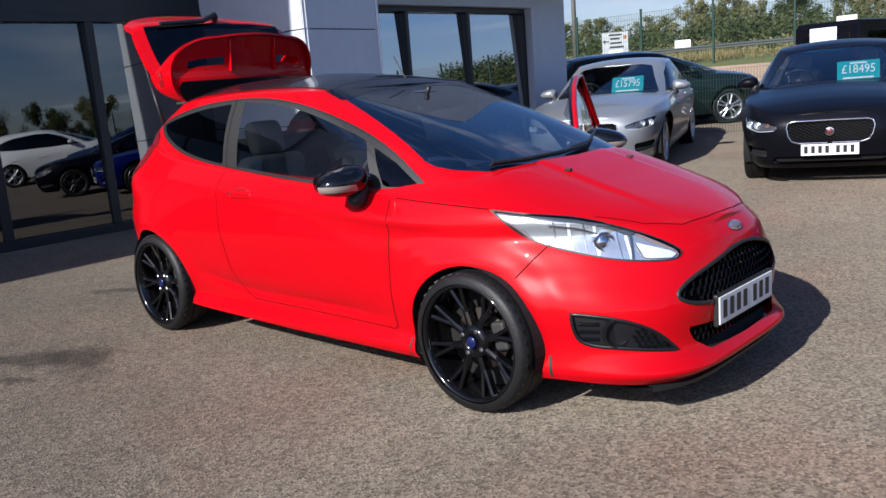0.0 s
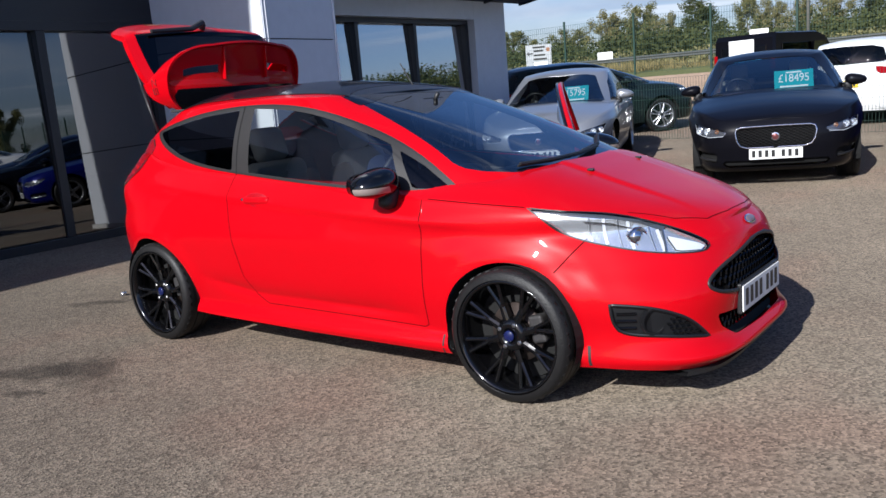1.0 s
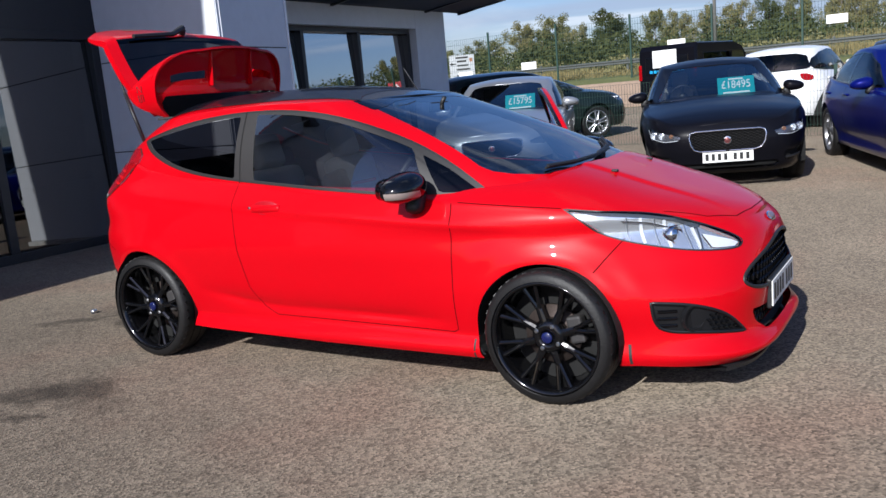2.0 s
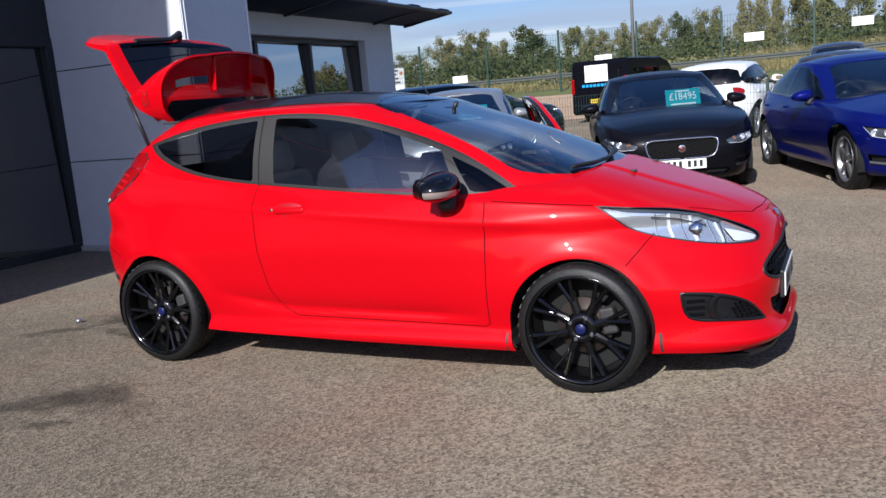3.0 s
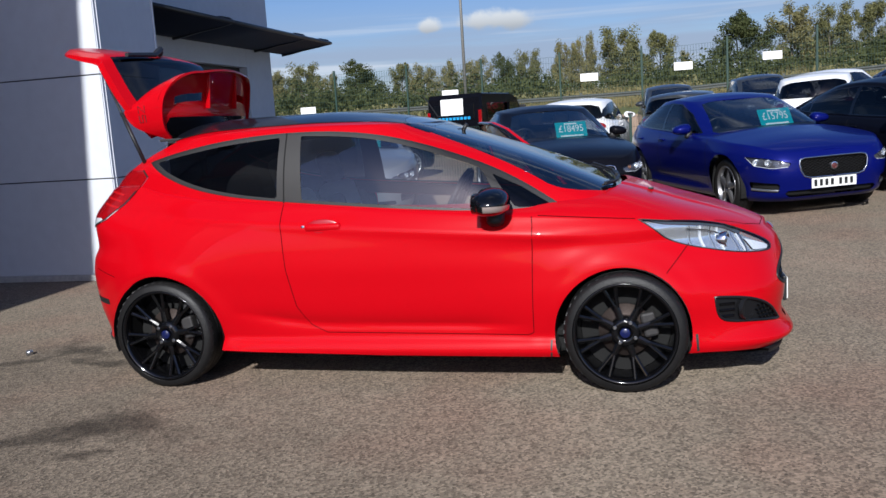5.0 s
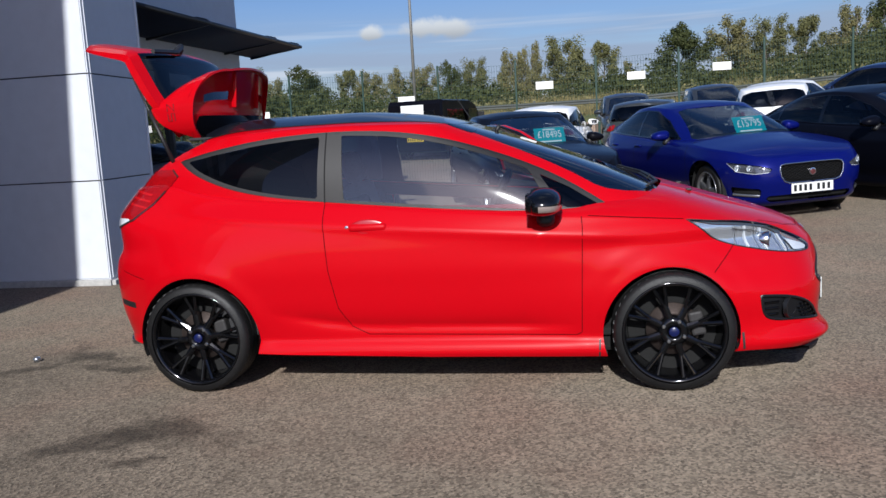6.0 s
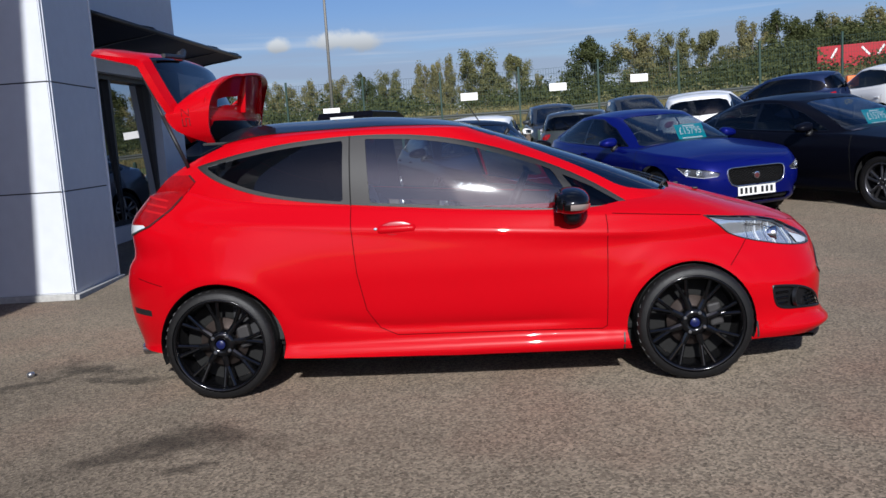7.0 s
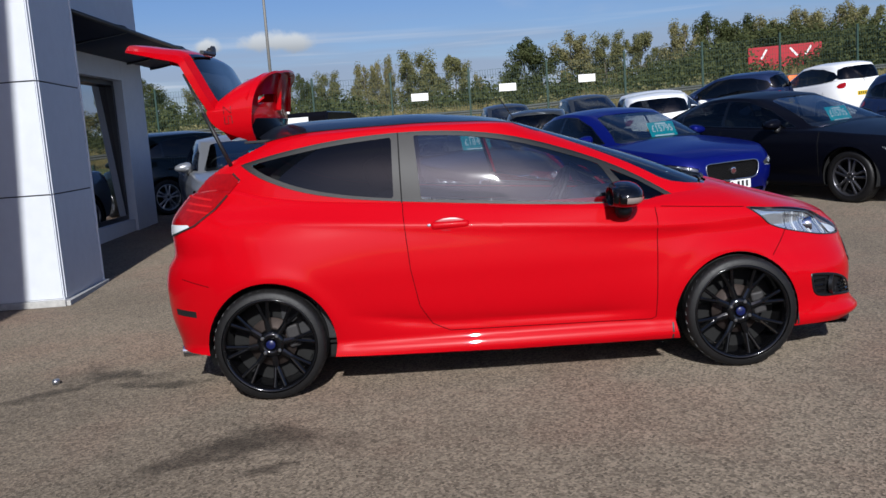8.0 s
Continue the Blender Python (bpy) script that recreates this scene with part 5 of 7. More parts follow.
# ---- other cars ----
def scaled(spec, sx, sy, sz):
    out = dict(spec)
    for k in ("xf", "xr"):
        out[k] = [(z * sz, x * sx) for z, x in spec[k]]
    out["w"] = [(z * sz, w * sy) for z, w in spec["w"]]
    for k in ("nf", "nr"):
        out[k] = [(z * sz, n) for z, n in spec[k]]
    for k in ("ztop", "zbot", "zdeck", "belt", "edge", "roof"):
        out[k] = [(x * sx, z * sz) for x, z in spec[k]]
    out["bulges"] = [(x * sx, a, z * sz) for x, a, z in spec["bulges"]]
    out["creases"] = [([(x * sx, z * sz) for x, z in c[0]], c[1] * sx, c[2] * sx, *c[3:]) for c in spec["creases"]]
    for k in ("base", "top"):
        f, r, w, n = spec[k]
        out[k] = (f * sx, r * sx, w * sy, n)
    out["xc"], out["cabin_xc"], out["stretch"] = spec["xc"] * sx, spec["cabin_xc"] * sx, spec.get("stretch", 1) * sx
    out["axle"], out["wheel_r"] = spec["axle"] * sx, spec["wheel_r"]
    for k in ("dlo", "head", "tail", "rear_glass", "screen", "grille", "intake", "corner_intake"):
        if k in spec:
            f = (sx, sz) if k in ("dlo",) else ((sx, sz) if k in ("head", "tail", "corner_intake") else (sy, sz))
            out[k] = [(a * f[0], b * f[1]) for a, b in spec[k]]
    out["pillars"] = [(a * sx, b * sx) for a, b in spec["pillars"]]
    out["mirror"] = (spec["mirror"][0] * sx, spec["mirror"][1] * sy, spec["mirror"][2] * sz)
    return out


SALOON = dict(
    n0=3.6, xc=1.4, stretch=1.18, axle=2.835, wheel_r=0.335,
    xf=[(0.16, 3.50), (0.25, 3.62), (0.35, 3.655), (0.5, 3.685), (0.62, 3.675), (0.72, 3.63), (0.80, 3.55)],
    xr=[(0.2, -0.86), (0.45, -0.965), (0.7, -0.985), (0.9, -0.97), (1.06, -0.93)],
    w=[(0.16, 0.80), (0.24, 0.855), (0.32, 0.865), (0.5, 0.905), (0.65, 0.922), (0.76, 0.915), (0.86, 0.892), (0.95, 0.85), (1.1, 0.78)],
    nf=[(0.16, 5.0), (0.5, 4.8), (0.7, 4.5), (1.1, 4.0)], nr=[(0.16, 4.8), (0.6, 4.5), (1.1, 4.0)],
    ztop=[(3.70, 0.700), (3.6, 0.735), (3.3, 0.815), (2.8, 0.865), (2.3, 0.905), (1.2, 0.94), (0.2, 0.985), (-0.6, 1.01), (-0.92, 0.99), (-1.0, 0.93)],
    zbot=[(3.7, 0.19), (2.8, 0.19), (0, 0.21), (-1, 0.26)],
    zdeck=[(3.70, 0.700), (3.55, 0.78), (3.2, 0.875), (2.8, 0.93), (2.35, 0.975), (2.0, 0.97), (0.0, 1.02), (-0.5, 1.095), (-0.9, 1.085), (-1.0, 0.93)],
    bulges=[(2.835, 0.022, 0.60), (0.0, 0.032, 0.64)],
    creases=[([(3.2, 0.74), (1.4, 0.75), (0, 0.80), (-0.9, 0.86)], -0.9, 3.2, 0.010, 0.05, 0.6), ([(2.4, 0.33), (0.6, 0.36)], 0.4, 2.4, -0.014, 0.06, 1.0)],
    base=(2.40, -0.62, 0.855, 4.6), top=(1.36, 0.05, 0.63, 4.0), cabin_xc=0.95,
    belt=[(2.40, 0.975), (2.1, 0.905), (1.2, 0.940), (0.2, 0.985), (-0.62, 1.07)],
    edge=[(1.36, 1.325), (0.8, 1.365), (0.05, 1.315)], roof=[(1.36, 1.332), (1.15, 1.385), (0.8, 1.418), (0.3, 1.395), (0.05, 1.330)],
    dlo=[(2.02, 0.945), (1.0, 0.972), (0.2, 1.00), (-0.20, 1.03), (-0.32, 1.085), (0.0, 1.205), (0.4, 1.292), (0.8, 1.325), (1.15, 1.305), (1.55, 1.175)],
    pillars=[(0.80, 0.86), (-0.03, 0.01)],
    screen=[(0.05, 1.326), (-0.36, 1.318), (-0.505, 1.292), (-0.70, 0.955), (-0.5, 0.86), (0.05, 0.86)],
    rear_glass=[(0.05, 1.312), (-0.44, 1.285), (-0.62, 1.08), (0.05, 1.09)],
    head=[(2.42, 0.705), (2.72, 0.690), (3.02, 0.658), (3.175, 0.622), (3.15, 0.582), (2.92, 0.570), (2.62, 0.600)],
    tail=[(-0.14, 0.93), (0.05, 0.90), (0.02, 0.80), (-0.14, 0.79), (-0.5, 0.80), (-0.5, 0.92)],
    grille=[(0.02, 0.668), (-0.33, 0.665), (-0.382, 0.650), (-0.395, 0.605), (-0.380, 0.525), (-0.345, 0.470), (-0.28, 0.449), (0.02, 0.448)],
    intake=[(0.02, 0.315), (-0.50, 0.315), (-0.53, 0.285), (-0.48, 0.240), (0.02, 0.240)],
    corner_intake=[(2.50, 0.425), (3.02, 0.400), (2.98, 0.300), (2.54, 0.315)],
    mirror=(1.78, 0.86, 1.00),
)
HATCH = dict(
    n0=3.6, xc=1.25, stretch=1.03, axle=2.52, wheel_r=0.325,
    xf=[(0.16, 3.22), (0.3, 3.34), (0.5, 3.36), (0.68, 3.33), (0.8, 3.24), (0.9, 3.1)],
    xr=[(0.2, -0.56), (0.45, -0.64), (0.7, -0.655), (0.9, -0.62), (1.1, -0.55)],
    w=[(0.16, 0.79), (0.3, 0.835), (0.55, 0.875), (0.7, 0.882), (0.85, 0.86), (1.0, 0.80), (1.15, 0.74)],
    nf=[(0.16, 4.2), (0.6, 3.6), (1.1, 3.0)], nr=[(0.16, 4.8), (0.7, 4.6), (1.2, 4.0)],
    ztop=[(3.4, 0.78), (3.2, 0.83), (2.8, 0.90), (2.3, 0.95), (1.2, 0.98), (0.2, 1.02), (-0.5, 1.06), (-0.7, 1.04)],
    zbot=[(3.4, 0.22), (2.5, 0.22), (0, 0.24), (-0.7, 0.28)],
    zdeck=[(3.4, 0.78), (3.2, 0.87), (2.8, 0.96), (2.4, 1.01), (0.0, 1.04), (-0.7, 1.04)],
    bulges=[(2.52, 0.03, 0.6), (0.0, 0.04, 0.62)],
    creases=[([(3.0, 0.78), (0, 0.84), (-0.6, 0.9)], -0.6, 2.9, 0.010, 0.05, 0.6)],
    base=(2.46, -0.61, 0.80, 4.6), top=(1.40, -0.38, 0.62, 4.2), cabin_xc=0.95,
    belt=[(2.46, 1.01), (2.1, 0.945), (1.2, 0.98), (0.2, 1.02), (-0.61, 1.06)],
    edge=[(1.40, 1.41), (0.8, 1.455), (0.0, 1.44), (-0.38, 1.40)], roof=[(1.40, 1.416), (1.2, 1.470), (0.8, 1.513), (0.0, 1.505), (-0.38, 1.455)],
    dlo=[(2.02, 0.985), (1.0, 1.01), (0.2, 1.045), (-0.2, 1.085), (-0.33, 1.16), (-0.2, 1.27), (0.2, 1.365), (0.8, 1.405), (1.2, 1.375), (1.6, 1.23)],
    pillars=[(0.82, 0.88), (0.02, 0.07)],
    screen=[(0.05, 1.412), (-0.36, 1.404), (-0.52, 1.375), (-0.68, 1.0), (-0.5, 0.9), (0.05, 0.9)],
    rear_glass=[(0.05, 1.398), (-0.40, 1.388), (-0.56, 1.335), (-0.64, 1.10), (0.05, 1.08)],
    head=[(2.20, 0.86), (2.60, 0.84), (2.78, 0.80), (2.76, 0.70), (2.5, 0.70), (2.3, 0.76)],
    tail=[(-0.02, 1.025), (0.16, 1.015), (0.36, 0.975), (0.32, 0.90), (0.12, 0.89), (0.0, 0.915)],
    grille=[(0.02, 0.72), (-0.42, 0.72), (-0.44, 0.64), (-0.36, 0.57), (0.02, 0.57)],
    intake=[(0.02, 0.40), (-0.42, 0.40), (-0.38, 0.28), (0.02, 0.28)],
    corner_intake=[(2.4, 0.48), (2.62, 0.46), (2.58, 0.38), (2.42, 0.40)],
    mirror=(1.80, 0.82, 1.07),
)


def build_car(name, label, category, spec, body, m, h=0.04, rims=ALLOY, spokes=5, twin=True, cabin_seats=True, seat_mat=DARK_FABRIC, chrome_rim=True, glass=CAR_GLASS, group="parked cars", amber=False, blade=False):
    car = thing(name, label, category, m, group)
    low = lower_skin(spec, h)
    xa, wr = spec["axle"], spec["wheel_r"]
    ra = wr + 0.045
    low.fill(1)
    cornerw = lambda V, N: (V[:, 0] > xa - 0.2) & (V[:, 1] < -0.1) & (N[:, 2] < 0.85)
    fwd = lambda V, N: (V[:, 0] > xa + 0.3) & (N[:, 0] > 0.3)
    low.cut(spec["head"], 2, "corner", where=cornerw)
    low.cut(spec["tail"], 3, "rear", where=lambda V, N: (V[:, 0] < -0.2))
    low.cut(spec["grille"], 4, "front", where=fwd)
    low.cut(spec["intake"], 5, "front", where=fwd)
    low.cut(spec["corner_intake"], 5, "corner", where=cornerw)
    for x in (xa, 0.0):
        low.cut(circle_poly(x, wr + 0.01, ra), 9, "side", where=lambda V, N: (N[:, 1] < -0.05) & (V[:, 2] < 0.85))
    bf, br, bw, bn = spec["base"]
    cx = spec["cabin_xc"]
    low.sort(9, lambda c, n: n[2] > 0.6 and abs((c[0] - cx) / ((bf - 0.05 - cx) if c[0] > cx else (cx - br - 0.05))) ** bn + abs(c[1] / (bw - 0.07)) ** bn < 1)
    tree = low.bvh()
    low.mesh([1], "body", body, car, "B")
    for s, lens in zip("RL", low.mesh([2], "headlamp", LENS, car, "RL", "clear headlamp", push=0.004)):
        k = 1 if s == "R" else -1
        low.mesh([2], "lamp_bowl", LAMP_DIM, lens, s, push=-0.022)
        qs = spec["head"]
        q0, q1 = min(q for q, _ in qs), max(q for q, _ in qs)
        zc = sum(z for _, z in qs) / len(qs)
        for f, r, glow in ((0.30, 0.040, LAMP_SILVER), (0.56, 0.036, LAMP_SILVER), (0.80, 0.022, AMBER_DULL if amber else LAMP_DIM)):
            q = q0 + (q1 - q0) * f
            hp = tree.ray_cast(Vector((q / 2 + 4, q / 2 - 4, zc)), Vector((-1, 1, 0)))[0]
            if hp:
                d = Vector((0.92, -0.4 * k, 0))
                c = Vector((hp.x, hp.y * k, hp.z)) - d * 0.022
                part("projector", lathe_bm([(0.8 * r, -0.02), (r, 0.012), (0.88 * r, 0.014), (0.66 * r, -0.006), (0.5 * r, 0.0), (0.25 * r, 0.010), (0, 0.012)], 20, Matrix.Translation(c) @ d.to_track_quat("Z", "Y").to_matrix().to_4x4()), glow, lens, smooth=50)
    ribbon(tree, spec["head"][4:] + spec["head"][:1], "corner", 0.010, LAMP_PALE, "lamp_strip", car, push=-0.004)
    ci = spec["corner_intake"]
    ribbon(tree, [(a, b * 0.8 + c * 0.2) for (a, b), (_, c) in ((ci[3], ci[0]), (ci[2], ci[1]))], "corner", 0.026, ALLOY if blade else PLASTIC, "intake_blade", car, push=0.0, thick=0.010)
    low.mesh([3], "tail_lamp", RED_LENS, car, "RL", "red tail lamp", push=0.006)
    low.mesh([4], "grille_pan", DARK, car, "B", push=-0.03)
    low.mesh([5], "intake_pan", DARK, car, "B", push=-0.03)
    g = spec["grille"]
    if chrome_rim:
        ribbon(tree, g, "front", 0.015, CHROME, "grille_rim", car, push=0.0, thick=0.008)
    bm = bmesh.new()
    full = np.array([p for p in g if abs(p[0]) > 0.03] + [(-a, b) for a, b in g[::-1] if abs(a) > 0.03])
    s = 0.030
    for i in range(-20, 21):
        for j in range(14):
            y, z = i * s, 0.40 + j * s + (s / 2 if i % 2 else 0)
            if sd_poly(np.array([[y, z]]), full)[0][0] > -0.008:
                continue
            hp = tree.ray_cast(Vector((8, -abs(y), z)), Vector((-1, 0, 0)))[0]
            if hp:
                c = [Vector((hp.x - 0.012, y + a, z + b)) for a, b in ((-s, 0), (0, s / 2), (s, 0), (0, -s / 2))]
                for p, q in zip(c, c[1:] + c[:1]):
                    wv = Vector((0, -(q - p).z, (q - p).y)).normalized() * 0.0032
                    bm.faces.new([bm.verts.new(v) for v in (p - wv, q - wv, q + wv, p + wv)])
    part("grille_mesh", bm, GLOSS_BLACK, car, "black mesh grille")
    hp = tree.ray_cast(Vector((8, -0.001, (g[0][1] + g[-1][1]) / 2)), Vector((-1, 0, 0)))[0]
    if hp and chrome_rim:
        part("round_badge", lathe_bm([(0, 0), (0.032, 0), (0.032, 0.012), (0.024, 0.016), (0, 0.018)], 24, Matrix.Translation(hp + Vector((-0.014, 0, 0))) @ pose(0, 0, 0, 0, 90, 0)), mat("red_badge", (0.16, 0.05, 0.05), rough=0.35, metal=0.5), car, "round red and silver badge", smooth=50)
        part("badge_ring", lathe_bm([(0.031, 0.0), (0.042, 0.0), (0.042, 0.016), (0.031, 0.018)], 24, Matrix.Translation(hp + Vector((-0.012, 0, 0))) @ pose(0, 0, 0, 0, 90, 0), closed=True), CHROME, car, smooth=50)
    zp = (g[-1][1] + spec["intake"][0][1]) / 2
    hp = tree.ray_cast(Vector((8, -0.001, zp)), Vector((-1, 0, 0)))[0]
    if hp:
        number_plate(car, pose(hp.x + 0.012, 0, zp, 0, 0, 90))
    hp = tree.ray_cast(Vector((-8, -0.001, 0.62)), Vector((1, 0, 0)))[0]
    if hp:
        number_plate(car, pose(hp.x - 0.012, 0, 0.72 * spec["zdeck"][-1][1], 0, 0, -90), yellow=True)
    for a in ((spec["pillars"][0][0] + 0.03,), (spec["pillars"][1][0] - 0.02,), (xa - 0.42,)):
        ribbon(tree, [(a[0], 0.93), (a[0] + 0.01, 0.6), (a[0] + (0.06 if a[0] < 1 else -0.02), 0.34)], "side", 0.008, DARK, "shut_line", car)
    for x in (spec["pillars"][0][0] + 0.15, spec["pillars"][1][0] + 0.13):
        hp = tree.ray_cast(Vector((x, -3, 0.85)), Vector((0, 1, 0)))[0]
        if hp:
            for k in (1, -1):
                part("door_handle", box_bm((0.19, 0.03, 0.028), (x, (hp.y - 0.010) * k, 0.85), 0.012, 3), body, car, smooth=60)
    # cabin
    cab = cabin_skin(spec, h, low.edge)
    cab.fill(1)
    cside = lambda V, N: N[:, 1] < -0.4
    cab.cut(spec["dlo"], 3, "side", where=cside)
    for k, (a, b) in enumerate(spec["pillars"]):
        cab.cut([(a, 0.8), (b, 0.8), (b, 2.2), (a, 2.2)], (2, 6)[k], "side", where=cside, only=[3])
    cab.cut(spec["screen"], 4, "front", where=lambda V, N: (N[:, 0] > 0.25) & (V[:, 0] > cx))
    cab.cut(spec["rear_glass"], 5, "front", where=lambda V, N: (N[:, 0] < -0.2) & (V[:, 0] < cx))
    ctree = cab.bvh()
    cab.mesh([1], "roof_shell", body, car, "B")
    cab.mesh([2], "door_pillar", GLOSS_BLACK, car, "RL")
    cab.mesh([6], "door_pillar", GLOSS_BLACK, car, "RL")
    cab.mesh([3], "side_window", glass, car, "RL", "tinted side window", push=-0.002)
    cab.mesh([4], "windscreen", SCREEN, car, "B", "windscreen", push=-0.002)
    cab.mesh([5], "rear_window", PRIVACY, car, "B", "dark rear window", push=-0.002)
    ribbon(ctree, spec["dlo"], "side", 0.016, GLOSS_BLACK, "window_trim", car, push=0.002, closed=True)
    mx, my, mz = spec["mirror"]
    mirrors(car, mx, my, mz, body, out=0.16, lamp=False, size=1.0)
    if cabin_seats:
        for y in (-0.38, 0.38):
            seat(car, cx + 0.05, y, seat_mat, DARK_FABRIC, z=0.38 * spec["roof"][-3][1] / 1.42)
        steering_wheel(car, cx + 0.62, -0.38, 0.95 * spec["roof"][-3][1] / 1.42)
    part("dashboard", box_bm((0.5, 1.40, 0.25), (bf - 0.42, 0, 0.84 * spec["roof"][-3][1] / 1.42), 0.08, 3), PLASTIC, car, smooth=60)
    part("rear_seats", box_bm((0.25, 1.25, 0.62), (-0.02, 0, 0.72), 0.06, 3), DARK_FABRIC, car, smooth=60)
    part("floor_pan", box_bm((xa + 0.6, 1.45, 0.12), (xa / 2, 0, 0.27), 0.02), DARK, car)
    for x in (xa, 0.0):
        for sd in (-1, 1):
            hp = tree.ray_cast(Vector((x, -3, wr * 2 + 0.12)), Vector((0, 1, 0)))[0]
            yw = (-hp.y if hp else 0.85) - 0.135
            wheel(car, (x, sd * yw, wr - 0.001), sd, wr, wr - 0.095, 0.22, spokes, rims, twin=twin, cap=PLASTIC, bolts=5, turn=0.2, disc=False)
        hp = tree.ray_cast(Vector((x, -3, wr + ra + 0.05)), Vector((0, 1, 0)))[0]
        arch_liner(car, x, wr + 0.01, ra, (-hp.y if hp else 0.8) - 0.045, 0.55)
    return car


# ---- setting: ground, road, building ----
def asphalt_mat(name, base, dark_spots=()):
    """Worn tarmac: pale stone chips in dark binder, patches, a few oil stains and a broad darker area given as (x, y,
    length, width, turn, how dark).
    """
    m = bpy.data.materials.new(name)
    m.use_nodes = True
    n, l = m.node_tree.nodes, m.node_tree.links
    b = n["Principled BSDF"]
    geo = n.new("ShaderNodeNewGeometry")
    chips, fine, patch, mid = n.new("ShaderNodeTexVoronoi"), n.new("ShaderNodeTexNoise"), n.new("ShaderNodeTexNoise"), n.new("ShaderNodeTexNoise")
    chips.inputs["Scale"].default_value = 88
    fine.inputs["Scale"].default_value, fine.inputs["Detail"].default_value = 160, 3
    mid.inputs["Scale"].default_value, mid.inputs["Detail"].default_value, mid.inputs["Roughness"].default_value = 7, 6, 0.65
    patch.inputs["Scale"].default_value, patch.inputs["Detail"].default_value, patch.inputs["Roughness"].default_value = 0.55, 6, 0.6
    for t in (chips, fine, patch, mid):
        l.new(geo.outputs["Position"], t.inputs["Vector"])
    r1, r2, r3 = n.new("ShaderNodeMapRange"), n.new("ShaderNodeMapRange"), n.new("ShaderNodeMapRange")
    l.new(chips.outputs["Color"], r1.inputs["Value"])
    r1.inputs["To Min"].default_value, r1.inputs["To Max"].default_value = 0.35, 1.72
    l.new(patch.outputs["Fac"], r2.inputs["Value"])
    r2.inputs["From Min"].default_value, r2.inputs["From Max"].default_value, r2.inputs["To Min"].default_value, r2.inputs["To Max"].default_value = 0.3, 0.7, 0.82, 1.18
    l.new(mid.outputs["Fac"], r3.inputs["Value"])
    r3.inputs["From Min"].default_value, r3.inputs["From Max"].default_value, r3.inputs["To Min"].default_value, r3.inputs["To Max"].default_value = 0.3, 0.7, 0.91, 1.09

    def mul(a, c):
        k = n.new("ShaderNodeMath")
        k.operation = "MULTIPLY"
        l.new(a, k.inputs[0]), l.new(c, k.inputs[1])
        return k.outputs[0]
    tone = mul(mul(r1.outputs[0], r2.outputs[0]), r3.outputs[0])
    # pits where a chip has come out
    pits, r4 = n.new("ShaderNodeTexVoronoi"), n.new("ShaderNodeMapRange")
    pits.inputs["Scale"].default_value = 42
    l.new(geo.outputs["Position"], pits.inputs["Vector"])
    r4.inputs["From Min"].default_value, r4.inputs["From Max"].default_value, r4.inputs["To Min"].default_value, r4.inputs["To Max"].default_value = 0.10, 0.26, 0.45, 1.0
    l.new(pits.outputs["Distance"], r4.inputs["Value"])
    tone = mul(tone, r4.outputs[0])
    # reddish dust here and there
    dust, r5, rosy = n.new("ShaderNodeTexNoise"), n.new("ShaderNodeMapRange"), n.new("ShaderNodeMix")
    dust.inputs["Scale"].default_value, dust.inputs["Detail"].default_value = 0.8, 4
    l.new(geo.outputs["Position"], dust.inputs["Vector"])
    r5.inputs["From Min"].default_value, r5.inputs["From Max"].default_value = 0.48, 0.68
    l.new(dust.outputs["Fac"], r5.inputs["Value"])
    rosy.data_type = "RGBA"
    rosy.inputs["A"].default_value, rosy.inputs["B"].default_value = (*base, 1), (base[0] * 1.06, base[1] * 0.93, base[2] * 0.92, 1)
    l.new(r5.outputs[0], rosy.inputs["Factor"])
    for x, y, ln, wd, turn, deep in dark_spots:
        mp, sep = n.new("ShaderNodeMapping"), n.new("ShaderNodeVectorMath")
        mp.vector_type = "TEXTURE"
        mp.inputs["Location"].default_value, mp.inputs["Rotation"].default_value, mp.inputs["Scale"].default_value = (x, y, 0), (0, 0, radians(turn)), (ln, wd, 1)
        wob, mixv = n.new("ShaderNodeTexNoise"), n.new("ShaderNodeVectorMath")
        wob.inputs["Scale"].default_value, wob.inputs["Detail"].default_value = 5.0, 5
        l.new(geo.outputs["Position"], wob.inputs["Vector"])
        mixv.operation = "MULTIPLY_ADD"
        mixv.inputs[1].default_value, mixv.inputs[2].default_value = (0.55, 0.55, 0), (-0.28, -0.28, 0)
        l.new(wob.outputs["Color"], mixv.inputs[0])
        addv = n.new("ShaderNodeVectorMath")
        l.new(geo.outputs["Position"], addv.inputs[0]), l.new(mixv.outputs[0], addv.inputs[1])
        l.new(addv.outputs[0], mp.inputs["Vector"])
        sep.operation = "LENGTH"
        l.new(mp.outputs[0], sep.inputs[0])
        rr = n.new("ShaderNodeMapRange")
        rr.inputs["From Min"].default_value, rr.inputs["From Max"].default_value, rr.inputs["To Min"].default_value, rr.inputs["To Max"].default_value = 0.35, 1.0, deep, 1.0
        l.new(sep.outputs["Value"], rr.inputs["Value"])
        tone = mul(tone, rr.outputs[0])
    col = n.new("ShaderNodeVectorMath")
    col.operation = "SCALE"
    l.new(rosy.outputs["Result"], col.inputs[0])
    l.new(tone, col.inputs["Scale"])
    l.new(col.outputs[0], b.inputs["Base Color"])
    b.inputs["Roughness"].default_value = 0.85
    b.inputs["Specular IOR Level"].default_value = 0.3
    b.inputs["Diffuse Roughness"].default_value = 1.0
    bp = n.new("ShaderNodeBump")
    bp.inputs["Strength"].default_value, bp.inputs["Distance"].default_value = 0.8, 0.006
    hgt = n.new("ShaderNodeMath")
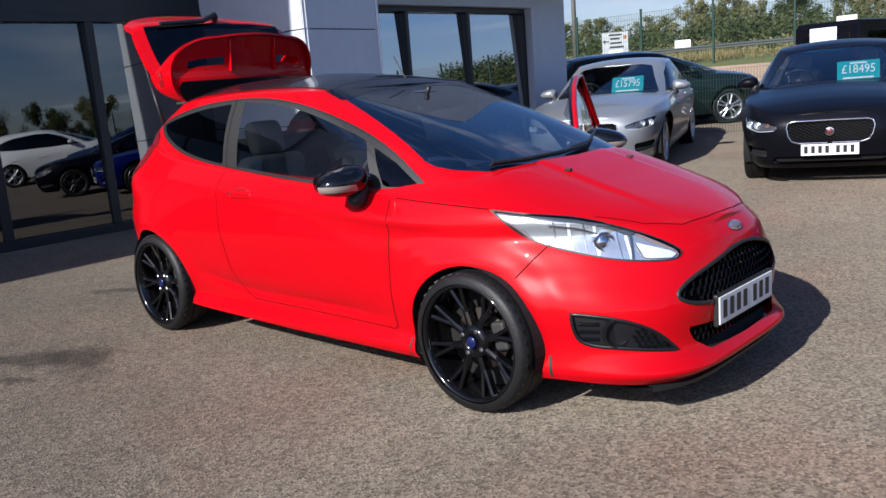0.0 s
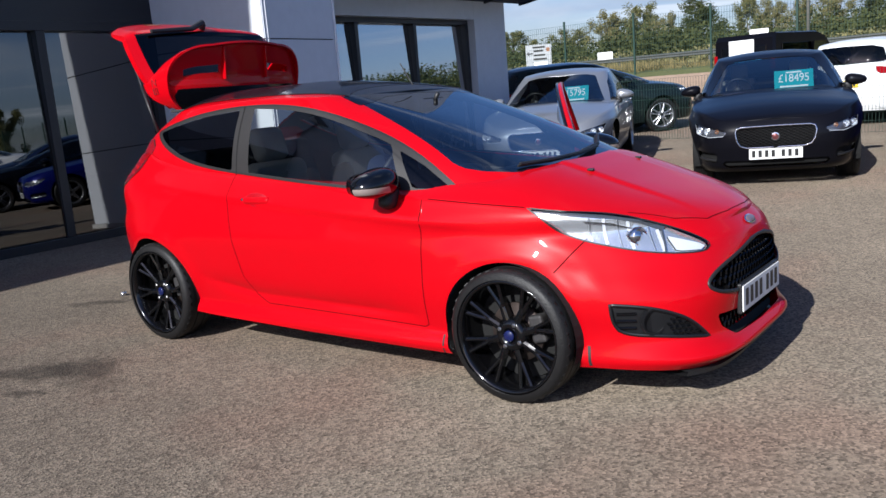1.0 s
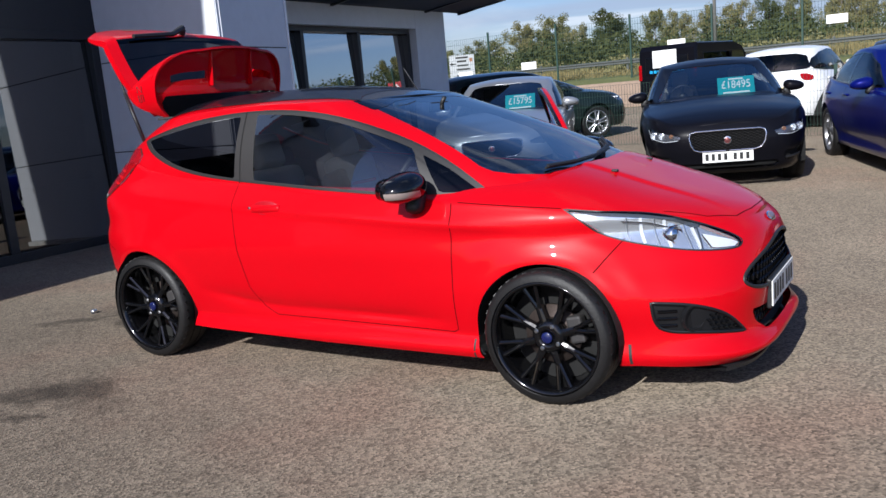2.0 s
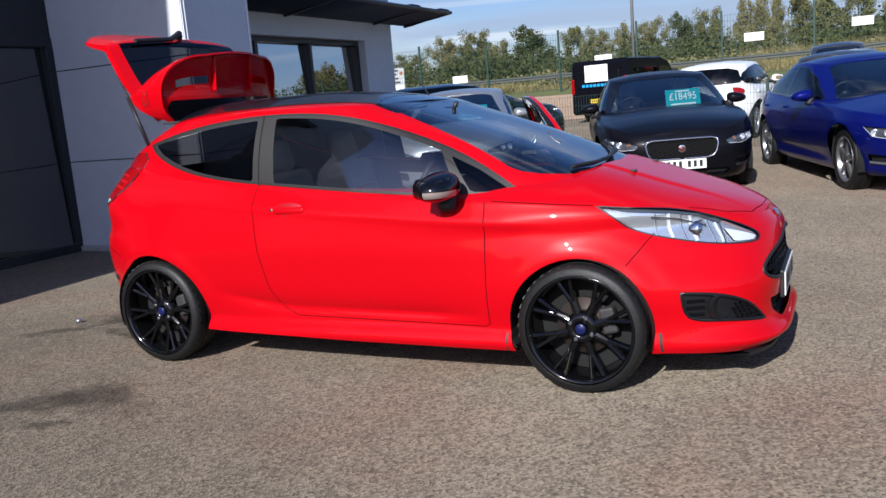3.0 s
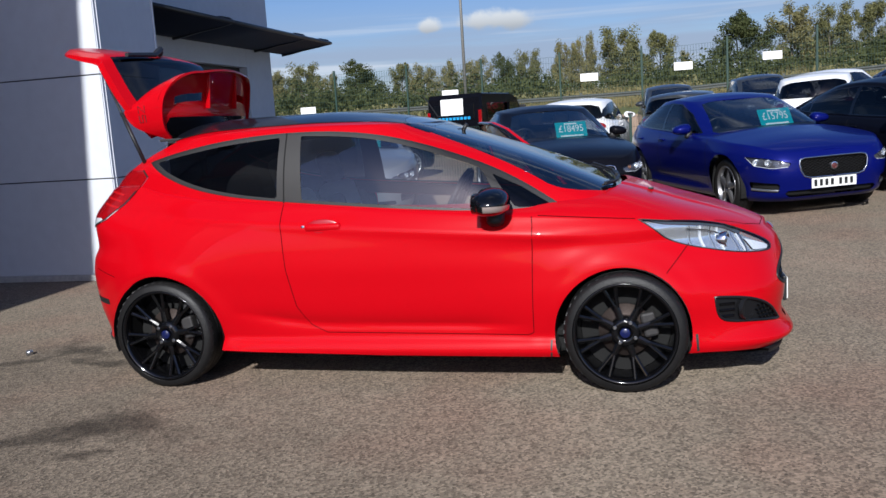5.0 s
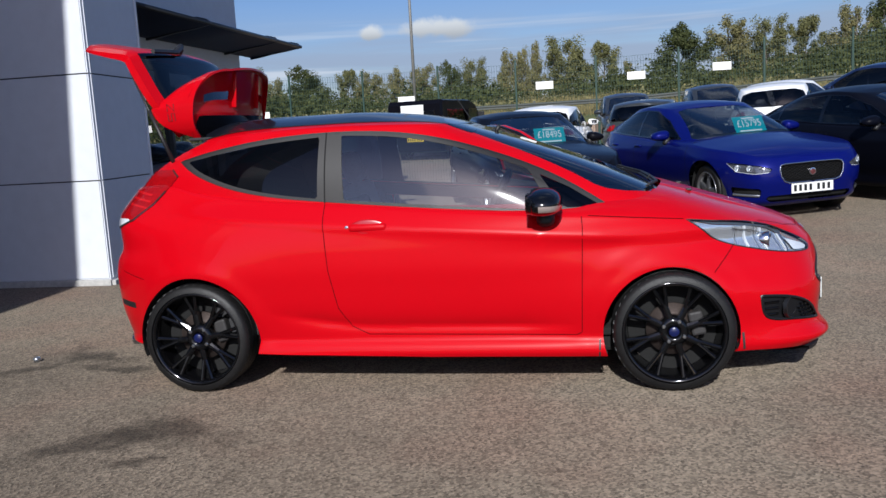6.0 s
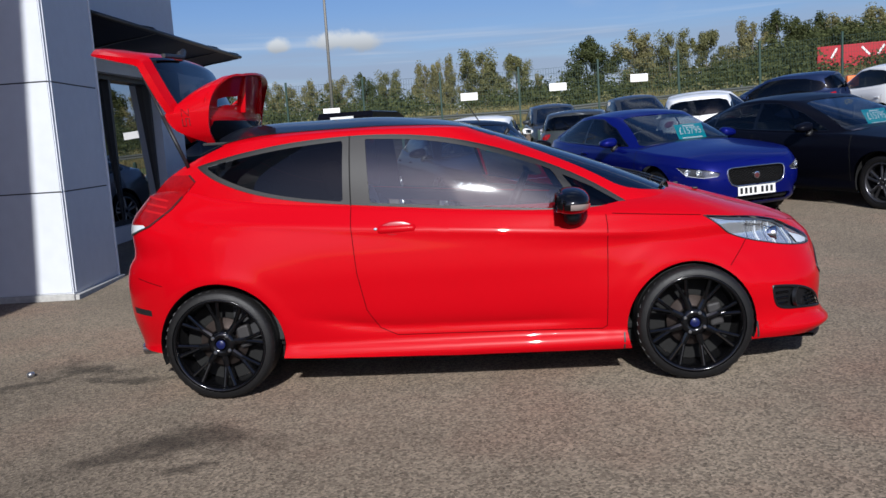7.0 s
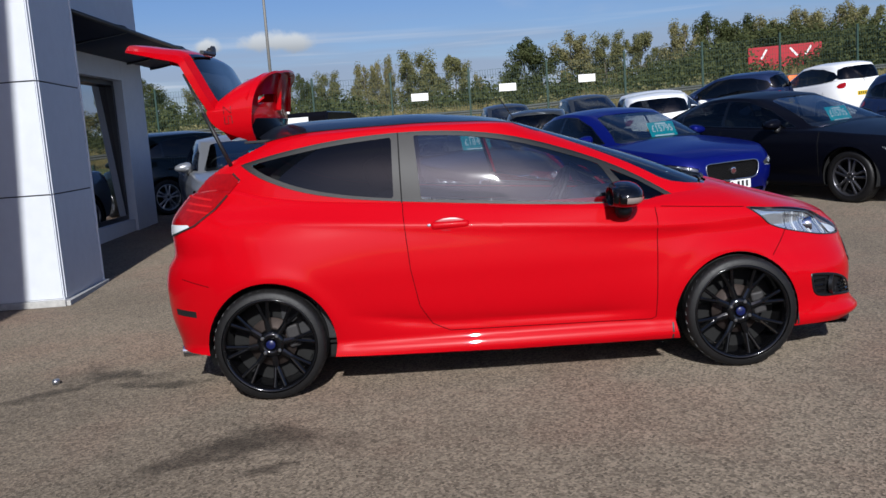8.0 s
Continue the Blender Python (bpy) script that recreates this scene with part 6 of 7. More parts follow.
    hgt.operation = "ADD"
    l.new(chips.outputs["Distance"], hgt.inputs[0]), l.new(fine.outputs["Fac"], hgt.inputs[1])
    l.new(hgt.outputs[0], bp.inputs["Height"]), l.new(bp.outputs[0], b.inputs["Normal"])
    return m


# six small oil stains, then one broad area toned slightly darker
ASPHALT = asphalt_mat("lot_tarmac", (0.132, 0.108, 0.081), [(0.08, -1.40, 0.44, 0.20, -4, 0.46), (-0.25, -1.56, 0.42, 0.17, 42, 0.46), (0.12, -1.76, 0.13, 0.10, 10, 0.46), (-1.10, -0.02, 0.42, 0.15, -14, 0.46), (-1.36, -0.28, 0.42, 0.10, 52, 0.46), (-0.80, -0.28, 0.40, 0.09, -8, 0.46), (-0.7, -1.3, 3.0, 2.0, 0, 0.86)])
ROAD_TAR = asphalt_mat("road_tarmac", (0.08, 0.08, 0.08))
GRASS = mat("rough_grass", (0.115, 0.125, 0.035), rough=0.9, var=0.45, scale=3.0, bump=0.6, bump_scale=25)
PANEL = mat("grey_wall_panel", (0.61, 0.63, 0.67), rough=0.55, var=0.06, scale=2.0, bump=0.03, bump_scale=40)
PANEL_DARK = mat("dark_grey_panel", (0.13, 0.14, 0.155), rough=0.5, var=0.06, scale=2.0)
SEAM = mat("panel_seam", (0.02, 0.022, 0.026), rough=0.7)
ALU = mat("dark_window_frame", (0.018, 0.020, 0.024), rough=0.38, var=0.1)
PALE_TRIM = mat("pale_corner_trim", (0.80, 0.81, 0.82), rough=0.4)
PANE = glass_mat("shop_glass", (0.22, 0.25, 0.27), ior=2.5)
SOLAR = glass_mat("solar_control_glass", (0.25, 0.28, 0.30), ior=8.0)
CONCRETE = mat("concrete", (0.42, 0.41, 0.39), rough=0.85, var=0.25, scale=6, bump=0.3, bump_scale=40)
FENCE_GREEN = mat("green_fence_paint", (0.006, 0.034, 0.023), rough=0.5, var=0.15)
GALV = mat("galvanised_steel", (0.50, 0.52, 0.53), rough=0.45, metal=0.7, var=0.15)
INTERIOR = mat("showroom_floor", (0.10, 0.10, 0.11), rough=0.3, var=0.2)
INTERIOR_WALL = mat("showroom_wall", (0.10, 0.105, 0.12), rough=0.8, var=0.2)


def sheet(name, x0, x1, y0, y1, z, material, label, category, nx=1, ny=1, height=None):
    bm = bmesh.new()
    vs = [[bm.verts.new((x0 + (x1 - x0) * i / nx, y0 + (y1 - y0) * j / ny, z if height is None else height(x0 + (x1 - x0) * i / nx, y0 + (y1 - y0) * j / ny))) for j in range(ny + 1)] for i in range(nx + 1)]
    for i in range(nx):
        for j in range(ny):
            bm.faces.new((vs[i][j], vs[i + 1][j], vs[i + 1][j + 1], vs[i][j + 1]))
    ob = part(name, bm, material, smooth=60 if height else None)
    return tagged(ob, label, category, kind="structure")


BANK_Z = curve([(21.5, 0.0), (23.0, 0.25), (26, 0.90), (30, 1.15), (33, 0.95), (41, 0.95), (50, 1.1), (80, 0.6), (130, 0.2), (200, 0.0)])


def land(x, y):
    """Height of the lot and the land behind it: level round the red car, rising gently to the back and to the east."""
    t = min(max((y - 2.2) / 3.0, 0.0), 1.0)
    z = 0.022 * max(y - 2.2, 0.0) * t if y < 9.5 else 0.1606 + 0.030 * (min(y, 21.5) - 9.5)
    r = min(max((y - 3.0) / 14.0, 0.0), 1.0)
    z += 0.045 * min(max(x - 3.5, 0.0), 18.0) * r * (2 - r)
    return z + (float(BANK_Z(y)) if y > 21.5 else 0.0)


sheet("ground", -2500, 2500, -2500, 2500, -0.30, GRASS, "rough grassland reaching to the horizon", "ground")
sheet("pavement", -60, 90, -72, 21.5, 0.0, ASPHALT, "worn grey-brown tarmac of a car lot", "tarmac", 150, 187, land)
sheet("bank", -220, 260, 21.5, 200, 0.0, GRASS, "grass bank beyond the lot", "grass", 96, 90, land)
EARTH = mat("bare_earth", (0.36, 0.25, 0.17), rough=0.95, var=0.3, scale=2.5, bump=0.4, bump_scale=18)
sheet("verge", -60, 60, 21.5, 25.2, 0.0, EARTH, "bare pinkish earth strip at the edge of the lot", "earth", 60, 8, lambda x, y: land(x, y) + 0.012 + 0.05 * (y - 21.5) * (25.2 - y) / 3.4)
sheet("road", -220, 260, 33.5, 40.5, 0.0, ROAD_TAR, "main road on the bank", "road", 96, 4, lambda x, y: land(x, y) + 0.06)

# building: glazed front at x = -4.9, a fin that stands out, windows at x = -3.9
FIN_Y0, FIN_Y1, FIN_X = 2.60, 3.80, -2.55


def wall_block(name, size, at, material, label, bevel=0.0):
    return tagged(part(name, box_bm(size, at, bevel), material), label, "wall", kind="structure")


H = 7.2
fin = bmesh.new()
poly = [(-4.95, FIN_Y0), (FIN_X, FIN_Y0), (FIN_X - 0.10, FIN_Y1), (-4.95, FIN_Y1)]
add_prism(fin, poly, H)
fin = tagged(part("wall_fin", fin, PANEL), "pale grey panelled fin wall standing out from the showroom", "wall", kind="structure")
for z in (1.03, 2.05, 3.07, 4.09, 5.11, 6.13):
    part("panel_seam", box_bm((2.40, 0.008, 0.010), (-3.75, FIN_Y0 - 0.001, z)), SEAM, fin)
    part("panel_seam", box_bm((0.008, 1.05, 0.010), (FIN_X - 0.05, 3.19, z), m=Matrix.Rotation(math.atan2(0.10, 1.2), 4, "Z")), SEAM, fin)
slant = Matrix.Rotation(math.atan2(0.10, 1.2), 4, "Z")
for z in (0.065, 1.03, 2.05, 3.07, 4.09, 5.11, 6.13):
    top = 1.03 if z < 1 else min(z + 1.02, H)
    part("panel", box_bm((2.36, 0.012, top - z - 0.012), (-3.74, FIN_Y0 - 0.005, (z + top) / 2), 0.003), PANEL, fin)
    part("panel", box_bm((0.012, 1.10, top - z - 0.012), (FIN_X - 0.046, 3.185, (z + top) / 2), 0.003, m=slant), PANEL, fin)
part("corner_trim", box_bm((0.026, 0.030, H), (FIN_X - 0.094, FIN_Y1 - 0.03, H / 2), 0.004), PALE_TRIM, fin)
for z in np.arange(0.5, 6.5, 0.55):
    part("rivet", lathe_bm([(0, 0), (0.008, 0), (0.006, 0.004), (0, 0.005)], 8, pose(FIN_X - 0.013, FIN_Y0 + 0.12, z, 0, 90, 0)), PALE_TRIM, fin)
part("plinth", box_bm((2.42, 0.05, 0.06), (-3.74, FIN_Y0 - 0.02, 0.03), 0.006), CONCRETE, fin)
part("plinth", box_bm((0.07, 1.24, 0.05), (FIN_X - 0.03, 3.20, 0.025), 0.006, m=Matrix.Rotation(math.atan2(0.10, 1.2), 4, "Z")), CONCRETE, fin)
# an unseen twin fin nearer the sun, added and shaped to shade the entrance
fin2 = bmesh.new()
add_prism(fin2, [(-4.94, 0), (-2.54, 0), (-2.54, 4.5), (-2.20, 9.4), (-4.94, 9.4)], 1.2, Matrix.Translation((0, -5.0, 0)) @ pose(0, 0, 0, 90, 0, 0))
fin2 = tagged(part("unseen_shade_fin", fin2, PANEL), "unseen pale grey fin wall added to shade the entrance", "wall", kind="structure")
# main walls
wall_block("wall_upper", (0.35, 7.4, H - 3.38), (-4.66, -1.12, 3.38 + (H - 3.38) / 2), PANEL, "dark grey panelled wall above the entrance")
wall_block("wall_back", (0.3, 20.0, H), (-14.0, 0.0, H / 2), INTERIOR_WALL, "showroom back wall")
wall_block("wall_south", (9.2, 0.3, H), (-9.5, -6.3, H / 2), PANEL, "showroom side wall")
wall_block("wall_north", (10.0, 0.3, H), (-8.95, 9.25, H / 2), PANEL, "showroom side wall")
tagged(part("roof_slab", box_bm((10.4, 16.0, 0.3), (-9.2, 1.5, H + 0.15)), PANEL_DARK), "flat showroom roof", "roof", kind="structure")
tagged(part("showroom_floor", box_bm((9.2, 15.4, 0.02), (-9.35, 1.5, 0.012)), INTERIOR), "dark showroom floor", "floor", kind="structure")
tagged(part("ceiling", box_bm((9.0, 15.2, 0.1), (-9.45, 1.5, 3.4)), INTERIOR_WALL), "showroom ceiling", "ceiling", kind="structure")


def glazing(name, x, y0, y1, z0, z1, mullions, label="dark framed showroom window", fw=0.075, depth=0.12, tilt=0.0, glass=PANE):
    w = thing(name, label, "window", kind="structure")
    part("window_frame", box_bm((depth, y1 - y0, fw), (x, (y0 + y1) / 2, z1 - fw / 2), 0.006), ALU, w)
    part("window_frame", box_bm((depth, y1 - y0, fw), (x, (y0 + y1) / 2, z0 + fw / 2), 0.006), ALU, w)
    ys = [y0, *mullions, y1]
    for y in ys:
        part("mullion", box_bm((depth + 0.01, fw, z1 - z0 - 2 * fw), (x, min(max(y, y0 + fw / 2), y1 - fw / 2), (z0 + z1) / 2), 0.006), ALU, w)
    for a, b in zip(ys, ys[1:]):
        p = part("pane", box_bm((0.012, b - a - fw, z1 - z0 - 2 * fw)), glass, w, matrix=pose(x, (a + b) / 2, (z0 + z1) / 2, 0, -tilt, 0))
        p.visible_shadow = False
    return w


glazing("window_1", -4.52, -4.9, 2.59, 0.0, 2.42, [-3.9, -2.6, -1.3, 0.0, 1.18], label="dark framed glass entrance front in shade", fw=0.10, tilt=1.8)
wall_block("lintel", (0.30, 7.45, 0.95), (-4.62, -1.14, 2.895), ALU, "dark fascia above the entrance glass")
# pane tilt is added to lift the reflection from the trees to the sky
glazing("window_2", -4.02, 3.95, 8.40, 0.32, 2.50, [5.6, 6.95], label="dark framed showroom windows beside the fin, panes tilted to mirror more sky", tilt=2.7, glass=SOLAR)
wall_block("wall_pier", (0.35, 0.95, 3.1), (-4.0, 8.88, 1.55), PANEL, "grey corner pier")
wall_block("wall_sill", (0.30, 4.60, 0.32), (-4.02, 6.1, 0.16), PANEL, "grey sill wall below the windows")
wall_block("wall_head", (0.35, 4.60, 0.62), (-4.0, 6.10, 2.81), PANEL, "grey wall above the windows")
wall_block("wall_top", (0.35, 5.55, H - 3.12), (-4.0, 6.575, 3.12 + (H - 3.12) / 2), PANEL, "grey upper wall")


def sunshade():
    c = thing("sunshade", "dark blue metal sunshade canopy above the showroom windows", "canopy")
    bm = bmesh.new()
    prof = [(-3.82, 2.80), (-3.82, 2.93), (-3.6, 2.972), (-3.3, 3.00), (-3.05, 3.00), (-2.93, 2.975), (-2.87, 2.93), (-2.92, 2.905), (-3.1, 2.88), (-3.4, 2.85), (-3.65, 2.815)]
    y0, y1 = 3.9, 9.95
    a = [bm.verts.new((x, y0, z)) for x, z in prof]
    b = [bm.verts.new((x, y1, z)) for x, z in prof]
    k = len(prof)
    bm.faces.new(a[::-1]), bm.faces.new(b)
    for i in range(k):
        bm.faces.new((a[i], a[(i + 1) % k], b[(i + 1) % k], b[i]))
    part("blade", bm, mat("sunshade_blue", (0.018, 0.024, 0.042), rough=0.6, spec=0.25, var=0.1), c, smooth=30)
    for y in (3.95, 6.19, 8.77, 9.90):
        bm = bmesh.new()
        add_prism(bm, [(-3.37 + (px + 3.37) * (1.03 if px > -3.8 else 1.0), 2.91 + (pz - 2.91) * 1.3) for px, pz in prof], 0.05, Matrix.Translation((0, y, 0)) @ pose(0, 0, 0, 90, 0, 0))
        part("bracket", bm, ALU, c, smooth=30)
    part("front_tube", tube_bm([(-2.89, y0, 2.935), (-2.89, y1, 2.935)], 0.028, 10), ALU, c, smooth=60)
    return c


sunshade()

# ---- the cars ----
build_hero(pose(0, 0.05, 0, 0, 0, 0))


def settle(m, spec):
    """Lets a car at the level pose m stand on the sloping lot."""
    L = spec["axle"]
    f, b = m @ Vector((L, 0, 0)), m @ Vector((0, 0, 0))
    zf, zb = land(f.x, f.y), land(b.x, b.y)
    s1, s2 = m @ Vector((L / 2, 0.75, 0)), m @ Vector((L / 2, -0.75, 0))
    roll = math.degrees(math.atan2(land(s1.x, s1.y) - land(s2.x, s2.y), 1.5))
    return Matrix.Translation((0, 0, zb - 0.004)) @ m @ pose(0, 0, 0, 0, -math.degrees(math.atan2(zf - zb, L)), 0) @ pose(0, 0, 0, roll, 0, 0)


def parked(nose, toward, spec):
    """The pose of a car whose nose stands at nose (x, y), turned by toward degrees from -y towards +x."""
    nx = max(x for _, x in spec["xf"])
    a = radians(toward - 90)
    return settle(pose(nose[0] - nx * math.cos(a), nose[1] - nx * math.sin(a), 0, 0, 0, toward - 90), spec)


SUV = scaled(HATCH, 1.06, 1.05, 1.13)
SUV["wheel_r"] = 0.36
XF = scaled(SALOON, 1.045, 1.02, 1.02)

p_black = parked((1.88, 5.42), 17, SALOON)
build_car("saloon_car", "black saloon car with mesh grille parked facing out", "car", SALOON, BLACK_PAINT, p_black, h=0.035, seat_mat=CREAM, rims=ALLOY, amber=True)
p_blue = parked((4.62, 5.20), 20, SALOON)
build_car("saloon_car", "bright blue saloon car with silver wheels parked facing out", "car", SALOON, BLUE_PAINT, p_blue, h=0.035, rims=MID_ALLOY, twin=False, blade=True)
p_grey = parked((-1.10, 5.67), 20, SALOON)
build_car("saloon_car", "silver-grey saloon car parked beside the showroom", "car", SALOON, GREY_PAINT, p_grey, h=0.035)
p_xf = parked((7.35, 5.05), 27, XF)
build_car("saloon_car", "navy-black saloon car with dark windows parked facing out", "car", XF, NAVY_PAINT, p_xf, h=0.035, rims=DARK_ALLOY)
for pm, words, x, y in ((p_black, "£18495", 1.87, 0.26), (p_blue, "£15795", 1.85, 0.31), (p_grey, "£15795", 1.87, 0.22), (p_xf, "£15795", 1.95, 0.30)):
    price_card(pm @ pose(x - 0.02, y, 1.055, 0, 0, 90) @ pose(0, 0, 0, -33, 0, 0), words, 0.88)


def stand(x, y, yaw, spec):
    """The pose of a car whose middle stands at (x, y), heading yaw degrees from +x."""
    mid = spec["axle"] / 2
    a = radians(yaw)
    return settle(pose(x - mid * math.cos(a), y - mid * math.sin(a), 0, 0, 0, yaw), spec)


MID = scaled(HATCH, 0.97, 0.93, 1.05)
LOW = scaled(HATCH, 0.95, 0.97, 0.95)
SHORT = scaled(HATCH, 0.95, 1.0, 1.12)
FLAT = scaled(HATCH, 1.0, 1.0, 1.0)
for s in (MID, LOW, SHORT, FLAT):
    s["wheel_r"] = 0.33
far = dict(h=0.06, chrome_rim=False, glass=PRIVACY, cabin_seats=False)
build_car("estate_car", "dark green sport utility car parked behind a mesh fence", "car", FLAT, GREEN_PAINT, stand(-3.65, 12.0, 45, FLAT), **far)
build_car("crossover_car", "white crossover car with red tail lamps seen from behind", "car", LOW, WHITE_PAINT, stand(1.35, 13.7, 84, LOW), **far)
build_car("hatchback", "white hatchback with dark rear window parked nose in", "car", HATCH, WHITE_PAINT, stand(6.1, 14.2, 78, HATCH), **far)
build_car("estate_car", "dark sport utility car with red tail lamps parked nose in", "car", LOW, DARKGREY_PAINT, stand(3.5, 14.6, 80, LOW), **far)
build_car("pickup_car", "dark grey utility car parked facing out", "car", MID, DARKGREY_PAINT, stand(3.3, 20.0, -86, MID), **far)
build_car("pickup_car", "dark blue-grey utility car parked facing out", "car", MID, DARKGREY_PAINT, stand(5.7, 19.8, -86, MID), **far)
build_car("hatchback", "small white hatchback at the back of the lot", "car", HATCH, WHITE_PAINT, stand(7.1, 17.2, -82, HATCH), **far)
build_car("estate_car", "dark blue sport utility car with red tail lamps", "car", SHORT, DARKBLUE_PAINT, stand(9.3, 18.7, 140, SHORT), **far)
build_car("estate_car", "white sport utility car with yellow rear plate", "car", SHORT, WHITE_PAINT, stand(12.3, 19.2, 100, SHORT), **far)
build_car("estate_car", "black sport utility car at the end of the row", "car", SUV, BLACK_PAINT, stand(14.0, 15.5, 120, SUV), **far)
build_car("hatchback", "dark blue hatchback parked at the end of the row", "car", HATCH, DARKBLUE_PAINT, stand(10.3, 9.3, -62, HATCH), **far)


def van(name, label, m, body, length, height, width, band=None, box=False):
    """A van with a sloped nose, side windows, wheels and lamps; x forward."""
    v = thing(name, label, "van", m, "vans")
    L, Hh, W = length, height, width / 2
    prof = [(0, 0.35), (0, Hh - 0.12), (0.10, Hh), (L - 1.75, Hh), (L - 1.25, Hh - 0.12), (L - 0.62, 1.12 * min(Hh / 2.0, 1.25)), (L - 0.10, 0.92 * min(Hh / 2.0, 1.2)), (L, 0.70), (L, 0.35), (L - 0.1, 0.25), (0.1, 0.25)]
    bm = bmesh.new()
    rows = []
    for y, s in ((-W, 0.965), (-W * 0.94, 1.0), (W * 0.94, 1.0), (W, 0.965)):
        rows.append([bm.verts.new((L / 2 + (x - L / 2) * s, y * (1 - 0.10 * max(0, z - 1.0) / Hh), z if z < 1 else 1 + (z - 1) * s)) for x, z in prof])
    k = len(prof)
    for a, b in zip(rows, rows[1:]):
        for i in range(k):
            bm.faces.new((a[i], b[i], b[(i + 1) % k], a[(i + 1) % k]))
    bm.faces.new(rows[0]), bm.faces.new(rows[-1][::-1])
    bmesh.ops.recalc_face_normals(bm, faces=bm.faces)
    part("body", bm, body, v, smooth=35)
    zt, zl = Hh - 0.22, 1.08 * min(Hh / 2.0, 1.2)
    for s in (-1, 1):
        yy = s * (W * (1 - 0.10 * ((zt + zl) / 2 - 1) / Hh) + 0.004)
        lean = Matrix.Rotation(s * 0.06, 4, "X")
        for x0, x1 in ((0.35, 1.75), (1.80, L - 2.2)):
            part("side_window", box_bm((x1 - x0, 0.02, (zt - zl) * 0.80), ((x0 + x1) / 2, yy, (zt + zl) / 2), 0.01, m=lean), PRIVACY if box else GLOSS_BLACK, v, "dark side window")
        bm = bmesh.new()
        add_prism(bm, [(L - 2.1, zl), (L - 0.95, zl), (L - 1.5, zt - 0.05), (L - 2.1, zt - 0.05)], 0.02, Matrix.Translation((0, yy + 0.01, 0)) @ pose(0, 0, 0, 90, 0, 0) @ Matrix.Rotation(-s * 0.06, 4, "X"))
        part("cab_window", bm, GLOSS_BLACK, v, "dark cab window")
        if band:
            part("side_band", box_bm((1.5, 0.016, 1.15), (L - 3.0, s * (W + 0.0), 1.25), 0.004, m=lean), band, v, "teal panel")
        part("rub_strip", box_bm((L * 0.62, 0.03, 0.10), (L * 0.42, s * (W + 0.002), 0.62), 0.01), PLASTIC, v)
        part("door_mirror", box_bm((0.10, 0.20, 0.26), (L - 1.10, s * (W + 0.10), 1.25), 0.03, 3), PLASTIC, v)
        part("tail_lamp", box_bm((0.05, 0.10, 0.42), (0.02, s * (W - 0.08), 1.05), 0.01), RED_LENS, v)
        part("headlamp", box_bm((0.35, 0.06, 0.22), (L - 0.24, s * (W - 0.06), 0.82), 0.03, 3), CLEAR_LAMP, v)
        for x in (0.95, L - 0.95):
            wheel(v, (x, s * (W - 0.13), 0.339), s, 0.34, 0.235, 0.21, 6, ALLOY, twin=False, cap=PLASTIC, bolts=5, disc=False)
    bm = bmesh.new()
    ws = [(L - 1.27, Hh - 0.16), (L - 0.66, 1.16 * min(Hh / 2.0, 1.25))]
    q = [bm.verts.new((x + 0.012, y, z + 0.012)) for (x, z), ys in zip(ws, ((-W * 0.80, W * 0.80), (W * 0.88, -W * 0.88))) for y in ys]
    bm.faces.new(q)
    part("windscreen", bm, GLOSS_BLACK, v, "dark windscreen")
    part("rear_window", box_bm((0.02, width * 0.72, 0.45), (-0.005, 0, Hh - 0.52), 0.01), GLOSS_BLACK, v)
    number_plate(v, pose(-0.012, 0, 0.62, 0, 0, -90), yellow=True)
    number_plate(v, pose(L + 0.012, 0, 0.50, 0, 0, 90))
    return v


v = van("van", "black crew van with white notice and blue lettering bars", pose(-2.75, 19.2, land(-2.7, 19), 0, 0, 76), BLACK_PAINT, 3.9, 1.74, 1.80, box=True)
part("rear_notice", box_bm((0.012, 0.72, 0.46), (-0.02, 0.05, 1.38), 0.003), WHITE_BOARD, v, "white notice")
BLUE_INK = mat("blue_ink", (0.02, 0.30, 0.62), rough=0.5)
for k in range(9):
    part("text_bar", box_bm((0.010, 0.085, 0.075), (-0.02, -0.48 + k * 0.118, 1.05), 0.002), BLUE_INK, v)

# ---- fences ----
def wire_panel(w, hgt, gap_x, gap_z, th):
    bm = bmesh.new()
    for i in range(int(w / gap_x) + 1):
        add_box(bm, (th, th, hgt), (i * gap_x, 0, hgt / 2))
    for j in range(int(hgt / gap_z) + 1):
        add_box(bm, (w, th, th), (w / 2, th, j * gap_z))
    return bm


FY = 26.2
fence = thing("mesh_fence", "green welded mesh fence with posts and white boards", "fence")
src = bpy.data.meshes.new("mesh_panel")
bm = wire_panel(2.84, 2.0, 0.095, 0.20, 0.007)
bm.to_mesh(src)
bm.free()
src.materials.append(FENCE_GREEN)
post = bpy.data.meshes.new("post")
bm = box_bm((0.07, 0.07, 2.3), (0, 0, 1.05), 0.008)
bm.to_mesh(post)
bm.free()
post.materials.append(FENCE_GREEN)
for i in range(-12, 18):
    x = -0.33 + 2.86 * i
    z = land(x, FY)
    for me, name, dz in ((src, "mesh_panel", 0.05), (post, "post", 0.0)):
        ob = new(name, me)
        ob.parent = fence
        ob.matrix_local = pose(x, FY, z + dz, 0, -math.degrees(math.atan2(land(x + 2.86, FY) - z, 2.86)) if name == "mesh_panel" else 0, 0)
for x in (-12.86, -10.07, -4.4, 0.70, 3.93, 6.84):
    z = 2.66 + 0.045 * x
    b = part("white_board", box_bm((0.62, 0.012, 0.27), (x, FY - 0.05, z), 0.003), WHITE_BOARD, fence, "white board on the fence")

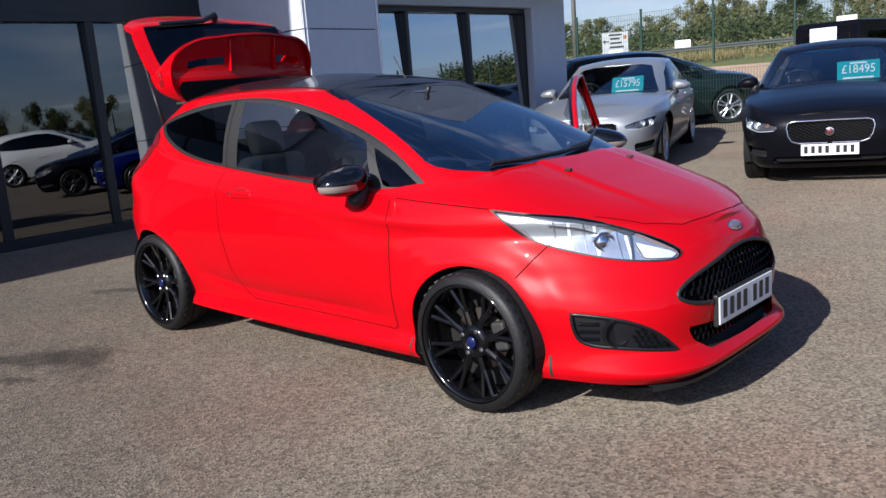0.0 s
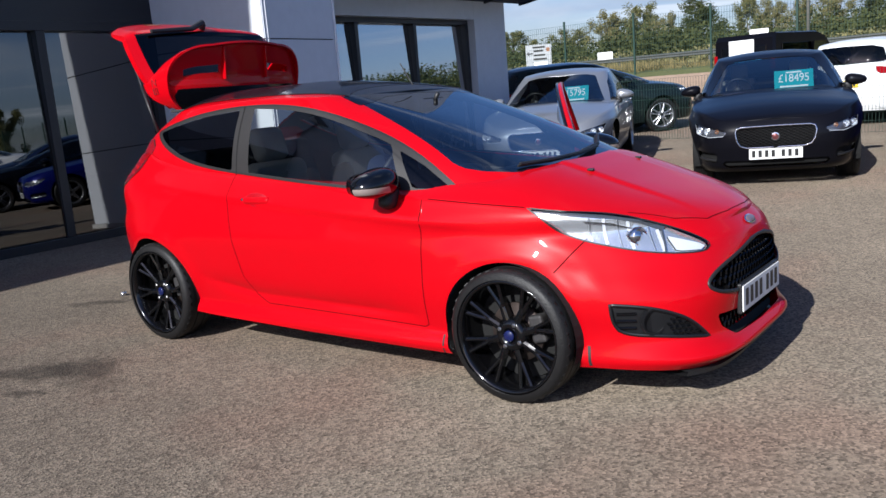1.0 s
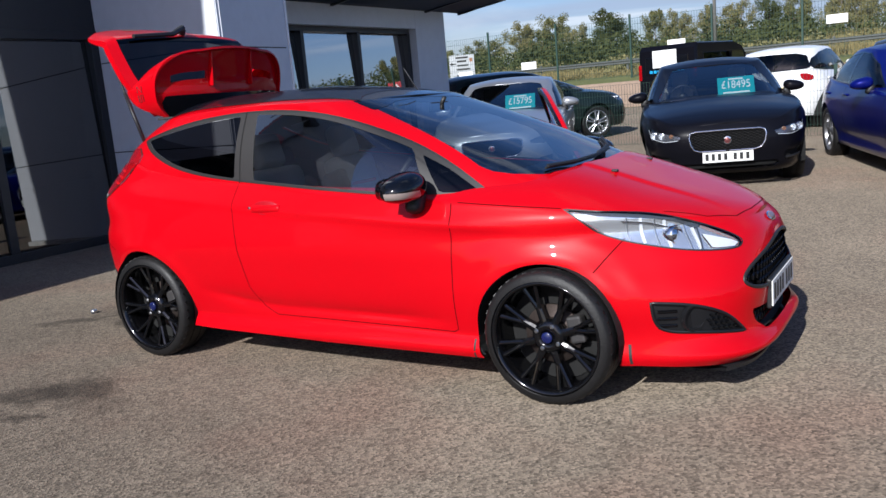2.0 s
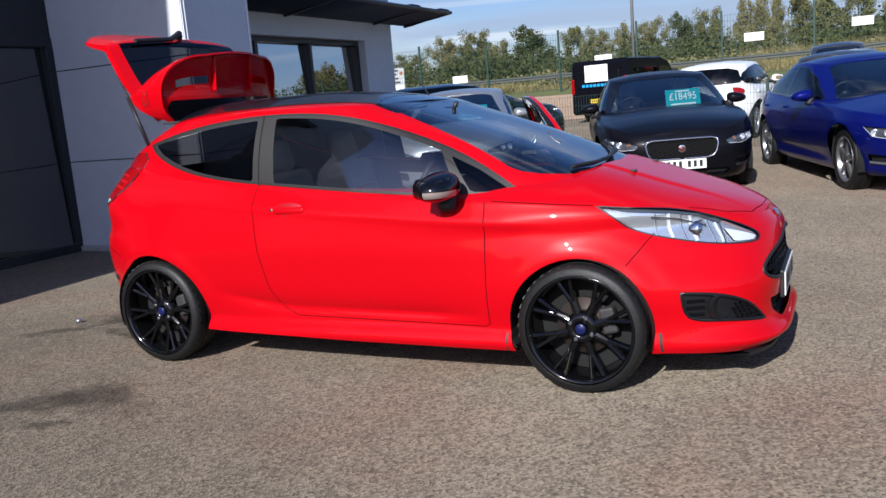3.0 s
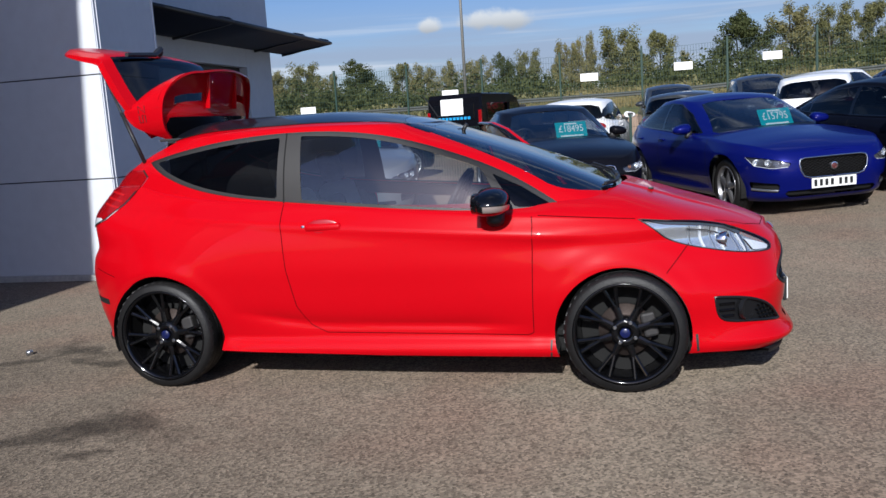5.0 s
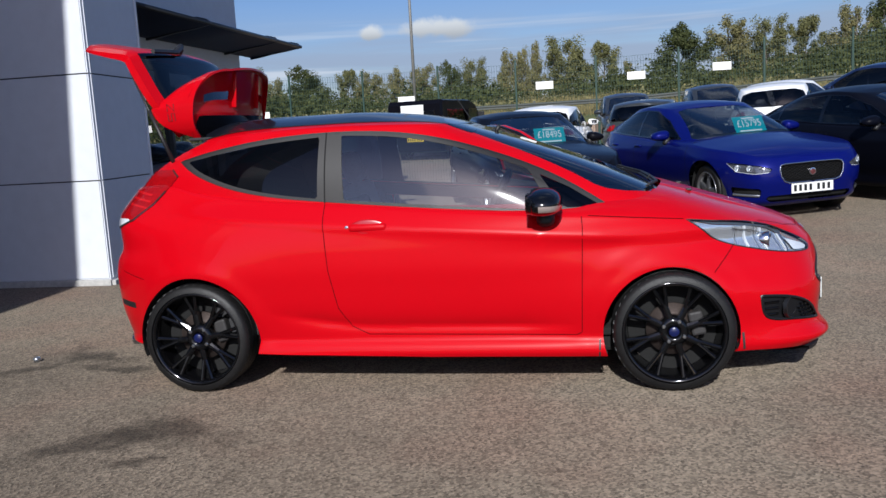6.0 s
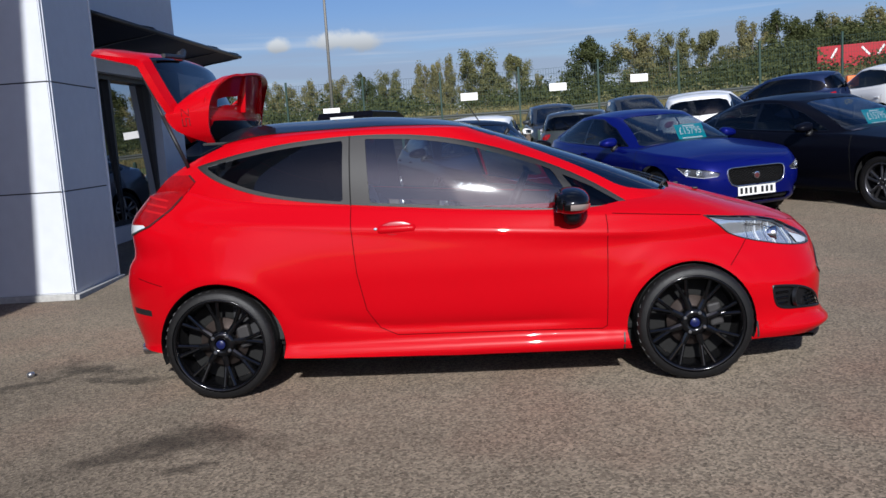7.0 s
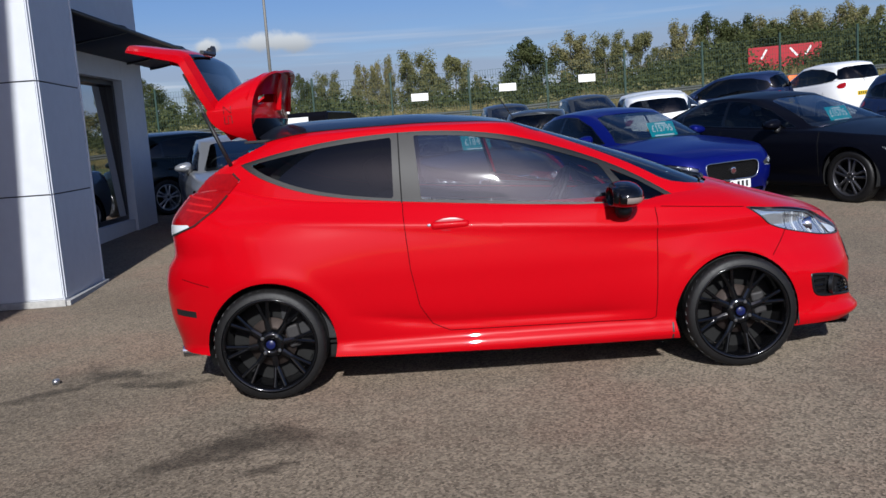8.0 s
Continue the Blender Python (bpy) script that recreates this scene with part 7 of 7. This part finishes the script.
low_fence = thing("low_mesh_fence", "thin green mesh fence behind the front row of cars", "fence")
for i in range(4):
    part("mesh_panel", wire_panel(2.5, 1.05, 0.05, 0.175, 0.004), FENCE_GREEN, low_fence, matrix=Matrix.Translation((-5.2 + 2.52 * i, 10.6 + 0.05 * i, land(0, 10.7) + 0.03)))
    part("post", box_bm((0.05, 0.05, 1.15), (-5.21 + 2.52 * i, 10.6 + 0.05 * i, land(0, 10.7) + 0.55), 0.005), FENCE_GREEN, low_fence)

BARRIER = mat("weathered_barrier", (0.085, 0.09, 0.085), rough=0.6, metal=0.3, var=0.2)
rail = thing("crash_barrier", "galvanised crash barrier along the road", "barrier")
for i in range(-14, 20):
    x = i * 4.0
    bm = bmesh.new()
    prof = [(0, -0.10), (0.04, -0.075), (0.04, -0.035), (0, 0), (0.04, 0.035), (0.04, 0.075), (0, 0.10)]
    a = [bm.verts.new((x, 31.5 - d, land(x, 31.5) + 0.55 + z)) for d, z in prof]
    b = [bm.verts.new((x + 4.0, 31.5 - d, land(x + 4.0, 31.5) + 0.55 + z)) for d, z in prof]
    for k in range(6):
        bm.faces.new((a[k], b[k], b[k + 1], a[k + 1]))
    part("rail", bm, BARRIER, rail)
    part("post", box_bm((0.08, 0.10, 0.75), (x, 31.58, land(x, 31.5) + 0.35)), BARRIER, rail)

# ---- street furniture ----
POLE_GREY = mat("weathered_pole", (0.17, 0.165, 0.15), rough=0.6, metal=0.2, var=0.2)


def lamp_post(x, y, hgt):
    lp = thing("street_lamp", "tall grey steel street lamp", "street lamp", pose(x, y, land(x, y)), "street lamps")
    part("pole", tube_bm([(0, 0, 0), (0, 0, hgt * 0.5), (0, 0, hgt)], 0.12, 10, 0.075), POLE_GREY, lp, smooth=60)
    part("arm", tube_bm([(0, 0, hgt - 0.05), (0.3, -0.1, hgt + 0.25), (1.3, -0.4, hgt + 0.35)], 0.04, 8), GALV, lp, smooth=60)
    part("lamp_head", box_bm((0.75, 0.28, 0.14), (1.6, -0.5, hgt + 0.36), 0.05, 3), GALV, lp, smooth=60)


lamp_post(-9.6, 54.0, 13.5)
lamp_post(-17.4, 30.2, 9.0)
SIGN_GREY = mat("dull_sign_face", (0.40, 0.42, 0.43), rough=0.5, var=0.08)
sg = thing("road_sign", "pale grey direction sign with lettering bars and an arrow", "sign", pose(-14.95, 29.6, land(-14.95, 29.6), 0, 0, 26))
z0 = 2.48 - land(-14.95, 29.6)
for z, tall in ((z0 + 0.22, 0.76), (z0 - 0.40, 0.46)):
    part("sign_board", box_bm((1.12, 0.03, tall), (0, 0, z), 0.01), SIGN_GREY, sg)
for dx in (-0.4, 0.4):
    part("post", tube_bm([(dx, 0.05, -0.1), (dx, 0.05, z0 + 0.55)], 0.04, 8), GALV, sg)
for w, x, z in ((0.55, 0.02, 0.48), (0.42, 0.0, 0.32), (0.50, 0.04, 0.14), (0.60, 0.06, -0.03), (0.50, 0.0, -0.30), (0.60, 0.04, -0.48)):
    part("text_bar", box_bm((w, 0.006, 0.075), (x, -0.018, z0 + z)), TRIM, sg)
part("arrow_shaft", box_bm((0.22, 0.006, 0.05), (-0.36, -0.018, z0 + 0.22)), PLATE_BLACK, sg)
bm = bmesh.new()
add_prism(bm, [(-0.54, z0 + 0.22), (-0.42, z0 + 0.31), (-0.42, z0 + 0.13)], 0.006, Matrix.Translation((0, -0.016, 0)) @ pose(0, 0, 0, 90, 0, 0))
part("arrow_head", bm, PLATE_BLACK, sg)
part("sign_mark", box_bm((0.14, 0.006, 0.16), (0.42, -0.018, z0 + 0.36)), AMBER_DULL, sg)

tr = thing("lorry_trailer", "red lorry trailer with white stripes behind the hedge", "trailer", pose(28.6, 61.0, land(30, 61) + 0.0, 0, 0, -24))
part("box_body", box_bm((5.2, 2.5, 2.5), (0.25, 0, 2.60), 0.04), mat("trailer_red", (0.42, 0.02, 0.03), rough=0.45, var=0.1), tr)
for x, a in ((-1.2, 0.5), (0.9, -0.7), (1.9, 0.6)):
    part("white_stripe", box_bm((0.14, 0.02, 0.8), (x, -1.262, 3.3), m=Matrix.Rotation(a, 4, "Y")), WHITE_BOARD, tr)
part("chassis", box_bm((6.0, 2.2, 0.4), (0, 0, 1.2)), PLASTIC, tr)
for x in (2.2, 3.4):
    for s in (-1, 1):
        wheel(tr, (x * 0.75, s * 1.05, 0.5), s, 0.5, 0.32, 0.3, 6, ALLOY, twin=False, cap=PLASTIC, bolts=6, disc=False)
part("landing_leg", box_bm((0.15, 1.8, 1.0), (-2.2, 0, 0.5)), PLASTIC, tr)

# ---- trees, hedge, tall grass ----
def leaf_mat(name, color):
    m = mat(name, color, rough=0.7, spec=0.12)
    n, l = m.node_tree.nodes, m.node_tree.links
    b = n["Principled BSDF"]
    g, r = n.new("ShaderNodeNewGeometry"), n.new("ShaderNodeValToRGB")
    r.color_ramp.elements[0].color = (color[0] * 0.72, color[1] * 0.76, color[2] * 0.76, 1)
    r.color_ramp.elements[1].color = (color[0] * 1.32, color[1] * 1.22, color[2] * 1.12, 1)
    l.new(g.outputs["Random Per Island"], r.inputs["Fac"])
    l.new(r.outputs["Color"], b.inputs["Base Color"])
    t, mx = n.new("ShaderNodeBsdfTranslucent"), n.new("ShaderNodeMixShader")
    mx.inputs["Fac"].default_value = 0.38
    l.new(r.outputs["Color"], t.inputs["Color"])
    l.new(b.outputs[0], mx.inputs[1]), l.new(t.outputs[0], mx.inputs[2])
    l.new(mx.outputs[0], n["Material Output"].inputs["Surface"])
    return m


LEAF = [leaf_mat("willow_leaf", (0.235, 0.225, 0.110)), leaf_mat("poplar_leaf", (0.190, 0.195, 0.090)), leaf_mat("dark_leaf", (0.085, 0.102, 0.042))]
BARK = mat("bark", (0.14, 0.12, 0.095), rough=0.9, var=0.3, scale=8)
STRAW = leaf_mat("dry_grass", (0.26, 0.22, 0.105))
rng = np.random.default_rng(5)


def leaf_cloud(centres, radii, count, size, squash=1.0, seed=0):
    """Many small leaf blades scattered through clumps; arrays of vertices and faces."""
    g = np.random.default_rng(seed)
    k = g.integers(0, len(centres), count)
    d = g.normal(size=(count, 3))
    d /= np.linalg.norm(d, axis=1)[:, None]
    r = g.random(count) ** 0.45
    p = centres[k] + d * (radii[k] * r)[:, None] * np.array([1, 1, squash])
    # blades face roughly outwards and up
    nrm = d * 0.7 + g.normal(size=(count, 3)) * 0.55 + np.array([0, 0, 0.35])
    nrm /= np.linalg.norm(nrm, axis=1)[:, None]
    a = np.cross(nrm, g.normal(size=(count, 3)))
    a /= np.linalg.norm(a, axis=1)[:, None]
    b = np.cross(nrm, a)
    s = size * (0.6 + 0.8 * g.random(count))[:, None]
    V = np.stack([p - a * s, p + b * s * 0.55, p + a * s, p - b * s * 0.55], 1).reshape(-1, 3)
    F = np.arange(count * 4).reshape(-1, 4)
    return V, F


def fast_mesh(name, V, F, material):
    me = bpy.data.meshes.new(name)
    me.vertices.add(len(V)), me.loops.add(F.size), me.polygons.add(len(F))
    me.vertices.foreach_set("co", np.asarray(V, np.float32).ravel())
    me.loops.foreach_set("vertex_index", np.asarray(F, np.int32).ravel())
    me.polygons.foreach_set("loop_start", np.arange(len(F), dtype=np.int32) * F.shape[1])
    me.update(calc_edges=True)
    me.materials.append(material)
    return me


def tree(leaf, seed, stems, bare, label, count=19000, size=0.11):
    """A tree 10 m high and about 6 m wide: a few rising stems, limbs with clumps of leaves at their ends, gaps between them; bare: the height below which there are no leaves."""
    g = np.random.default_rng(seed)
    t = thing("tree", label, "tree", None, "trees along the road")
    bm = bmesh.new()
    cs, rs = [], []
    for k in range(stems):
        a0 = 2 * math.pi * (k + 0.5 * g.random()) / stems
        out = 0.0 if stems == 1 else 0.7 + 0.9 * g.random()
        top = 9.3 * (0.80 + 0.20 * g.random()) if k else 9.3
        foot = np.array([0.25 * out * math.cos(a0), 0.25 * out * math.sin(a0), -0.3])
        knee = np.array([0.6 * out * math.cos(a0), 0.6 * out * math.sin(a0), top * 0.4])
        tip = np.array([out * math.cos(a0), out * math.sin(a0), top])
        add_tube(bm, [tuple(foot), tuple(knee), tuple((knee + tip) / 2 + g.normal(size=3) * 0.12), tuple(tip)], 0.16 / stems ** 0.4, 7, 0.03)
        n = int(26 / stems ** 0.55)
        for i in range(n):
            f = bare + (0.97 - bare) * (i + g.random()) / n
            base = foot + (tip - foot) * max(f - 0.13 - 0.06 * g.random(), 0.12)
            u = (f - bare) / (1.02 - bare)
            reach = (3.1 if stems == 1 else 2.2) * (0.30 + 0.95 * math.sin(math.pi * min(0.10 + 0.88 * u, 1.0)) ** 0.8) * (0.40 + 0.6 * g.random())
            a = g.random() * 2 * math.pi
            end = np.array([base[0] + reach * math.cos(a), base[1] + reach * math.sin(a), 10 * f * top / 9.3])
            add_tube(bm, [tuple(base), tuple((base + end) / 2 + (0, 0, -0.15)), tuple(end)], 0.045, 5, 0.015)
            for q in (0.55, 0.8, 1.0):
                cs.append(base + (end - base) * q + g.normal(size=3) * 0.22)
                rs.append((0.40 + 0.46 * g.random()) * (0.8 + 0.3 * q))
        cs.append(tip), rs.append(0.45)
    part("trunk", bm, BARK, t, "grey-brown trunk and limbs", smooth=60)
    V, F = leaf_cloud(np.array(cs), np.array(rs), count, size, 1.15, seed)
    cr = new("crown", fast_mesh("crown", V, F, leaf))
    cr.parent = t
    return t


POPLAR, DARK_TREE = "slender poplar tree with olive-green leaves", "broad dark green tree"
kinds = [tree(LEAF[1], 1, 1, 0.24, POPLAR), tree(LEAF[0], 2, 3, 0.30, "pale willow of several thin stems"), tree(LEAF[0], 3, 2, 0.26, "slender pale olive tree with two stems"),
         tree(LEAF[1], 4, 3, 0.20, POPLAR, 19000), tree(LEAF[2], 6, 2, 0.12, DARK_TREE, 22000)]
# the row beyond the road: place along it, width, height of the top over the level of the lot, kind
ROW = [(-51.7, 5.0, 8.0, 0), (-45.1, 5.6, 7.7, 3), (-39.6, 4.8, 9.0, 1), (-36.2, 5.2, 9.5, 3), (-32.8, 3.0, 8.0, 1), (-28.6, 5.8, 8.8, 4), (-24.2, 3.6, 8.6, 0), (-21.3, 3.2, 8.2, 1), (-18.4, 3.6, 8.3, 2),
       (-15.3, 3.6, 8.4, 1), (-12.2, 3.2, 8.4, 4), (-9.7, 3.8, 8.9, 3), (-6.0, 3.2, 9.2, 2), (-3.4, 3.0, 9.8, 1), (0.0, 5.4, 10.3, 3), (4.2, 4.4, 9.4, 0), (6.9, 2.6, 7.4, 2), (12.6, 6.6, 10.7, 4)]
x = 17.6
while x < 51:
    ROW.append((x, 4.6 + 1.6 * rng.random(), 10.2 + 0.055 * (x - 17.6) * (1 if x < 35 else 0.7) + 1.0 * rng.random(), 4 if 32 < x < 37 else int(rng.choice([0, 1, 3, 2]))))
    x += 2.9 + 1.4 * rng.random()
x = -110.0
while x < -55:
    ROW.append((x, 4.5 + 2 * rng.random(), 7.5 + 1.5 * rng.random(), int(rng.integers(0, 5))))
    x += 4 + 3 * rng.random()
first = set()
for x, wide, top, k in ROW:
    y = 86 + 4.0 * rng.random()
    zg = land(x, y)
    m = Matrix.Translation((x, y, zg)) @ Matrix.Rotation(rng.random() * 6.28, 4, "Z") @ Matrix.Diagonal((wide / 5.8, wide / 5.8, (top - zg) / 9.9, 1))
    if k not in first:
        first.add(k)
        kinds[k].matrix_basis = m
    else:
        t = copy_thing(kinds[k], Matrix.Identity(4))
        t.matrix_basis = m

# hedge and scrub in front of the trees
n = 900
hx = rng.uniform(-80, 44, n)
hy = rng.uniform(52, 72, n)
hc = np.stack([hx, hy, [land(a, b) + rng.uniform(0.2, 1.5) + 0.8 * math.sin(a * 0.23) ** 2 for a, b in zip(hx, hy)]], 1)
V, F = leaf_cloud(hc, rng.uniform(1.2, 2.3, n), 200000, 0.14, 0.9, 11)
tagged(new("hedge", fast_mesh("hedge", V, F, LEAF[2])), "dense dark green hedge and scrub beyond the road", "hedge", kind="stuff")
n = 420
tx, ty = rng.uniform(16, 42, n), rng.uniform(70, 80, n)
tc = np.stack([tx, ty, [land(a, b) + rng.random() * min(max((a - 14) * 0.35, 1.5), 6.2) for a, b in zip(tx, ty)]], 1)
# bushes that hide the trailer's foot and its far end
bx = np.linspace(22, 40, 90)
bc = np.stack([bx, rng.uniform(54, 57.5, 90), 2.7 + 1.5 / (1 + np.exp(-(bx - 31.0) * 1.2)) + 0.3 + 1.2 * np.clip((bx - 26) / 5, 0, 1) + rng.uniform(-0.6, 0.4, 90)], 1)
tc = np.vstack([tc, bc, bc - (0, 0, 1.4)])
V, F = leaf_cloud(tc, rng.uniform(1.1, 2.0, len(tc)), 150000, 0.14, 0.9, 14)
tagged(new("thicket", fast_mesh("thicket", V, F, LEAF[2])), "tall dark green thicket behind the trailer", "bushes", kind="stuff")
n = 420
hx = rng.uniform(-55, 44, n)
hy = rng.uniform(42, 52, n)
hc = np.stack([hx, hy, [land(a, b) + rng.uniform(0.1, 0.8) for a, b in zip(hx, hy)]], 1)
V, F = leaf_cloud(hc, rng.uniform(0.6, 1.1, n), 70000, 0.11, 0.8, 12)
tagged(new("scrub", fast_mesh("scrub", V, F, LEAF[0])), "low olive scrub beside the road", "bushes", kind="stuff")
# dry grass blades on the bank
n = 44000
gx, gy = rng.uniform(-40, 60, n), np.concatenate([rng.uniform(27, 31.2, n // 2), rng.uniform(42, 50, n - n // 2)])
gz = np.array([land(a, b) for a, b in zip(gx, gy)])
hh = rng.uniform(0.3, 0.95, n) * np.where(gy > 40, np.where((gx > -4) & (np.sin(gx * 0.55 + 0.6) > -0.35), 1.7, 0.25), 0.45) * np.where(np.sin(gx * 0.35) + np.sin(gx * 0.13 + 1) > -0.2, 1.0, 0.4)
lean = rng.normal(0, 0.13, (n, 2))
w = 0.022
V = np.stack([np.stack([gx - w, gy, gz], 1), np.stack([gx + w, gy, gz], 1), np.stack([gx + lean[:, 0], gy + lean[:, 1], gz + hh], 1)], 1).reshape(-1, 3)
tagged(new("tall_grass", fast_mesh("tall_grass", V, np.arange(n * 3).reshape(-1, 3), STRAW)), "dry straw-coloured tall grass on the bank", "grass", kind="stuff")
# litter
bt = thing("bottle_cap", "small crushed shiny cap lying on the tarmac", "litter", pose(-1.44, -0.14, 0.0))
part("cap", lathe_bm([(0, 0), (0.022, 0.0), (0.024, 0.022), (0.018, 0.03), (0, 0.032)], 14), ALLOY, bt, smooth=40)

# cars and trees on the far side of the lot, seen in the glass
build_car("estate_car", "white sport utility car across the lot", "car", SUV, WHITE_PAINT, stand(15.2, 9.0, 118, SUV), **far)
build_car("hatchback", "dark blue hatchback across the lot", "car", HATCH, DARKBLUE_PAINT, stand(12.5, -1.5, 190, HATCH), **far)
build_car("saloon_car", "black saloon car across the lot", "car", SALOON, BLACK_PAINT, stand(13.5, -5.5, 185, SALOON), **far)
for k in range(26):
    t = copy_thing(kinds[k % 5], Matrix.Identity(4))
    a = radians(-58 + 3.4 * k)
    d = 120 + 20 * rng.random()
    t.matrix_basis = Matrix.Translation((d * math.cos(a), d * math.sin(a), -0.3)) @ Matrix.Rotation(k, 4, "Z") @ Matrix.Scale(0.95 + 0.3 * rng.random(), 4)

# a small orange box on a post between the far cars
bx = thing("orange_box", "small orange plastic box on a grey post", "box", pose(12.3, 19.9 + 1.4, land(12.3, 21.3)))
part("post", tube_bm([(0, 0, -0.05), (0, 0, 1.15)], 0.03, 8), GALV, bx, smooth=60)
part("box_shell", box_bm((0.34, 0.20, 0.34), (0, 0, 1.28), 0.03, 3), mat("orange_plastic", (0.75, 0.16, 0.02), rough=0.45, var=0.1), bx, smooth=60)
